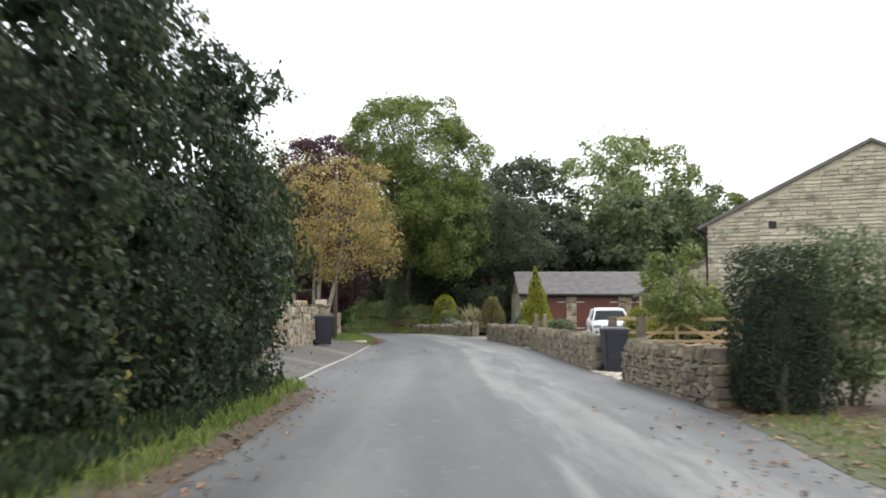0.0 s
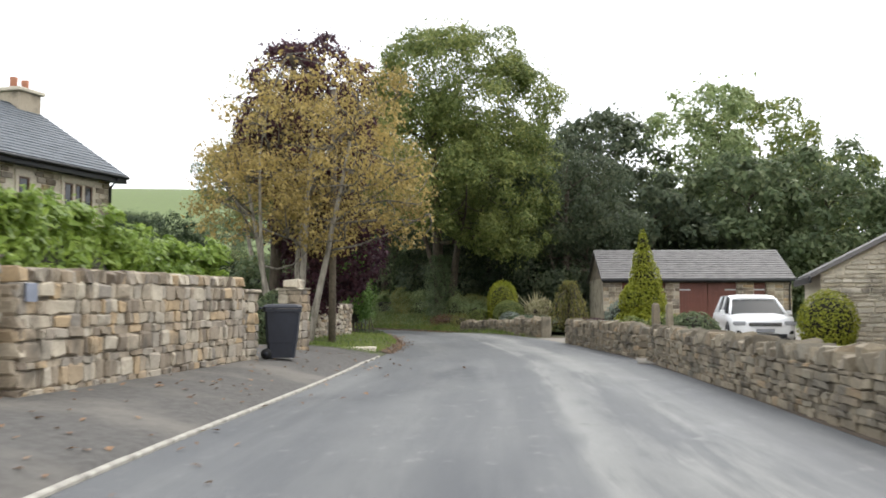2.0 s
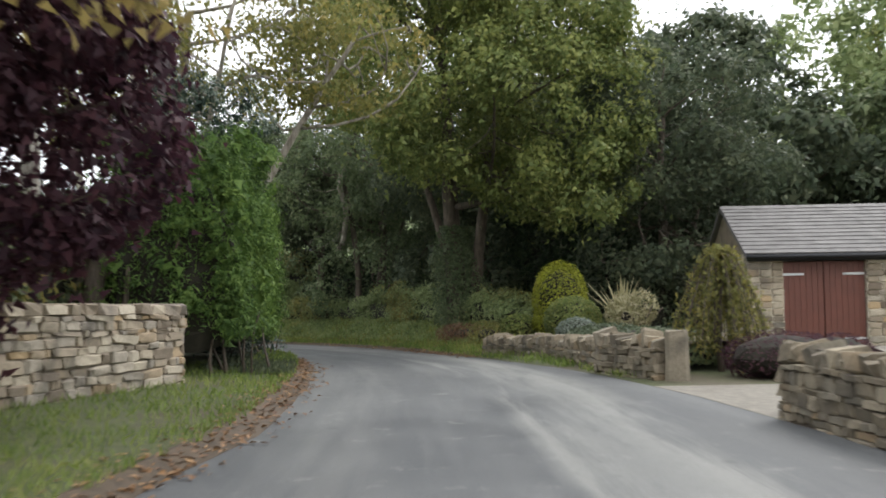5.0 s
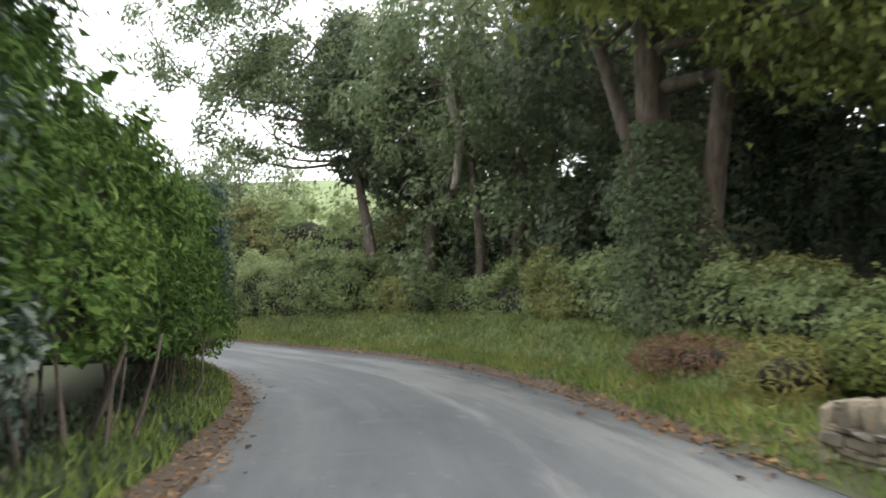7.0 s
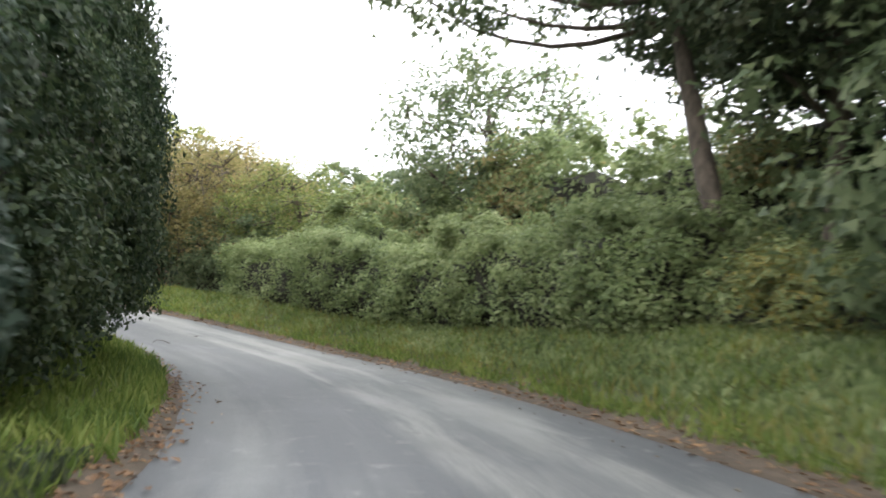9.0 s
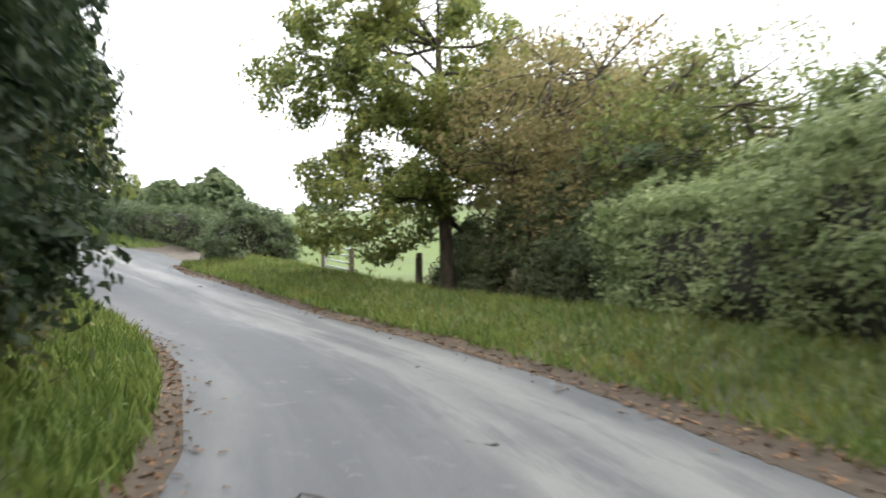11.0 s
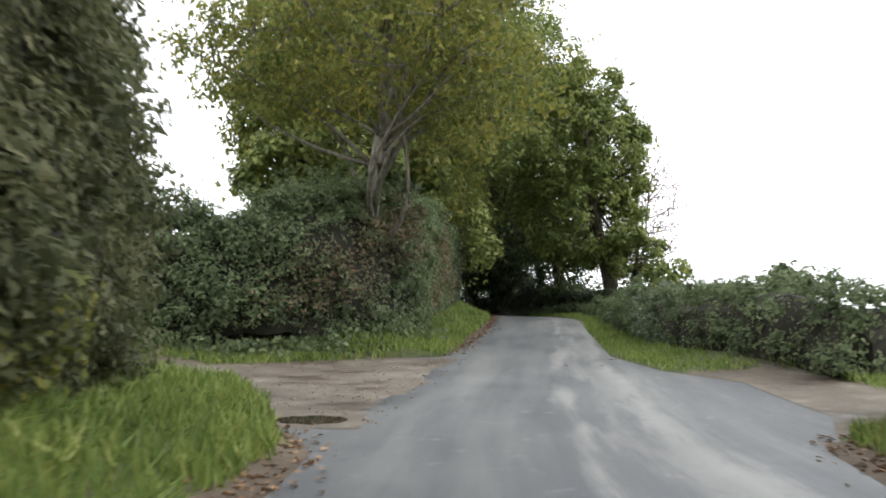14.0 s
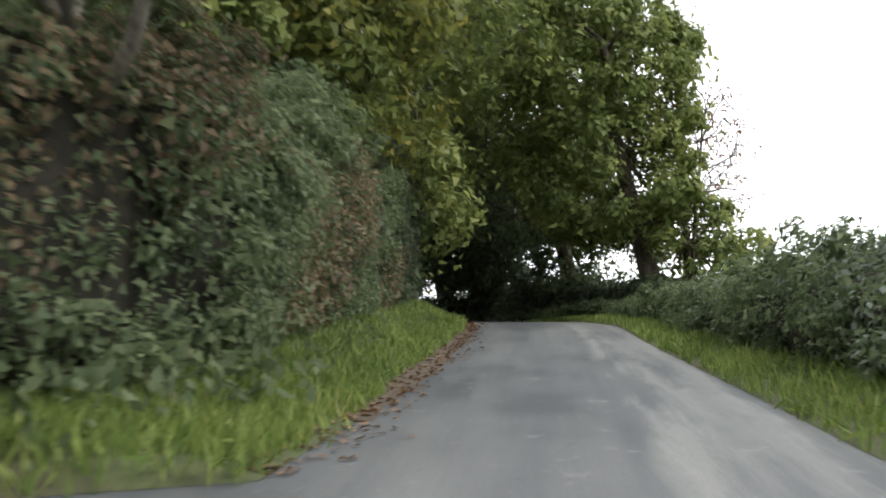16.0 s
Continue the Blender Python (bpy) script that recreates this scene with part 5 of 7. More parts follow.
def stone_pillar(name, label, place, turn, w, height, kind="stone", seed=1, cap=True):
    rng = random.Random(seed)
    root = thing(name, Matrix.Translation(place) @ Matrix.Rotation(radians(turn), 4, "Z"), label, "gate pillar")
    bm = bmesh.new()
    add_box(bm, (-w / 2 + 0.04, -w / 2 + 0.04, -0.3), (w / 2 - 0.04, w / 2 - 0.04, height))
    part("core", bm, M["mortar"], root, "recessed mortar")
    z, eye = -0.1, Matrix.Identity(4)
    while z < height - 0.02:
        h = min(rng.uniform(0.13, 0.24), height - z)
        k = rng.uniform(-0.12, 0.12) * w
        for y in (-1, 1):
            lay(root, "stone", eye, ((-w / 2 + k) / 2, y * (w / 2 - 0.07), z + h / 2), (w / 2 + k - 0.01, 0.16, h - 0.012), kind, rng)
            lay(root, "stone", eye, ((w / 2 + k) / 2, y * (w / 2 - 0.07), z + h / 2), (w / 2 - k - 0.01, 0.16, h - 0.012), kind, rng)
        for x in (-1, 1):
            lay(root, "stone", eye, (x * (w / 2 - 0.06), 0, z + h / 2), (0.13, w - 0.28, h - 0.012), kind, rng)
        z += h
    if cap:
        lay(root, "cap_slab", eye, (0, 0, height + 0.03), (w + 0.1, w + 0.1, 0.06), kind, rng, 0.5)
        lay(root, "cap_stone", eye, (0, 0, height + 0.15), (w * 0.72, w * 0.72, 0.2), kind, rng, 2)
    return root


def face_stones(name, u0, u1, v0, v1, inside, mat, parent, size, seed, out=0.03, skip=None):
    """Coursed stones over an upright face in the plane y = 0 of the parent, facing -y; joined, as they are too many to count."""
    rng = np.random.default_rng(seed)
    verts, faces = [], []
    v = v0
    while v < v1 - 0.02:
        h = size[1] * rng.uniform(0.75, 1.3)
        u = u0 - rng.uniform(0, size[0])
        while u < u1:
            w = size[0] * rng.uniform(0.55, 1.5)
            a, b = max(u, u0), min(u + w, u1)
            if b - a > 0.05 and inside(a, v) and inside(b, v) and inside(a, v + h) and inside(b, v + h) and not (skip and skip(a, b, v, v + h)):
                g, d, k = 0.012, out * rng.uniform(0.6, 1.3), len(verts)
                e = 0.012
                for du, dv in ((a + g, v + g), (b - g, v + g), (b - g, v + h - g), (a + g, v + h - g)):
                    verts.append((du, 0.02, dv))
                for du, dv in ((a + g + e, v + g + e), (b - g - e, v + g + e), (b - g - e, v + h - g - e), (a + g + e, v + h - g - e)):
                    verts.append((du + rng.normal() * 0.004, -d + rng.normal() * 0.004, dv + rng.normal() * 0.004))
                faces += [(k + 4, k + 5, k + 6, k + 7)] + [(k + i, k + (i + 1) % 4, k + 4 + (i + 1) % 4, k + 4 + i) for i in range(4)]
            u += w
        v += h
    ob = new(name, mesh_data(name, verts, faces, mat))
    ob.parent = parent
    return tagged(ob, kind="stuff")


def roof_slates(name, width, rise_, run, eave_z, mat, parent, m, size, seed):
    """A slope of lapped slates from the eave up, in the frame m (x along the eave, y inwards); joined."""
    rng = np.random.default_rng(seed)
    L = math.hypot(rise_, run)
    ux, uz = run / L, rise_ / L
    verts, faces, r, row = [], [], 0.0, 0
    while r < L - 0.02:
        h = min(size[1], L - r)
        x = -size[0] * (0.5 if row % 2 else 0.0)
        while x < width:
            w = size[0] * rng.uniform(0.85, 1.15)
            a, b = max(x, 0) + 0.004, min(x + w, width) - 0.004
            if b - a > 0.03:
                k, lift = len(verts), 0.02 + rng.uniform(0, 0.012)
                for rr, t in ((r - 0.03, lift), (r + h, 0.004)):
                    for xx in (a, b):
                        verts.append(m @ Vector((xx, rr * ux - t * uz, eave_z + rr * uz + t * ux)))
                for xx in (a, b):
                    verts.append(m @ Vector((xx, (r - 0.03) * ux + 0.01 * uz, eave_z + (r - 0.03) * uz - 0.01 * ux)))
                faces += [(k, k + 1, k + 3, k + 2), (k + 4, k + 5, k + 1, k)]
            x += w
        r += h
        row += 1
    ob = new(name, mesh_data(name, verts, faces, mat))
    ob.parent = parent
    return tagged(ob, kind="stuff")


def prism(name, outline, y0, y1, mat, parent, label=""):
    """An upright outline in x, z drawn out from y0 to y1."""
    bm = bmesh.new()
    loft(bm, [[(x, y0, z) for x, z in outline], [(x, y1, z) for x, z in outline]])
    bmesh.ops.recalc_face_normals(bm, faces=bm.faces)
    return part(name, bm, mat, parent, label)


def window(parent, x0, x1, z0, z1, lights, y=0.0, name="window"):
    """A mullioned window set into a face at y, facing -y."""
    w = part(name, bmesh.new(), M["glass"], parent)
    bm = bmesh.new()
    add_box(bm, (x0, y - 0.005, z0), (x1, y + 0.02, z1))
    bm.to_mesh(w.data)
    bm.free()
    s = M["mortar_pale"]
    box("sill", (x0 - 0.15, y - 0.12, z0 - 0.14), (x1 + 0.15, y + 0.02, z0), s, w, 0.01)
    box("lintel", (x0 - 0.15, y - 0.06, z1), (x1 + 0.15, y + 0.02, z1 + 0.2), s, w, 0.01)
    for e in (x0 - 0.12, x1):
        box("jamb", (e, y - 0.055, z0), (e + 0.12, y + 0.02, z1), s, w, 0.01)
    for k in range(1, lights):
        c = x0 + (x1 - x0) * k / lights
        box("mullion", (c - 0.06, y - 0.05, z0), (c + 0.06, y + 0.015, z1), s, w, 0.01)
    for k in range(lights):
        a, b = x0 + (x1 - x0) * k / lights + (0.06 if k else 0), x0 + (x1 - x0) * (k + 1) / lights - (0.06 if k < lights - 1 else 0)
        bm = bmesh.new()
        for lo, hi in (((a, z0), (a + 0.05, z1)), ((b - 0.05, z0), (b, z1)), ((a + 0.05, z0), (b - 0.05, z0 + 0.05)), ((a + 0.05, z1 - 0.05), (b - 0.05, z1))):
            add_box(bm, (lo[0], y - 0.03, lo[1]), (hi[0], y, hi[1]))
        part("frame", bm, M["frame_brown"], w)
    return w


# ---- front walls along the lane ----
stone_wall("near_wall", "old gritstone garden wall with upright coping stones", at(13.9, 3.88), at(20.0, 3.85), 0.78, seed=3, stone=(0.21, 0.082), sides=(1,))
stone_wall("front_wall", "long weathered gritstone wall with upright coping stones", at(23.9, 3.95), at(38.9, 3.95), 0.76, seed=4, stone=(0.25, 0.095), sides=(1,))
stone_wall("drive_wall", "weathered gritstone wall ending at a drive", at(39.9, 3.95), at(47.6, 3.65), 0.74, seed=5, stone=(0.24, 0.095), sides=(1,))
stone_wall("bed_wall", "low gritstone wall holding a raised garden bed", at(54.0, 3.66), at(58.4, 3.5), 0.46, height_b=0.42, seed=6, stone=(0.28, 0.07), sides=(1,))
stone_wall("bed_wall", "low gritstone wall holding a raised garden bed", at(58.4, 3.5), at(62.6, 3.15), 0.42, height_b=0.38, seed=16, stone=(0.28, 0.07), sides=(1,))
stone_wall("bed_end_wall", "thicker gritstone end of a raised bed wall beside a drive", at(52.5, 3.75), at(54.3, 3.3), 0.66, seed=7, stone=(0.26, 0.09), sides=(1,))
stone_wall("garden_wall", "pale new sandstone garden wall with upright coping", Vector((-7.95, 25.3, 0.06)), Vector((-8.42, 33.1, 0.1)), 1.46, "stone", 0.45, (0.235, 0.15), "soldier", 8, 1.54)
stone_pillar("gate_pillar", "sandstone gate pillar with capstone", Vector((-8.15, 24.75, 0.05)), -3, 0.72, 1.52, seed=9)
stone_pillar("end_pillar", "low sandstone pillar at the end of a garden wall", Vector((-8.5, 33.52, 0.1)), -4, 0.62, 1.26, seed=10, cap=False)
box("cap_slab", (-0.36, -0.36, 1.26), (0.36, 0.36, 1.32), M["stone"], bpy.data.objects["end_pillar"], 0.015)
stone_pillar("drive_pillar", "pale sandstone gate pillar with capstone", Vector((-8.8, 37.9, 0.12)), -8, 0.56, 1.36, seed=11)
stone_wall("birch_wall", "low coursed sandstone wall with rounded coping below birches", at(44.0, -5.4), at(51.9, -3.55), 1.08, "stone", 0.45, (0.3, 0.1), "flat", 12)
box_plaque = box("plaque", (-0.22, -0.03, 1.08), (-0.02, 0.0, 1.28), M["plaque"], None, 0.004)
box_plaque.name = "wall_plaque"
box_plaque.matrix_world = Matrix.Translation((-7.7, 25.62, 0.06)) @ Matrix.Rotation(radians(90), 4, "Z")
tagged(box_plaque, "small blue grey slate plaque on a garden wall", "plaque")


def gatepost(label, place, w, d, height, seed, turn=0.0, round_top=True, mat="stone_old"):
    rng = random.Random(seed)
    bm = bmesh.new()
    rings = []
    for z, k in ((-0.3, 1.05), (0.0, 1.03), (height * 0.5, 1.0), (height * 0.88, 0.97), (height * 0.97, 0.8 if round_top else 0.96), (height, 0.45 if round_top else 0.9)):
        rings.append([(x * w / 2 * k + rng.uniform(-0.012, 0.012), y * d / 2 * k + rng.uniform(-0.012, 0.012), z) for x, y in ((-1, -0.7), (-0.7, -1), (0.7, -1), (1, -0.7), (1, 0.7), (0.7, 1), (-0.7, 1), (-1, 0.7))])
    loft(bm, rings)
    bmesh.ops.recalc_face_normals(bm, faces=bm.faces)
    ob = part("gatepost", bm, M[mat])
    ob.matrix_world = Matrix.Translation(place) @ Matrix.Rotation(radians(turn), 4, "Z")
    return tagged(ob, label, "gatepost")


gatepost("tall rounded gritstone post beside a narrow gap", at(39.1, 3.98), 0.18, 0.2, 1.34, 1, heading(39))
gatepost("tall rounded gritstone post beside a narrow gap", at(39.65, 4.44), 0.16, 0.18, 1.34, 2, heading(39))
gatepost("dark timber gatepost at the end of a wall", at(20.2, 4.05), 0.2, 0.2, 1.3, 3, 0, False, "timber_old")
gatepost("dark timber gatepost behind a wheeled bin", at(23.8, 4.15), 0.2, 0.2, 1.3, 4, 0, False, "timber_old")
gatepost("squared stone post at the corner of a garden bed", at(52.35, 3.85), 0.34, 0.3, 0.76, 5, 0, False)


def timber_gate(place, turn, width, height):
    root = thing("field_gate", Matrix.Translation(place) @ Matrix.Rotation(radians(turn), 4, "Z"), "new five-barred timber gate with diagonal braces", "gate")
    box("stile", (0, -0.045, 0.05), (0.11, 0.045, height + 0.05), M["timber"], root)
    box("stile", (width - 0.09, -0.045, 0.05), (width, 0.045, height), M["timber"], root)
    for k, z in enumerate((0.14, 0.34, 0.55, 0.78, height - 0.07)):
        box("rail", (0.11, -0.025, z), (width - 0.09, 0.025, z + (0.1 if k == 4 else 0.085)), M["timber"], root)

    def brace(x0, z0, x1, z1):
        L, a = math.hypot(x1 - x0, z1 - z0), math.atan2(z1 - z0, x1 - x0)
        bm = bmesh.new()
        add_box(bm, (0, -0.05, -0.045), (L, -0.027, 0.045), 0.005, Matrix.Translation((x0, 0, z0)) @ Matrix.Rotation(-a, 4, "Y"))
        part("brace", bm, M["timber"], root)
    brace(0.1, 0.18, width / 2, height - 0.05)
    brace(width / 2, 0.2, width - 0.08, height - 0.05)
    brace(width - 0.08, 0.2, width / 2, height - 0.05)
    box("brace", (width / 2 - 0.05, -0.05, 0.15), (width / 2 + 0.05, -0.027, height - 0.03), M["timber"], root)
    return root


timber_gate(Vector((1.75, 28.3, -0.15)), -12, 3.5, 1.22)


def boarded_gate():
    """Dark boarded drive gate, its top swept down to the pillar."""
    root = thing("drive_gate", Matrix.Translation((-8.62, 24.75, 0.05)) @ Matrix.Rotation(radians(186), 4, "Z"), "dark grey boarded drive gate with swept top", "gate")
    w, n = 3.4, 22
    for k in range(n):
        x = 0.1 + (w - 0.1) * k / n
        top = 1.32 + 0.5 * math.sin(min(1, (k + 0.5) / n * 1.1) * math.pi / 2)
        box("board", (x + 0.004, -0.02, 0.06), (x + (w - 0.1) / n - 0.004, 0.012, top), M["gate_dark"], root, 0.004)
    for z in (0.18, 0.72, 1.2):
        box("rail", (0.1, 0.014, z), (w, 0.06, z + 0.13), M["gate_dark"], root)
        box("rail", (0.1, -0.065, z), (w, -0.022, z + 0.1), M["gate_dark"], root)
    box("stile", (-0.02, -0.07, -0.05), (0.1, 0.07, 1.5), M["black"], root)
    return root


boarded_gate()


# ---- house beside the lane ----
def house():
    root = thing("stone_house", Matrix.Translation((-18.0, 46.5, 0.15)) @ Matrix.Rotation(radians(81.5), 4, "Z"), "two-storey pale sandstone house with blue slate roof", "house")
    # x runs south to north along the front (from -13 to 0), y inwards to the west, front faces -y
    W, D, E, R = 13.5, 7.2, 5.35, 7.9
    prism("gable_wall", [(-W, -0.2), (0, -0.2), (0, E), (-W, E)], 0.02, D, M["mortar_pale"], root, "pale mortar behind the stones")
    wins = ((-2.3, -0.95, 3.55, 4.85, 3), (-4.3, -3.85, 3.9, 4.8, 1), (-7.2, -5.75, 3.55, 4.85, 3), (-10.5, -9.1, 3.55, 4.85, 3), (-7.0, -5.6, 0.9, 2.2, 3))

    def hole(a, b, c, d):
        return any(b > w[0] - 0.16 and a < w[1] + 0.16 and d > w[2] - 0.16 and c < w[3] + 0.24 for w in wins)
    face_stones("front_stones", -W, 0, 0, E, lambda u, v: True, M["stone"], root, (0.38, 0.17), 3, 0.03, hole)
    for k, (a, b, c, d, n) in enumerate(wins):
        window(root, a, b, c, d, n)
    bm = bmesh.new()
    loft(bm, [[(x, -0.35, E + 0.02), (x, D / 2, R), (x, D + 0.35, E + 0.02), (x, D + 0.35, E - 0.06), (x, D / 2, R - 0.16), (x, -0.35, E - 0.06)] for x in (-W - 0.1, 0.45)])
    bmesh.ops.recalc_face_normals(bm, faces=bm.faces)
    roof = part("roof", bm, M["slate"], root, "blue grey slate roof")
    bm = bmesh.new()
    loft(bm, [[(x, 0.0, E - 0.02), (x, D / 2, R - 0.18), (x, D, E - 0.02)] for x in (-0.3, 0.0)])
    part("gable", bm, M["stone"], root)
    roof_slates("slating", W + 0.5, R - E, D / 2 + 0.35, E + 0.03, M["slate"], root, Matrix.Translation((-W - 0.1, -0.35, 0)), (0.3, 0.24), 4)
    box("fascia", (-W, -0.36, E - 0.26), (0.42, -0.3, E - 0.02), M["black"], root)
    box("soffit", (-W, -0.3, E - 0.24), (0.42, 0.0, E - 0.2), M["black"], root)
    bm = bmesh.new()
    v, f = tube_arrays([(-W, -0.42, E - 0.06), (0.4, -0.42, E - 0.06)], [0.06, 0.06], 8)
    join_arrays("gutter", [(v, f)], M["black"], root)
    join_arrays("downpipe", [tube_arrays([(-0.12, -0.42, E - 0.1), (-0.12, -0.1, E - 0.45), (-0.12, -0.08, 0)], [0.045] * 3, 8)], M["black"], root)
    box("bargeboard", (0.38, -0.3, E - 0.2), (0.42, 0.0, E + 0.1), M["black"], root)
    ch = box("chimney", (-0.75, D / 2 - 0.45, R - 0.5), (0.35, D / 2 + 0.45, R + 0.4), M["stone"], root, 0.03, "pale stone chimney stack")
    box("band", (-0.85, D / 2 - 0.55, R + 0.4), (0.45, D / 2 + 0.55, R + 0.53), M["mortar_pale"], ch, 0.02)
    for x in (-0.5, 0.05):
        join_arrays("chimney_pot", [tube_arrays([(x, D / 2, R + 0.5), (x, D / 2, R + 0.72), (x, D / 2, R + 0.92)], [0.15, 0.12, 0.14], 10)], M["clay"], ch, "terracotta pot")
    # porch, ridge running out to the front
    px, pz = -4.2, 3.0
    bm = bmesh.new()
    loft(bm, [[(px - 0.95, y, pz), (px, y, pz + 0.7), (px + 0.95, y, pz), (px + 0.95, y, pz - 0.08), (px, y, pz + 0.6), (px - 0.95, y, pz - 0.08)] for y in (-1.6, 0.0)])
    bmesh.ops.recalc_face_normals(bm, faces=bm.faces)
    porch = part("porch_roof", bm, M["slate"], root, "small slate porch roof")
    for sx in (-1, 1):
        bm = bmesh.new()
        slope = Matrix.Translation((px, -1.62, pz + 0.68)) @ Matrix.Rotation(sx * math.atan2(0.7, 0.95), 4, "Y")
        add_box(bm, (min(0, 1.2 * sx), -0.05, -0.07), (max(0, 1.2 * sx), 0.0, 0.05), 0.01, slope)
        part("bargeboard", bm, M["timber"], porch, "warm timber bargeboard")
        box("post", (px + sx * 0.8 - 0.07, -1.55, -0.1), (px + sx * 0.8 + 0.07, -1.41, pz), M["timber"], porch)
    box("tie_beam", (px - 0.85, -1.56, pz - 0.1), (px + 0.85, -1.44, pz + 0.02), M["timber"], porch)
    # low wing to the north
    bm = bmesh.new()
    loft(bm, [[(0.02, 0.6, 3.4), (0.02, 3.4, 3.6), (4.2, 3.4, 2.5), (4.2, 0.2, 2.35)], [(0.02, 0.6, 3.28), (0.02, 3.4, 3.48), (4.2, 3.4, 2.38), (4.2, 0.2, 2.23)]])
    bmesh.ops.recalc_face_normals(bm, faces=bm.faces)
    part("wing_roof", bm, M["slate"], root)
    box("wing_wall", (0.02, 0.6, -0.2), (4.0, 3.3, 2.3), M["stone"], root)
    return root


house()


# ---- barn and outhouse ----
def barn():
    root = thing("stone_barn", Matrix.Translation((5.35, 34.5, -0.1)) @ Matrix.Rotation(radians(-20), 4, "Z"), "large old barn of coursed pale stone with plain gable", "barn")
    # gable faces -y, x to the right from 0 to W
    W, D, E, R = 10.4, 16.0, 4.35, 6.8
    prism("gable_wall", [(0, -0.2), (W, -0.2), (W, E), (W / 2, R), (0, E)], 0.02, D, M["mortar_pale"], root, "pale mortar")

    def inside(u, v):
        return 0 <= u <= W and v < (E + (R - E) * (1 - abs(u - W / 2) / (W / 2))) - 0.02
    face_stones("gable_stones", 0, W, -0.1, R, inside, M["stone_pale"], root, (0.42, 0.13), 5, 0.035, lambda a, b, c, d: b > 2.0 and a < 2.25 and d > 4.1 and c < 4.35)
    box("vent", (2.0, -0.01, 4.1), (2.25, 0.03, 4.35), M["black"], root, 0.003, "dark square vent")
    bm = bmesh.new()
    loft(bm, [[(-0.3, y, E - 0.1), (W / 2, y, R + 0.1), (W + 0.3, y, E - 0.1), (W + 0.3, y, E - 0.22), (W / 2, y, R - 0.02), (-0.3, y, E - 0.22)] for y in (-0.12, D + 0.1)])
    bmesh.ops.recalc_face_normals(bm, faces=bm.faces)
    part("roof", bm, M["slate_grey"], root, "grey stone slate roof")
    join_arrays("gutter", [tube_arrays([(-0.36, -0.1, E - 0.18), (-0.36, D, E - 0.18)], [0.07, 0.07], 8)], M["black"], root)
    join_arrays("downpipe", [tube_arrays([(-0.3, 0.25, E - 0.2), (-0.08, 0.3, E - 0.6), (-0.08, 0.3, 0)], [0.05] * 3, 8)], M["black"], root)
    bm = bmesh.new()
    loft(bm, [[(2.6, -1.5, 1.35), (2.6, -0.03, 2.15), (5.2, -0.03, 2.15), (5.2, -1.5, 1.35)], [(2.6, -1.5, 1.27), (2.6, -0.03, 2.07), (5.2, -0.03, 2.07), (5.2, -1.5, 1.27)]])
    bmesh.ops.recalc_face_normals(bm, faces=bm.faces)
    part("lean_to_roof", bm, M["slate_grey"], root)
    box("lean_to_wall", (2.75, -1.35, -0.2), (5.05, -0.03, 1.25), M["stone"], root)
    return root


barn()


def outhouse():
    root = thing("outhouse", Matrix.Translation((3.75, 42.6, -0.15)) @ Matrix.Rotation(radians(-6), 4, "Z"), "low stone outhouse with sloping slate roof", "outhouse")
    W = 3.2
    prism("wall", [(0, -0.2), (W, -0.2), (W, 3.75), (0, 2.1)], 0.02, 5.0, M["mortar_pale"], root)
    face_stones("wall_stones", 0, W, -0.1, 3.75, lambda u, v: v < 2.1 + 1.65 * u / W - 0.02, M["stone_pale"], root, (0.36, 0.125), 6, 0.03)
    bm = bmesh.new()
    loft(bm, [[(-0.25, y, 2.1), (W, y, 3.9), (W, y, 3.78), (-0.25, y, 1.98)] for y in (-0.15, 5.2)])
    bmesh.ops.recalc_face_normals(bm, faces=bm.faces)
    part("roof", bm, M["slate_grey"], root)
    box("fascia", (-0.3, -0.15, 1.85), (-0.24, 5.2, 2.02), M["black"], root)
    return root


outhouse()


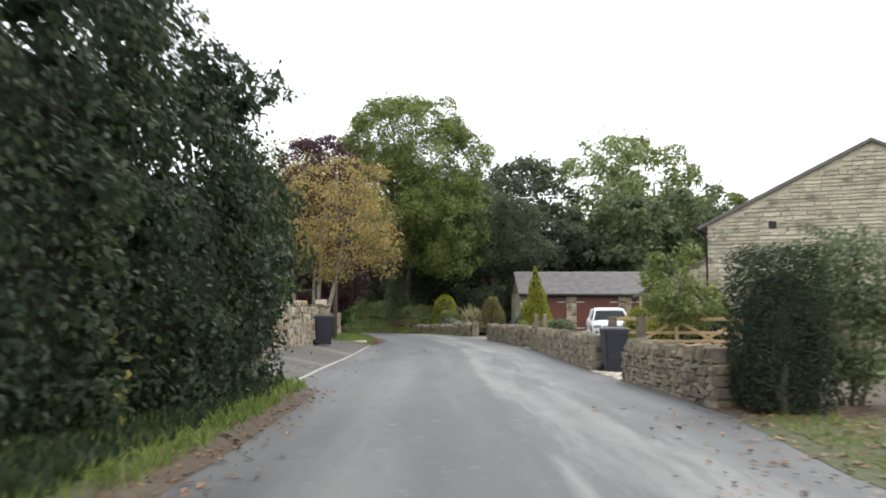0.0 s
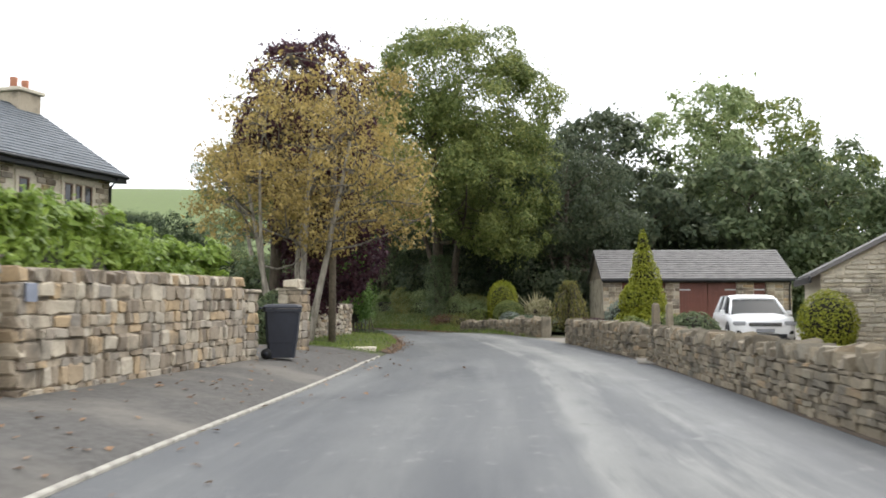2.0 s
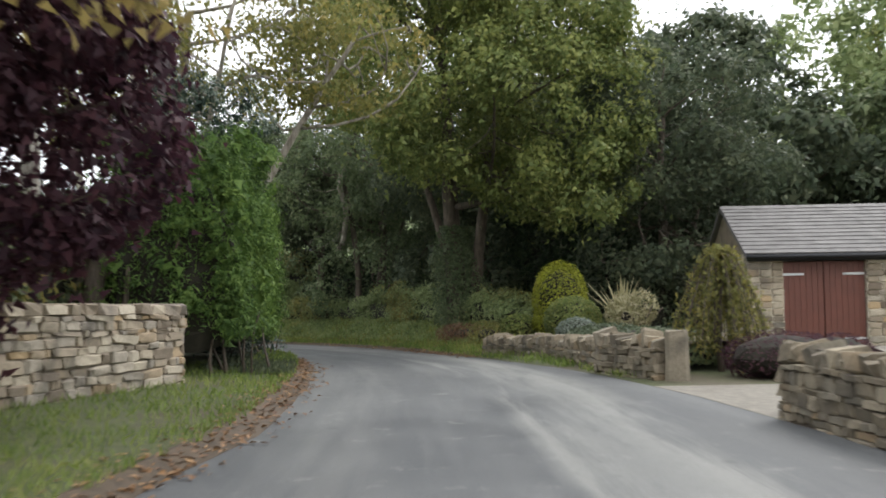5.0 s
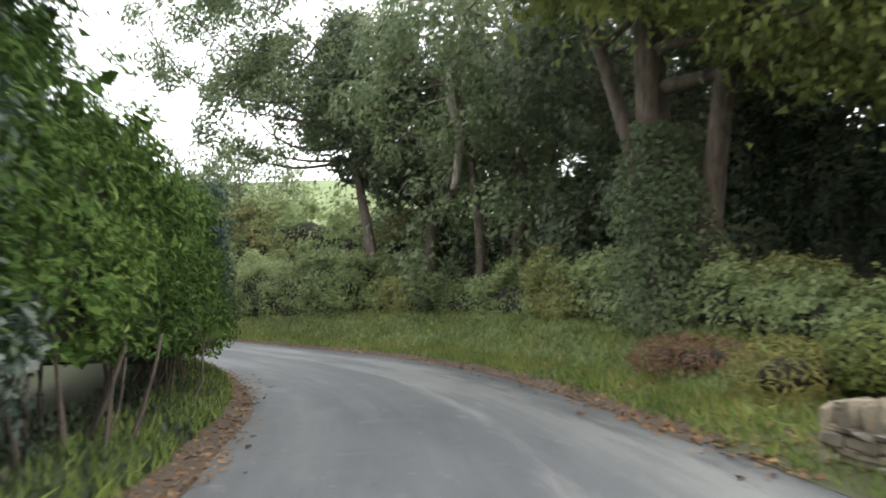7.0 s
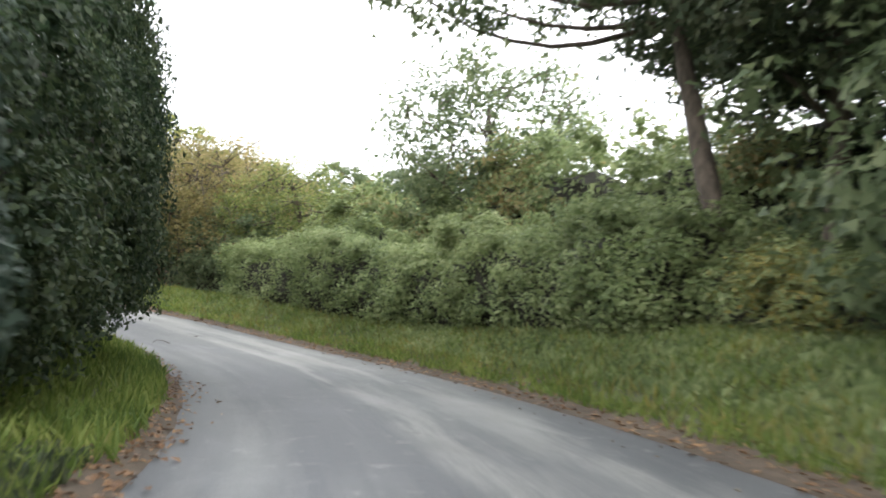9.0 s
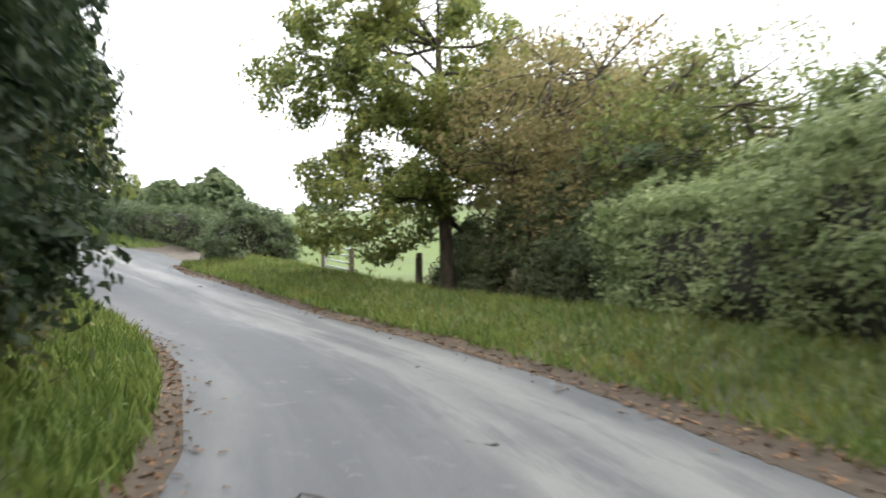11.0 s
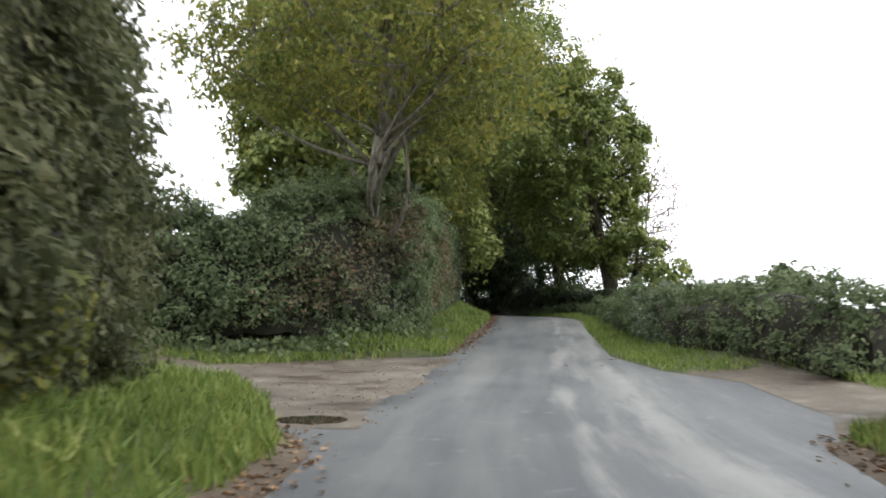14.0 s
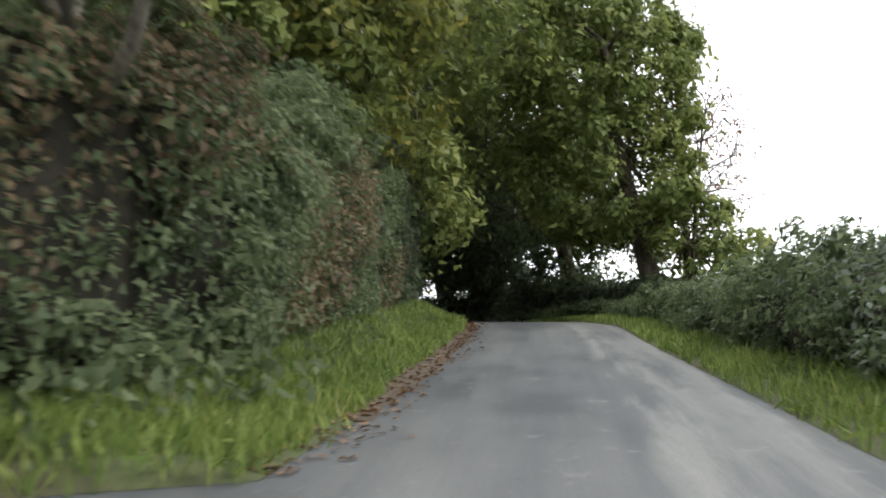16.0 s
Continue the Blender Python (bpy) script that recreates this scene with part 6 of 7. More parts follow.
# ---- garage ----
def garage():
    root = thing("garage", Matrix.Translation((-1.9, 64.3, -0.12)) @ Matrix.Rotation(radians(8), 4, "Z"), "long low stone garage with brown doors and slate roof", "garage")
    W, D, E, R = 9.0, 5.4, 2.62, 4.1
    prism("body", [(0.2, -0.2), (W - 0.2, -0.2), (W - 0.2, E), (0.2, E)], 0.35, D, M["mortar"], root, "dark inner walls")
    box("gable_wall", (0.0, 0.0, -0.2), (0.2, D, E), M["stone"], root, 0.01)
    bm = bmesh.new()
    loft(bm, [[(x, 0.05, E), (x, D / 2, R - 0.12), (x, D - 0.05, E)] for x in (0.02, W - 0.02)])
    part("gable", bm, M["stone"], root)
    doors = ((0.9, 3.0), (3.65, 6.4), (7.2, 7.8))
    posts, x = [], 0.0
    for a, b in doors:
        posts.append((x, a))
        x = b
    posts.append((x, W))
    for k, (a, b) in enumerate(posts):
        bx = box("pillar", (a, 0.02, -0.2), (b, 0.35, E - 0.22), M["mortar_pale"], root, 0.005)
        rng = random.Random(70 + k)
        z = -0.05
        while z < E - 0.25:
            h = min(rng.uniform(0.14, 0.2), E - 0.22 - z)
            cut = a + (b - a) * rng.uniform(0.3, 0.7) if b - a < 0.9 else None
            xs = [a, cut, b] if cut else list(np.linspace(a, b, 4))
            for u, v in zip(xs, xs[1:]):
                lay(bx, "stone", Matrix.Identity(4), ((u + v) / 2, 0.02, z + h / 2), (v - u - 0.015, 0.1, h - 0.015), "stone", rng)
            z += h
    box("lintel", (0, -0.02, E - 0.22), (W, 0.35, E - 0.02), M["black"], root, 0.005, "dark timber beam")
    for a, b in doors:
        n = max(1, round((b - a) / 1.4))
        for k in range(n):
            u, v = a + (b - a) * k / n + 0.01, a + (b - a) * (k + 1) / n - 0.01
            d = box("door", (u, 0.14, -0.08), (v, 0.2, E - 0.24), M["door_brown"], root, 0.004, "brown boarded garage door")
            m = max(3, int((v - u) / 0.14))
            for j in range(m):
                box("board", (u + (v - u) * j / m + 0.004, 0.125, -0.06), (u + (v - u) * (j + 1) / m - 0.004, 0.145, E - 0.26), M["door_brown"], d, 0.003)
            for z in (0.35, E - 0.6):
                hx = (u, u + 0.55) if k == 0 else (v - 0.55, v)
                box("strap_hinge", (hx[0], 0.105, z), (hx[1], 0.124, z + 0.06), M["steel"], d, 0.003)
    bm = bmesh.new()
    loft(bm, [[(x, -0.3, E - 0.05), (x, D / 2, R), (x, D + 0.3, E - 0.05), (x, D + 0.3, E - 0.15), (x, D / 2, R - 0.12), (x, -0.3, E - 0.15)] for x in (-0.12, W + 0.12)])
    bmesh.ops.recalc_face_normals(bm, faces=bm.faces)
    part("roof", bm, M["slate_grey"], root, "grey slate roof with paler patches")
    roof_slates("slating", W + 0.24, R - E + 0.05, D / 2 + 0.3, E - 0.03, M["slate_grey"], root, Matrix.Translation((-0.12, -0.3, 0)), (0.36, 0.26), 7)
    join_arrays("gutter", [tube_arrays([(-0.1, -0.34, E - 0.12), (W + 0.1, -0.34, E - 0.12)], [0.06, 0.06], 8)], M["black"], root)
    join_arrays("downpipe", [tube_arrays([(W - 0.12, -0.3, E - 0.15), (W - 0.12, -0.08, E - 0.4), (W - 0.12, -0.08, 0)], [0.04] * 3, 8)], M["black"], root)
    return root


garage()


# ---- wheeled bins and car ----
def wheeled_bin(place, turn, seed):
    root = thing("wheeled_bin", Matrix.Translation(place) @ Matrix.Rotation(radians(turn), 4, "Z"), "charcoal plastic wheeled bin with closed lid", "wheeled bin", "wheeled bins")

    def ring(z, w, d, shift=0.0, c=0.05):
        return [(-w / 2, -d / 2 + c + shift, z), (-w / 2 + c, -d / 2 + shift, z), (w / 2 - c, -d / 2 + shift, z), (w / 2, -d / 2 + c + shift, z), (w / 2, d / 2 - c + shift, z), (w / 2 - c, d / 2 + shift, z), (-w / 2 + c, d / 2 + shift, z), (-w / 2, d / 2 - c + shift, z)]
    bm = bmesh.new()
    loft(bm, [ring(0.02, 0.44, 0.5), ring(0.3, 0.47, 0.55, -0.01), ring(0.31, 0.485, 0.57, -0.01), ring(0.9, 0.55, 0.66, -0.02), ring(0.905, 0.59, 0.71, -0.02), ring(0.96, 0.59, 0.71, -0.02)])
    part("body", bm, M["bin"], root)
    bm = bmesh.new()
    loft(bm, [ring(0.965, 0.6, 0.73, -0.02), ring(1.0, 0.6, 0.73, -0.02), ring(1.03, 0.54, 0.66, -0.02), ring(1.05, 0.4, 0.5, 0.0), ring(1.055, 0.2, 0.2, 0.0)])
    part("lid", bm, M["bin"], root)
    join_arrays("handle", [tube_arrays([(-0.24, 0.4, 0.97), (0.24, 0.4, 0.97)], [0.017, 0.017], 8)], M["bin"], root)
    for x in (-0.26, 0.26):
        w = join_arrays("wheel", [tube_arrays([(x - 0.03, 0.27, 0.1), (x + 0.03, 0.27, 0.1)], [0.1, 0.1], 16)], M["rubber"], root)
        join_arrays("hub", [tube_arrays([(x - 0.034, 0.27, 0.1), (x + 0.034, 0.27, 0.1)], [0.045, 0.045], 10)], M["bin"], w)
    return root


wheeled_bin(at(23.3, 4.1), 8, 1)
wheeled_bin(Vector((-7.9, 34.38, 0.1)), 104, 2)


def car(place, turn):
    """A parked white estate; its nose points to -y."""
    root = thing("parked_car", Matrix.Translation(place) @ Matrix.Rotation(radians(turn), 4, "Z"), "white four-wheel-drive car parked on a drive", "car")
    # stations along y: half width low, sill z, shoulder half width, shoulder z
    st = [(-2.28, 0.62, 0.34, 0.7, 0.74), (-2.2, 0.84, 0.28, 0.86, 0.86), (-1.9, 0.93, 0.26, 0.93, 0.94), (-1.0, 0.95, 0.27, 0.95, 1.02), (0.0, 0.95, 0.28, 0.95, 1.05), (1.2, 0.95, 0.28, 0.95, 1.08), (2.0, 0.93, 0.3, 0.93, 1.08), (2.24, 0.86, 0.36, 0.88, 1.02)]
    bm = bmesh.new()
    rings = []
    for y, wl_, zl, ws, zs in st:
        rings.append([(-wl_ * 0.92, y, zl), (-wl_, y, zl + 0.12), (-ws, y, zs - 0.2), (-ws * 0.95, y, zs), (-ws * 0.5, y, zs + 0.05), (ws * 0.5, y, zs + 0.05), (ws * 0.95, y, zs), (ws, y, zs - 0.2), (wl_, y, zl + 0.12), (wl_ * 0.92, y, zl)])
    loft(bm, rings)
    bmesh.ops.recalc_face_normals(bm, faces=bm.faces)
    for f in bm.faces:
        f.smooth = True
    part("body", bm, M["paint_white"], root)
    bm = bmesh.new()
    cab = [(-1.15, 0.82, 1.03, 0.82, 1.05), (-0.35, 0.84, 1.04, 0.66, 1.5), (0.1, 0.84, 1.05, 0.68, 1.58), (1.3, 0.84, 1.06, 0.68, 1.58), (1.9, 0.82, 1.06, 0.64, 1.5), (2.15, 0.8, 1.05, 0.78, 1.08)]
    loft(bm, [[(-a, y, za - 0.03), (-b, y, zb), (b, y, zb), (a, y, za - 0.03)] for y, a, za, b, zb in cab])
    bmesh.ops.recalc_face_normals(bm, faces=bm.faces)
    part("cabin_glass", bm, M["glass_car"], root, "dark tinted glass")
    bm = bmesh.new()
    loft(bm, [[(-w, y, z), (-w * 0.6, y, z + 0.04), (w * 0.6, y, z + 0.04), (w, y, z), (w * 0.9, y, z - 0.04), (-w * 0.9, y, z - 0.04)] for y, w, z in ((-0.38, 0.67, 1.5), (0.1, 0.71, 1.6), (1.3, 0.71, 1.6), (1.95, 0.68, 1.53))])
    bmesh.ops.recalc_face_normals(bm, faces=bm.faces)
    part("roof_panel", bm, M["paint_white"], root)
    for sx in (-1, 1):
        for (y0, z0), (y1, z1), wa, wb in (((-1.16, 1.03), (-0.36, 1.5), 0.83, 0.67), ((0.5, 1.05), (0.45, 1.58), 0.85, 0.69), ((1.45, 1.06), (1.5, 1.57), 0.85, 0.68), ((2.16, 1.05), (1.92, 1.5), 0.81, 0.65)):
            join_arrays("pillar", [tube_arrays([(sx * wa, y0, z0), (sx * wb, y1, z1)], [0.045, 0.04], 6)], M["paint_white"], root)
        mir = box("mirror", (sx * 0.93 - 0.02, -0.78, 1.0), (sx * 1.06 + 0.02, -0.66, 1.14), M["paint_white"], root, 0.02)
        box("headlight", (sx * 0.72 - 0.17, -2.3, 0.71), (sx * 0.72 + 0.17, -2.1, 0.83), M["lamp"], root, 0.02, "clear headlight")
        box("fog_lamp", (sx * 0.72 - 0.09, -2.27, 0.46), (sx * 0.72 + 0.09, -2.16, 0.56), M["black"], root, 0.015)
        for y in (-1.38, 1.38):
            w = join_arrays("wheel", [tube_arrays([(sx * 0.74, y, 0.36), (sx * 0.965, y, 0.36)], [0.365, 0.365], 20)], M["rubber"], root, "black tyre")
            join_arrays("rim", [tube_arrays([(sx * 0.955, y, 0.36), (sx * 0.985, y, 0.36)], [0.24, 0.2], 14)], M["chrome"], w)
            join_arrays("wheel_arch", [tube_arrays([(sx * 0.75, y, 0.4), (sx * 0.953, y, 0.4)], [0.43, 0.43], 20)], M["black"], w)
    g = box("grille", (-0.46, -2.33, 0.69), (0.46, -2.2, 0.79), M["black"], root, 0.015)
    for z in (0.715, 0.75):
        box("bar", (-0.47, -2.336, z), (0.47, -2.325, z + 0.012), M["chrome"], g, 0.002)
    box("lower_grille", (-0.62, -2.31, 0.34), (0.62, -2.2, 0.46), M["black"], root, 0.015)
    box("number_plate", (-0.26, -2.35, 0.5), (0.26, -2.3, 0.61), M["lamp"], root, 0.004, "blank pale plate")
    box("bumper_skirt", (-0.7, -2.3, 0.25), (0.7, -2.15, 0.33), M["black"], root, 0.02)
    return root


car(Vector((2.8, 48.4, -0.16)), 2)


# ---- kerb, cover, line ----
def kerb():
    root = thing("kerb", Matrix.Translation(at(18, el(18))), "flush pale kerb stones along the footway", "kerb", kind="structure")
    base = root.matrix_world.inverted()
    rng = random.Random(5)
    s = 19.2
    me = box("kerb_stone", (-0.045, -0.5, -0.12), (0.045, 0.5, 0.018), M["line"], None, 0.012)
    data = me.data
    bpy.data.objects.remove(me)
    while s < 40.2:
        L = rng.uniform(0.8, 1.0)
        ob = new("kerb_stone", data)
        ob.parent = root
        ob.matrix_basis = base @ Matrix.Translation(at(s + L / 2, float(el(s + L / 2)) - 0.03, 0.0)) @ Matrix.Rotation(radians(heading(s)), 4, "Z") @ Matrix.Diagonal((1, L - 0.012, 1, 1))
        s += L


kerb()
cover = box("inspection_cover", (-0.55, -0.35, -0.1), (0.55, 0.35, 0.05), M["mortar_pale"], None, 0.02)
cover.matrix_world = Matrix.Translation(at(42.2, -3.2)) @ Matrix.Rotation(radians(heading(42)), 4, "Z")
tagged(cover, "pale concrete inspection cover in the grass", "inspection cover")


# ---- raised garden bed ----
def raised_bed():
    bm = bmesh.new()
    rows = []
    for s in np.arange(54.3, 64.9, 0.6):
        k = float(smooth(s, 53.3, 54.4) * (1 - smooth(s, 62.6, 64.2)))
        e = float(np.interp(s, [53.0, 54.2, 58.4, 62.6], [3.9, 3.66, 3.5, 3.2]))
        rows.append([tuple(at(s, o, k * z - 0.12 - float(rise(s, o)))) for o, z in ((e + 0.08, 0.44), (e + 0.6, 0.58), (6.5, 0.7), (8.0, 0.5), (9.5, 0.0))])
    loft(bm, rows, close=False, caps=False)
    tagged(part("bed_soil", bm, M["soil"]), "raised garden bed of dark earth", "garden bed", kind="structure")


raised_bed()


def shrub(name, label, place, blobs, leaf, n, size, seed, slim=0.55, up=0.2, stems=6, category="shrub", core=0.86):
    """A dense shrub: leaves over ellipsoids, with stems and a near-black inner mass whose colour stands in for shade.
    """
    rng = np.random.default_rng(seed)
    root = thing(name, Matrix.Translation(place), label, category)
    b = np.array(blobs, float)
    area = b[:, 3] * b[:, 4] + b[:, 3] * b[:, 5] + b[:, 4] * b[:, 5]
    k = rng.choice(len(b), n, p=area / area.sum())
    way = rng.normal(size=(n, 3))
    way /= np.linalg.norm(way, axis=1)[:, None]
    p = b[k, :3] + way * b[k, 3:] * (1 - np.abs(rng.normal(size=(n, 1))) * 0.1 + rng.uniform(0, 0.08, (n, 1)))
    keep = p[:, 2] > 0.02
    leaves("foliage", p[keep], size, M[leaf], root, rng, lean=way[keep], slim=slim, up=up, face=up < 1)
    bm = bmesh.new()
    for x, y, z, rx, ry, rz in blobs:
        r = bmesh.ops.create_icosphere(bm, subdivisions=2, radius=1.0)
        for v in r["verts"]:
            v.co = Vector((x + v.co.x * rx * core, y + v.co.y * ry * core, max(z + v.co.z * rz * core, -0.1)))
    part("twig_mass", bm, M["core_shade"], root)
    pieces = [limb(rng, (rng.normal() * 0.1, rng.normal() * 0.1, -0.2), (b[i % len(b), 0] + rng.normal() * 0.2, b[i % len(b), 1] + rng.normal() * 0.2, b[i % len(b), 2]), 0.035, 0.012, 0.1, 5)[0] for i in range(stems)]
    join_arrays("stem", pieces, M["bark"], root)
    return root


yew = hedge("yew_block", "clipped dark square yew block on bare stems", [at(12.95, 4.42), at(13.4, 4.42), at(13.95, 4.42)], 1.12, [2.15, 2.18, 2.15], "leaf_ivy", 1300, 0.06, 101, 0.1, slim=0.4, base=0.03, category="topiary", bough=0, tri=False)
yew_rng = np.random.default_rng(60)
for k in range(4):
    foot = np.array(at(12.9 + 0.35 * k, 4.3 + 0.2 * (k % 2)) - yew.matrix_world.translation)
    join_arrays("stem", [limb(yew_rng, foot - [0, 0, 0.2], foot + [0.05, 0.1, 0.7], 0.06, 0.05, 0.1, 7)[0]], M["bark"], yew, "bare dark stem")
tree("berry_shrub", "tall loose green shrub with long shoots", at(14.3, 5.75), [(0, 0, 1.0, 0.75, 0.75, 0.9), (0.3, 0.2, 1.8, 0.7, 0.7, 0.8), (-0.2, 0.2, 2.2, 0.4, 0.4, 0.6)], [(0, 0, 0, 0, 2.2, 0.03), (0.1, 0, 0.4, 0.1, 2.0, 0.025), (-0.1, 0, -0.3, 0.1, 2.0, 0.025)], "leaf_hedge", "bark", 170, 30, 0.16, 0.085, 102, 16, 40, category="shrub", airy=True)
shrub("golden_cypress", "golden conical conifer by the wall", at(44.4, 5.05), [(0, 0, 0.55, 0.86, 0.86, 0.75), (0.22, 0.1, 0.95, 0.55, 0.55, 0.6), (-0.2, -0.12, 1.3, 0.5, 0.5, 0.6), (0, 0, 1.3, 0.62, 0.62, 0.8), (0.05, 0, 1.9, 0.45, 0.45, 0.7), (0, 0, 2.4, 0.3, 0.3, 0.65), (0, 0, 2.95, 0.14, 0.14, 0.48)], "leaf_lime", 17000, 0.085, 103, 0.5, 0.6, category="conifer", core=0.72)
shrub("dome_yew", "clipped lime green dome", at(64.0, 5.6, 0.2), [(0, 0, 1.1, 0.75, 0.75, 1.05), (0, 0, 0.5, 0.75, 0.75, 0.6)], "leaf_lime", 12000, 0.07, 104, 0.5, core=0.8)
shrub("variegated_ball", "clipped variegated ball shrub", at(62.2, 5.2, 0.2), [(0, 0, 0.55, 0.72, 0.72, 0.62)], "leaf_green", 8000, 0.075, 105, core=0.8)
shrub("silver_shrub", "low mound of silver grey leaves", at(60.6, 4.7, 0.25), [(0, 0, 0.22, 0.5, 0.55, 0.36)], "leaf_silver", 3200, 0.06, 106)
shrub("cream_shrub", "loose shrub with cream edged pointed leaves", at(60.4, 5.9, 0.35), [(0, 0, 0.5, 0.55, 0.5, 0.5), (0.35, 0, 0.7, 0.35, 0.35, 0.4)], "leaf_cream", 1300, 0.17, 107, 0.22, 0.9, core=0.3)
shrub("skimmia", "small dark evergreen with yellow tips", at(64.6, 4.6, 0.2), [(0, 0, 0.3, 0.5, 0.5, 0.4)], "leaf_green", 2000, 0.09, 108)
shrub("ground_cover", "low dark evergreen ground cover in a bed", at(57.6, 5.0, 0.2), [(0, 0, 0.12, 1.5, 1.6, 0.3), (-0.6, 1.0, 0.15, 1.0, 1.2, 0.34)], "leaf_dark", 5200, 0.1, 125, core=0.8)
shrub("ground_cover", "low green ground cover behind a wall", at(55.2, 4.7, 0.1), [(0, 0, 0.12, 1.1, 1.2, 0.3)], "leaf_hedge", 3200, 0.1, 126, core=0.8)
shrub("bracken_clump", "dry brown bracken and ferns at the end of a wall", at(65.2, 3.9), [(0, 0, 0.3, 0.6, 0.55, 0.42), (0.3, 0.4, 0.25, 0.6, 0.6, 0.36)], "leaf_olive", 2600, 0.11, 124, 0.2, 0.9, core=0.5)
shrub("bracken_clump", "rusty dead bracken on a grass bank", at(67.4, 4.0), [(0, 0, 0.2, 0.7, 0.6, 0.34), (-0.5, 0.7, 0.2, 0.6, 0.6, 0.3)], "leaf_brown", 2200, 0.11, 127, 0.2, 0.9, core=0.45)
shrub("heather_mound", "dark purple brown heather mound", at(52.6, 5.6), [(0, 0, 0.3, 0.9, 0.9, 0.42), (0.8, 0.5, 0.3, 0.7, 0.7, 0.36)], "leaf_copper", 3600, 0.07, 109, 0.3, 0.6)
shrub("box_ball", "yellowish clipped shrub before an outhouse wall", Vector((3.7, 41.6, -0.12)), [(0, 0, 0.8, 0.7, 0.7, 0.8), (0, 0, 0.35, 0.6, 0.6, 0.4)], "leaf_lime", 5200, 0.08, 110)
shrub("bay_shrub", "dark green rounded shrub behind the wall", at(45.4, 4.9), [(0, 0, 0.7, 0.75, 0.7, 0.75)], "leaf_silver", 3600, 0.08, 111)
shrub("low_shrub", "low yellow green shrub behind the wall", at(41.9, 5.0), [(0, 0, 0.5, 0.6, 0.5, 0.55), (-0.9, 0, 0.45, 0.5, 0.5, 0.5)], "leaf_green", 3600, 0.09, 112)
shrub("round_shrub", "green rounded garden shrub", at(40.4, 5.2), [(0, 0, 0.5, 0.7, 0.6, 0.6)], "leaf_hedge", 3000, 0.09, 113)
shrub("yellow_shrub", "shrub with yellow flowers beyond the gate", at(31.5, 7.3), [(0, 0, 0.7, 0.9, 0.8, 0.7)], "leaf_lime", 3600, 0.1, 114)
shrub("garden_shrub", "green garden shrub at the foot of a gable", at(30.0, 8.2), [(0, 0, 0.8, 1.2, 0.9, 0.9), (1.6, 0, 0.7, 1.0, 0.9, 0.8)], "leaf_hedge", 5000, 0.11, 115)
shrub("pillar_shrub", "bushy green shrub beside a stone pillar", at(40.9, -5.0), [(0, 0, 0.6, 0.7, 0.6, 0.75)], "leaf_hedge", 3200, 0.1, 116)
shrub("photinia", "reddish young shrub above a garden wall", Vector((-9.4, 26.6, 0.2)), [(0, 0, 1.2, 0.7, 0.7, 0.75)], "leaf_copper", 1400, 0.11, 117, core=0.7)
tree("sapling", "small bushy garden tree with green leaves", at(27.6, 6.6), [(0, 0, 2.1, 0.85, 0.85, 1.0), (0.5, 0.2, 1.7, 0.7, 0.7, 0.7)], [(0, 0, 0.1, 0, 2.3, 0.05)], "leaf_green", "bark", 110, 26, 0.18, 0.13, 118, 10, 30)
hedge("laurel_hedge", "bright green cherry laurel hedge above a wall", [Vector((-9.4, 26.3, 0.2)), Vector((-9.6, 30, 0.2)), Vector((-9.8, 34.2, 0.2))], 1.4, [2.0, 2.15, 2.05], "leaf_laurel", 520, 0.13, 119, 0.5, slim=0.42, up=0.5, bough=0.25)
hedge("garden_hedge", "dark clipped hedge at the back of a garden", [wpt(-4.5, 69.5), wpt(-3.4, 72.5), wpt(-6, 76)], 1.4, 2.3, "leaf_dark", 260, 0.13, 120, 0.3)
hedge("rear_shrubs", "mixed green shrubs behind a drive", [wpt(-13.3, 47.5), wpt(-13.6, 50.5), wpt(-15.0, 55)], 1.7, [2.0, 2.4, 2.6], "leaf_hedge", 220, 0.14, 121, 0.6, extra=("leaf_olive", 0.15, "yellowing leaves"))


def weeping_tree():
    rng = np.random.default_rng(122)
    place = at(54.0, 5.2)
    root = thing("weeping_tree", Matrix.Translation(place), "small weeping tree with hanging brown gold leaves", "tree")
    join_arrays("trunk", [limb(rng, (0, 0, -0.2), (0.05, 0, 1.95), 0.06, 0.04, 0.04, 7)[0]], M["bark"], root)
    pieces, pts = [], []
    for k in range(84):
        a, r = rng.uniform(0, 2 * np.pi), rng.uniform(0.2, 0.9)
        u = np.linspace(0, 1, 9)
        low = rng.uniform(0.1, 0.6)
        x, z = r * (1 - (1 - u) ** 1.5), 2.0 + 0.14 * np.sin(np.pi * np.minimum(u * 2.4, 1)) - (2.0 - low) * u ** 1.5
        line = np.stack([x * np.cos(a), x * np.sin(a), z], -1)
        pieces.append(tube_arrays(line, np.linspace(0.014, 0.005, 9), 4))
        q = rng.uniform(0.1, 1, 70)
        pts.append(np.stack([np.interp(q, u, line[:, i]) for i in range(3)], -1) + rng.normal(size=(70, 3)) * 0.05)
    tagged(join_arrays("branching", pieces, M["bark"], root), kind="stuff")
    leaves("foliage", np.concatenate(pts), 0.09, M["leaf_olive"], root, rng, up=-1.2, slim=0.4)


weeping_tree()


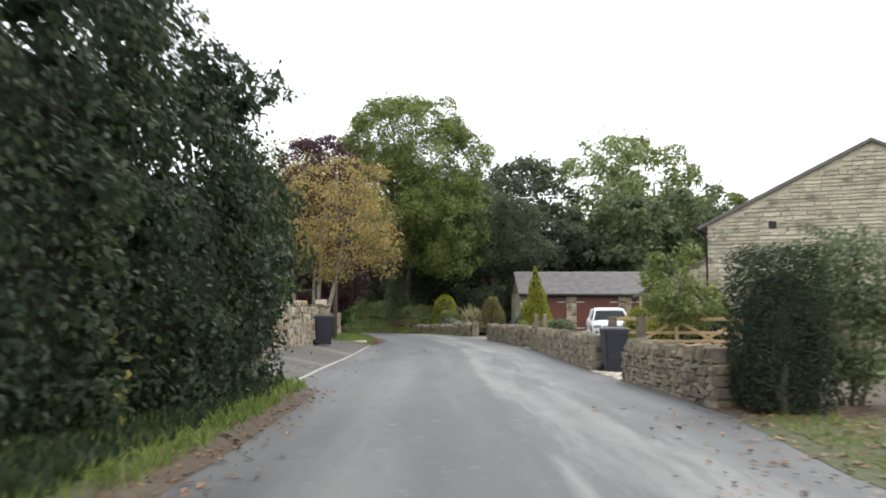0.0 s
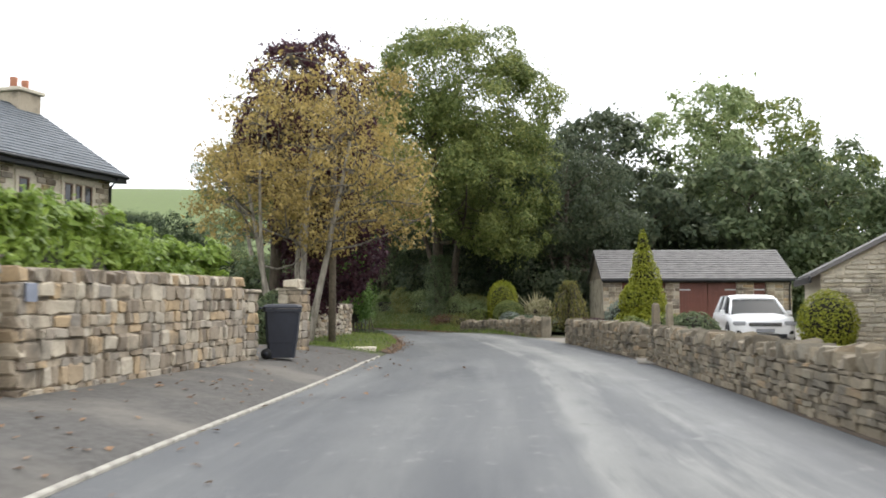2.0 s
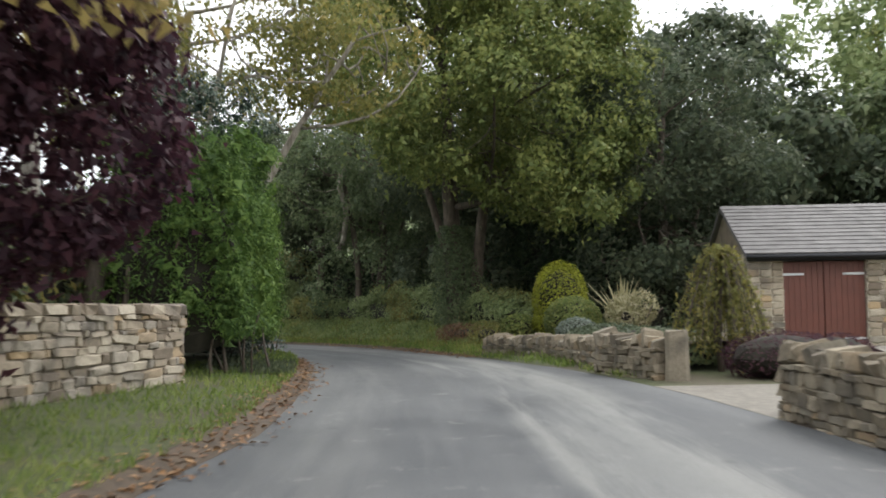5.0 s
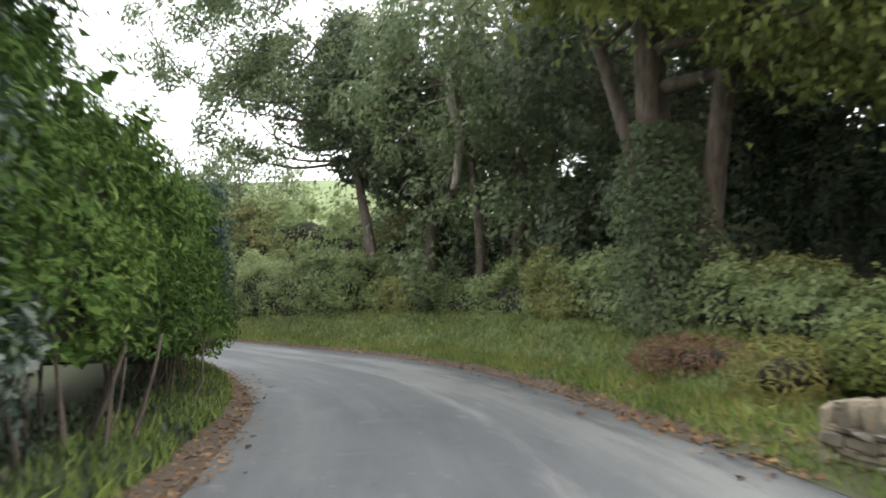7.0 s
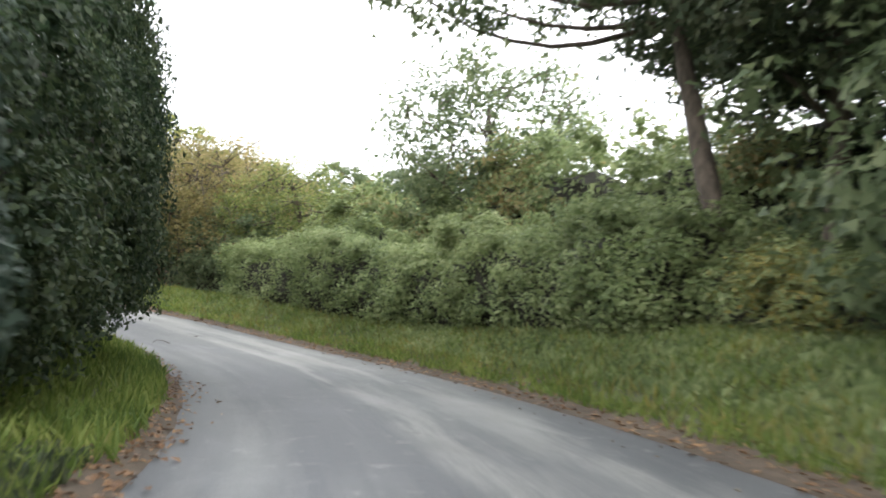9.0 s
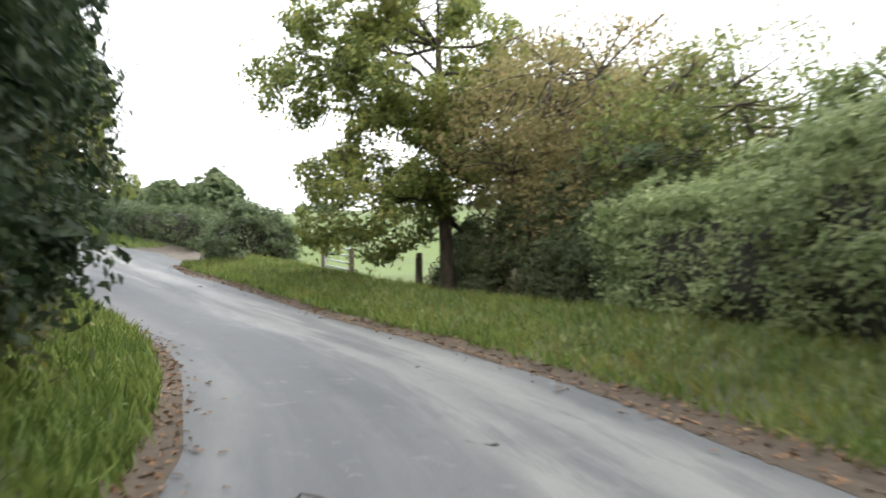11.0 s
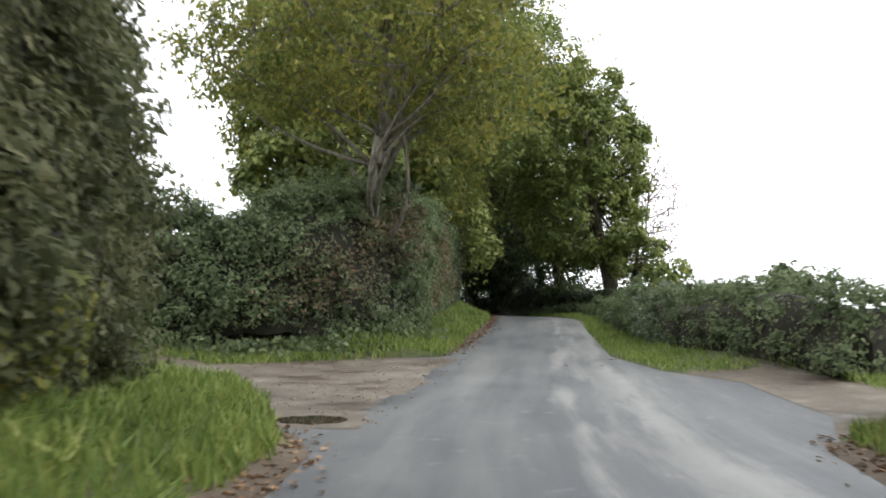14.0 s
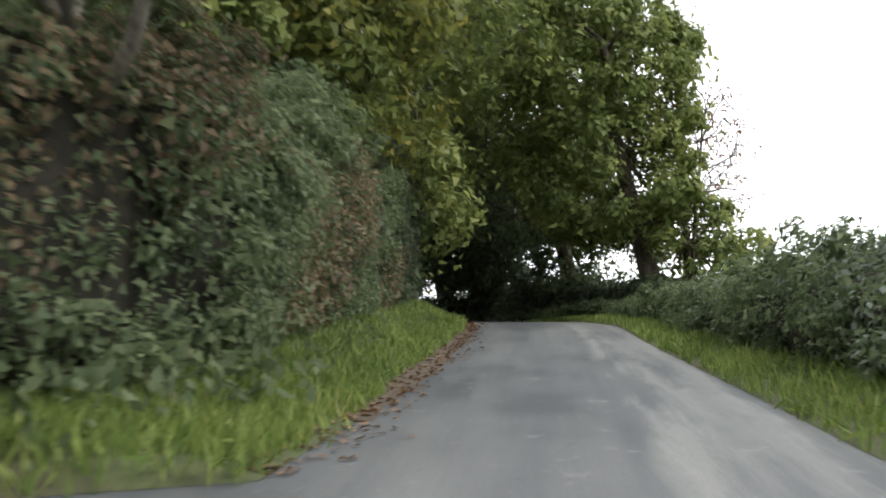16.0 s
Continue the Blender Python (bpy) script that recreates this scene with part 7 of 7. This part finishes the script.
def spiky_plant():
    rng = np.random.default_rng(123)
    root = thing("phormium", Matrix.Translation(at(61.4, 6.2, 0.35)), "spiky plant with long yellow striped leaves", "plant")
    for k in range(56):
        a, lean, L = rng.uniform(0, 6.28), rng.uniform(0.1, 0.85), rng.uniform(1.0, 1.6)
        d = np.array([math.cos(a), math.sin(a)])
        u = np.linspace(0, 1, 5)
        line = np.stack([d[0] * lean * L * u ** 1.4, d[1] * lean * L * u ** 1.4, L * u * (1 - 0.25 * lean * u)], -1)
        w = 0.05 * (1 - u ** 2) + 0.004
        s = np.array([-d[1], d[0], 0])
        v = np.concatenate([line + s * w[:, None], line - s * w[:, None] + np.array([0, 0, 0.012])])
        f = [(i, i + 1, 6 + i, 5 + i) for i in range(4)]
        ob = new("leaf", mesh_data("leaf", v, f, M["leaf_cream"]))
        ob.parent = root


spiky_plant()


# ---- field gate, fence, machinery, far hill ----
def metal_gate():
    a, b = Vector((-60.7, 93.85, 0)), Vector((-57.6, 93.45, 0))
    a.z, b.z = float(ground_z(a.x, a.y)[0]), float(ground_z(b.x, b.y)[0])
    d = b - a
    root = thing("metal_gate", Matrix.Translation(a) @ Matrix.Rotation(math.atan2(d.y, d.x), 4, "Z"), "galvanised steel field gate between timber posts", "gate")
    L = d.length - 0.2
    for z in (0.12, 0.3, 0.48, 0.68, 0.9, 1.1):
        join_arrays("rail", [tube_arrays([(0.1, 0, z + 0.0), (0.1 + L, 0, z + d.z)], [0.026, 0.026], 8)], M["steel"], root)
    for x in (0.1, 0.1 + L):
        join_arrays("stile", [tube_arrays([(x, 0, 0.08), (x, 0, 1.14)], [0.022, 0.022], 8)], M["steel"], root)


metal_gate()
for k, (x, y, h) in enumerate(((-60.9, 93.9, 1.15), (-57.4, 93.4, 1.15), (-63.0, 93.6, 1.0), (-55.1, 94.5, 1.2), (-54.2, 94.0, 1.1), (-51.0, 94.2, 1.2), (-49.2, 93.9, 1.1))):
    ob = gatepost("weathered timber fence post in a field edge", wpt(x, y), 0.15, 0.13, h, 30 + k, 10 * k, False, "timber_old")
    ob.name = "fence_post"


def red_trailer():
    root = thing("farm_trailer", Matrix.Translation(wpt(-59.4, 98.4)) @ Matrix.Rotation(radians(70), 4, "Z"), "small red farm machine standing in a field", "farm machine")
    box("body", (-0.6, -0.3, 0.4), (0.6, 0.3, 0.85), M["red"], root, 0.04)
    box("drawbar", (0.6, -0.06, 0.45), (1.5, 0.06, 0.55), M["red"], root, 0.01)
    for y in (-0.5, 0.5):
        join_arrays("wheel", [tube_arrays([(0, y - 0.08, 0.32), (0, y + 0.08, 0.32)], [0.32, 0.32], 16)], M["rubber"], root)


red_trailer()
HILL = [(-157, 117, 7.0, 3.4), (-166, 113, 6.5, 4.0), (-172, 119, 6.5, 4.0), (-180, 112, 6.0, 5.0), (-190, 118, 7.5, 5), (-205, 132, 9, 7), (-230, 160, 9, 7), (-168, 200, 10, 8), (-176, 214, 10, 9), (-160, 216, 11, 9), (-150, 222, 10, 9), (-140, 226, 11, 9), (-220, 116, 8, 6), (-245, 120, 9, 8), (-130, 232, 11, 9), (-186, 208, 10, 8)]
for k, (x, y, h, r) in enumerate(HILL):
    gz = float(ground_z(x, y)[0])
    tree("hill_tree", "round dark tree on a far hill", Vector((x, y, gz)), [(0, 0, h * 0.55, r * 0.75, r * 0.75, h * 0.45), (r * 0.4, 0, h * 0.4, r * 0.6, r * 0.6, h * 0.4), (-r * 0.4, 0, h * 0.4, r * 0.6, r * 0.6, h * 0.4)], [(0, 0, 0, 0, h * 0.7, 0.3)], "leaf_hedge", "bark", 260, 10, 0.7, 0.9, 200 + k, 4, 4, group="trees on the hill")


def sett_paving():
    """Pale setts in the gateway."""
    rng = random.Random(77)
    root = thing("sett_paving", Matrix.Translation(at(22, 3.7)), "pale worn stone setts in a gateway", "paving", kind="structure")
    back = root.matrix_world.inverted()
    me = box("sett", (-0.5, -0.5, -0.5), (0.5, 0.5, 0.5), M["stone_pale"], None, 0.12)
    data = me.data
    bpy.data.objects.remove(me)
    for i in range(21):
        for j in range(13):
            ob = new("sett", data)
            ob.parent = root
            ob.matrix_basis = back @ Matrix.Translation(at(20.3 + 0.165 * i, 3.66 + 0.17 * j + 0.08 * (i % 2), rng.uniform(-0.012, 0.008))) @ Matrix.Rotation(radians(heading(22) + rng.uniform(-4, 4)), 4, "Z") @ Matrix.Diagonal((0.155 * rng.uniform(0.9, 1.05), 0.15 * rng.uniform(0.9, 1.05), 0.05, 1))


sett_paving()


def car_drive():
    xs, ys = np.arange(-1.0, 9.1, 1.0), np.arange(38.0, 64.1, 1.0)
    gx, gy = np.meshgrid(xs, ys)
    z = ground_z(gx, gy).ravel() + 0.02
    n = len(xs)
    f = [(j * n + i, j * n + i + 1, (j + 1) * n + i + 1, (j + 1) * n + i) for j in range(len(ys) - 1) for i in range(n - 1)]
    tagged(new("car_drive", mesh_data("car_drive", np.stack([gx.ravel(), gy.ravel(), z], -1), f, M["paving"])), "pale paved drive before the garage", "drive", kind="structure")


car_drive()


def puddle():
    bm = bmesh.new()
    ring = [at(127.75 + 0.4 * math.sin(k * 0.2618) * (1 + 0.1 * math.cos(2 * k)), -2.02 + 0.4 * math.cos(k * 0.2618) * (1 + 0.12 * math.sin(3 * k)), 0.018) for k in range(24)]
    loft(bm, [ring, [p - Vector((0, 0, 0.03)) for p in ring]])
    bmesh.ops.recalc_face_normals(bm, faces=bm.faces)
    tagged(part("puddle", bm, M["water"]), "shallow muddy puddle at the mouth of a track", "puddle", kind="structure")


puddle()


def stone_litter(name, label, s0, s1, o0, o1, n, seed):
    """Loose stones on the track."""
    rng = np.random.default_rng(seed)
    pieces = []
    for k in range(n):
        p = np.array(at(rng.uniform(s0, s1), rng.uniform(o0, o1), 0.01))
        r = rng.uniform(0.01, 0.028)
        v = rng.normal(size=(6, 3)) * 0.15 + np.array([(1, 0, 0), (0, 1, 0), (-1, 0, 0), (0, -1, 0), (0, 0, 0.6), (0, 0, -0.5)])
        pieces.append((p + v * r, [(0, 1, 4), (1, 2, 4), (2, 3, 4), (3, 0, 4), (1, 0, 5), (2, 1, 5), (3, 2, 5), (0, 3, 5)]))
    tagged(join_arrays(name, pieces, M["stone_old"], None), label, "stones", kind="stuff")


stone_litter("loose_stones", "small loose stones on an earth track", 127.5, 139.5, -9.0, -3.0, 260, 81)
stone_litter("loose_stones", "small loose stones washed over the road edge", 127.2, 139.0, -3.4, -1.2, 260, 84)
stone_litter("loose_stones", "small loose stones along the road edge", 70, 126, 2.4, 3.2, 140, 82)


def road_sticks():
    rng = np.random.default_rng(83)
    for s, o in ((96.5, -0.4), (98.2, 0.9), (103.0, 1.6), (92.5, -1.2), (137.5, 1.4), (139.0, 2.1), (118.0, 2.0), (110.5, -0.8)):
        a = np.array(at(s, o, 0.012))
        w = rng.normal(size=3) * [0.16, 0.16, 0]
        tagged(join_arrays("stick", [limb(rng, a - w, a + w, 0.009, 0.005, 0.25, 5)[0]], M["bark"], None), "small dark stick lying on the lane", "stick", "sticks on the lane")


road_sticks()


def timber_pole():
    root = thing("timber_pole", Matrix.Translation(at(45.0, -3.95)), "slim dark timber pole beside a garden tree", "pole")
    join_arrays("shaft", [tube_arrays([(0, 0, -0.3), (0.02, 0, 3.5), (0.03, 0.02, 7.4)], [0.11, 0.1, 0.085], 12)], M["timber_old"], root)
    join_arrays("cap", [tube_arrays([(0.03, 0.02, 7.4), (0.03, 0.02, 7.46)], [0.095, 0.06], 12)], M["steel"], root)


timber_pole()
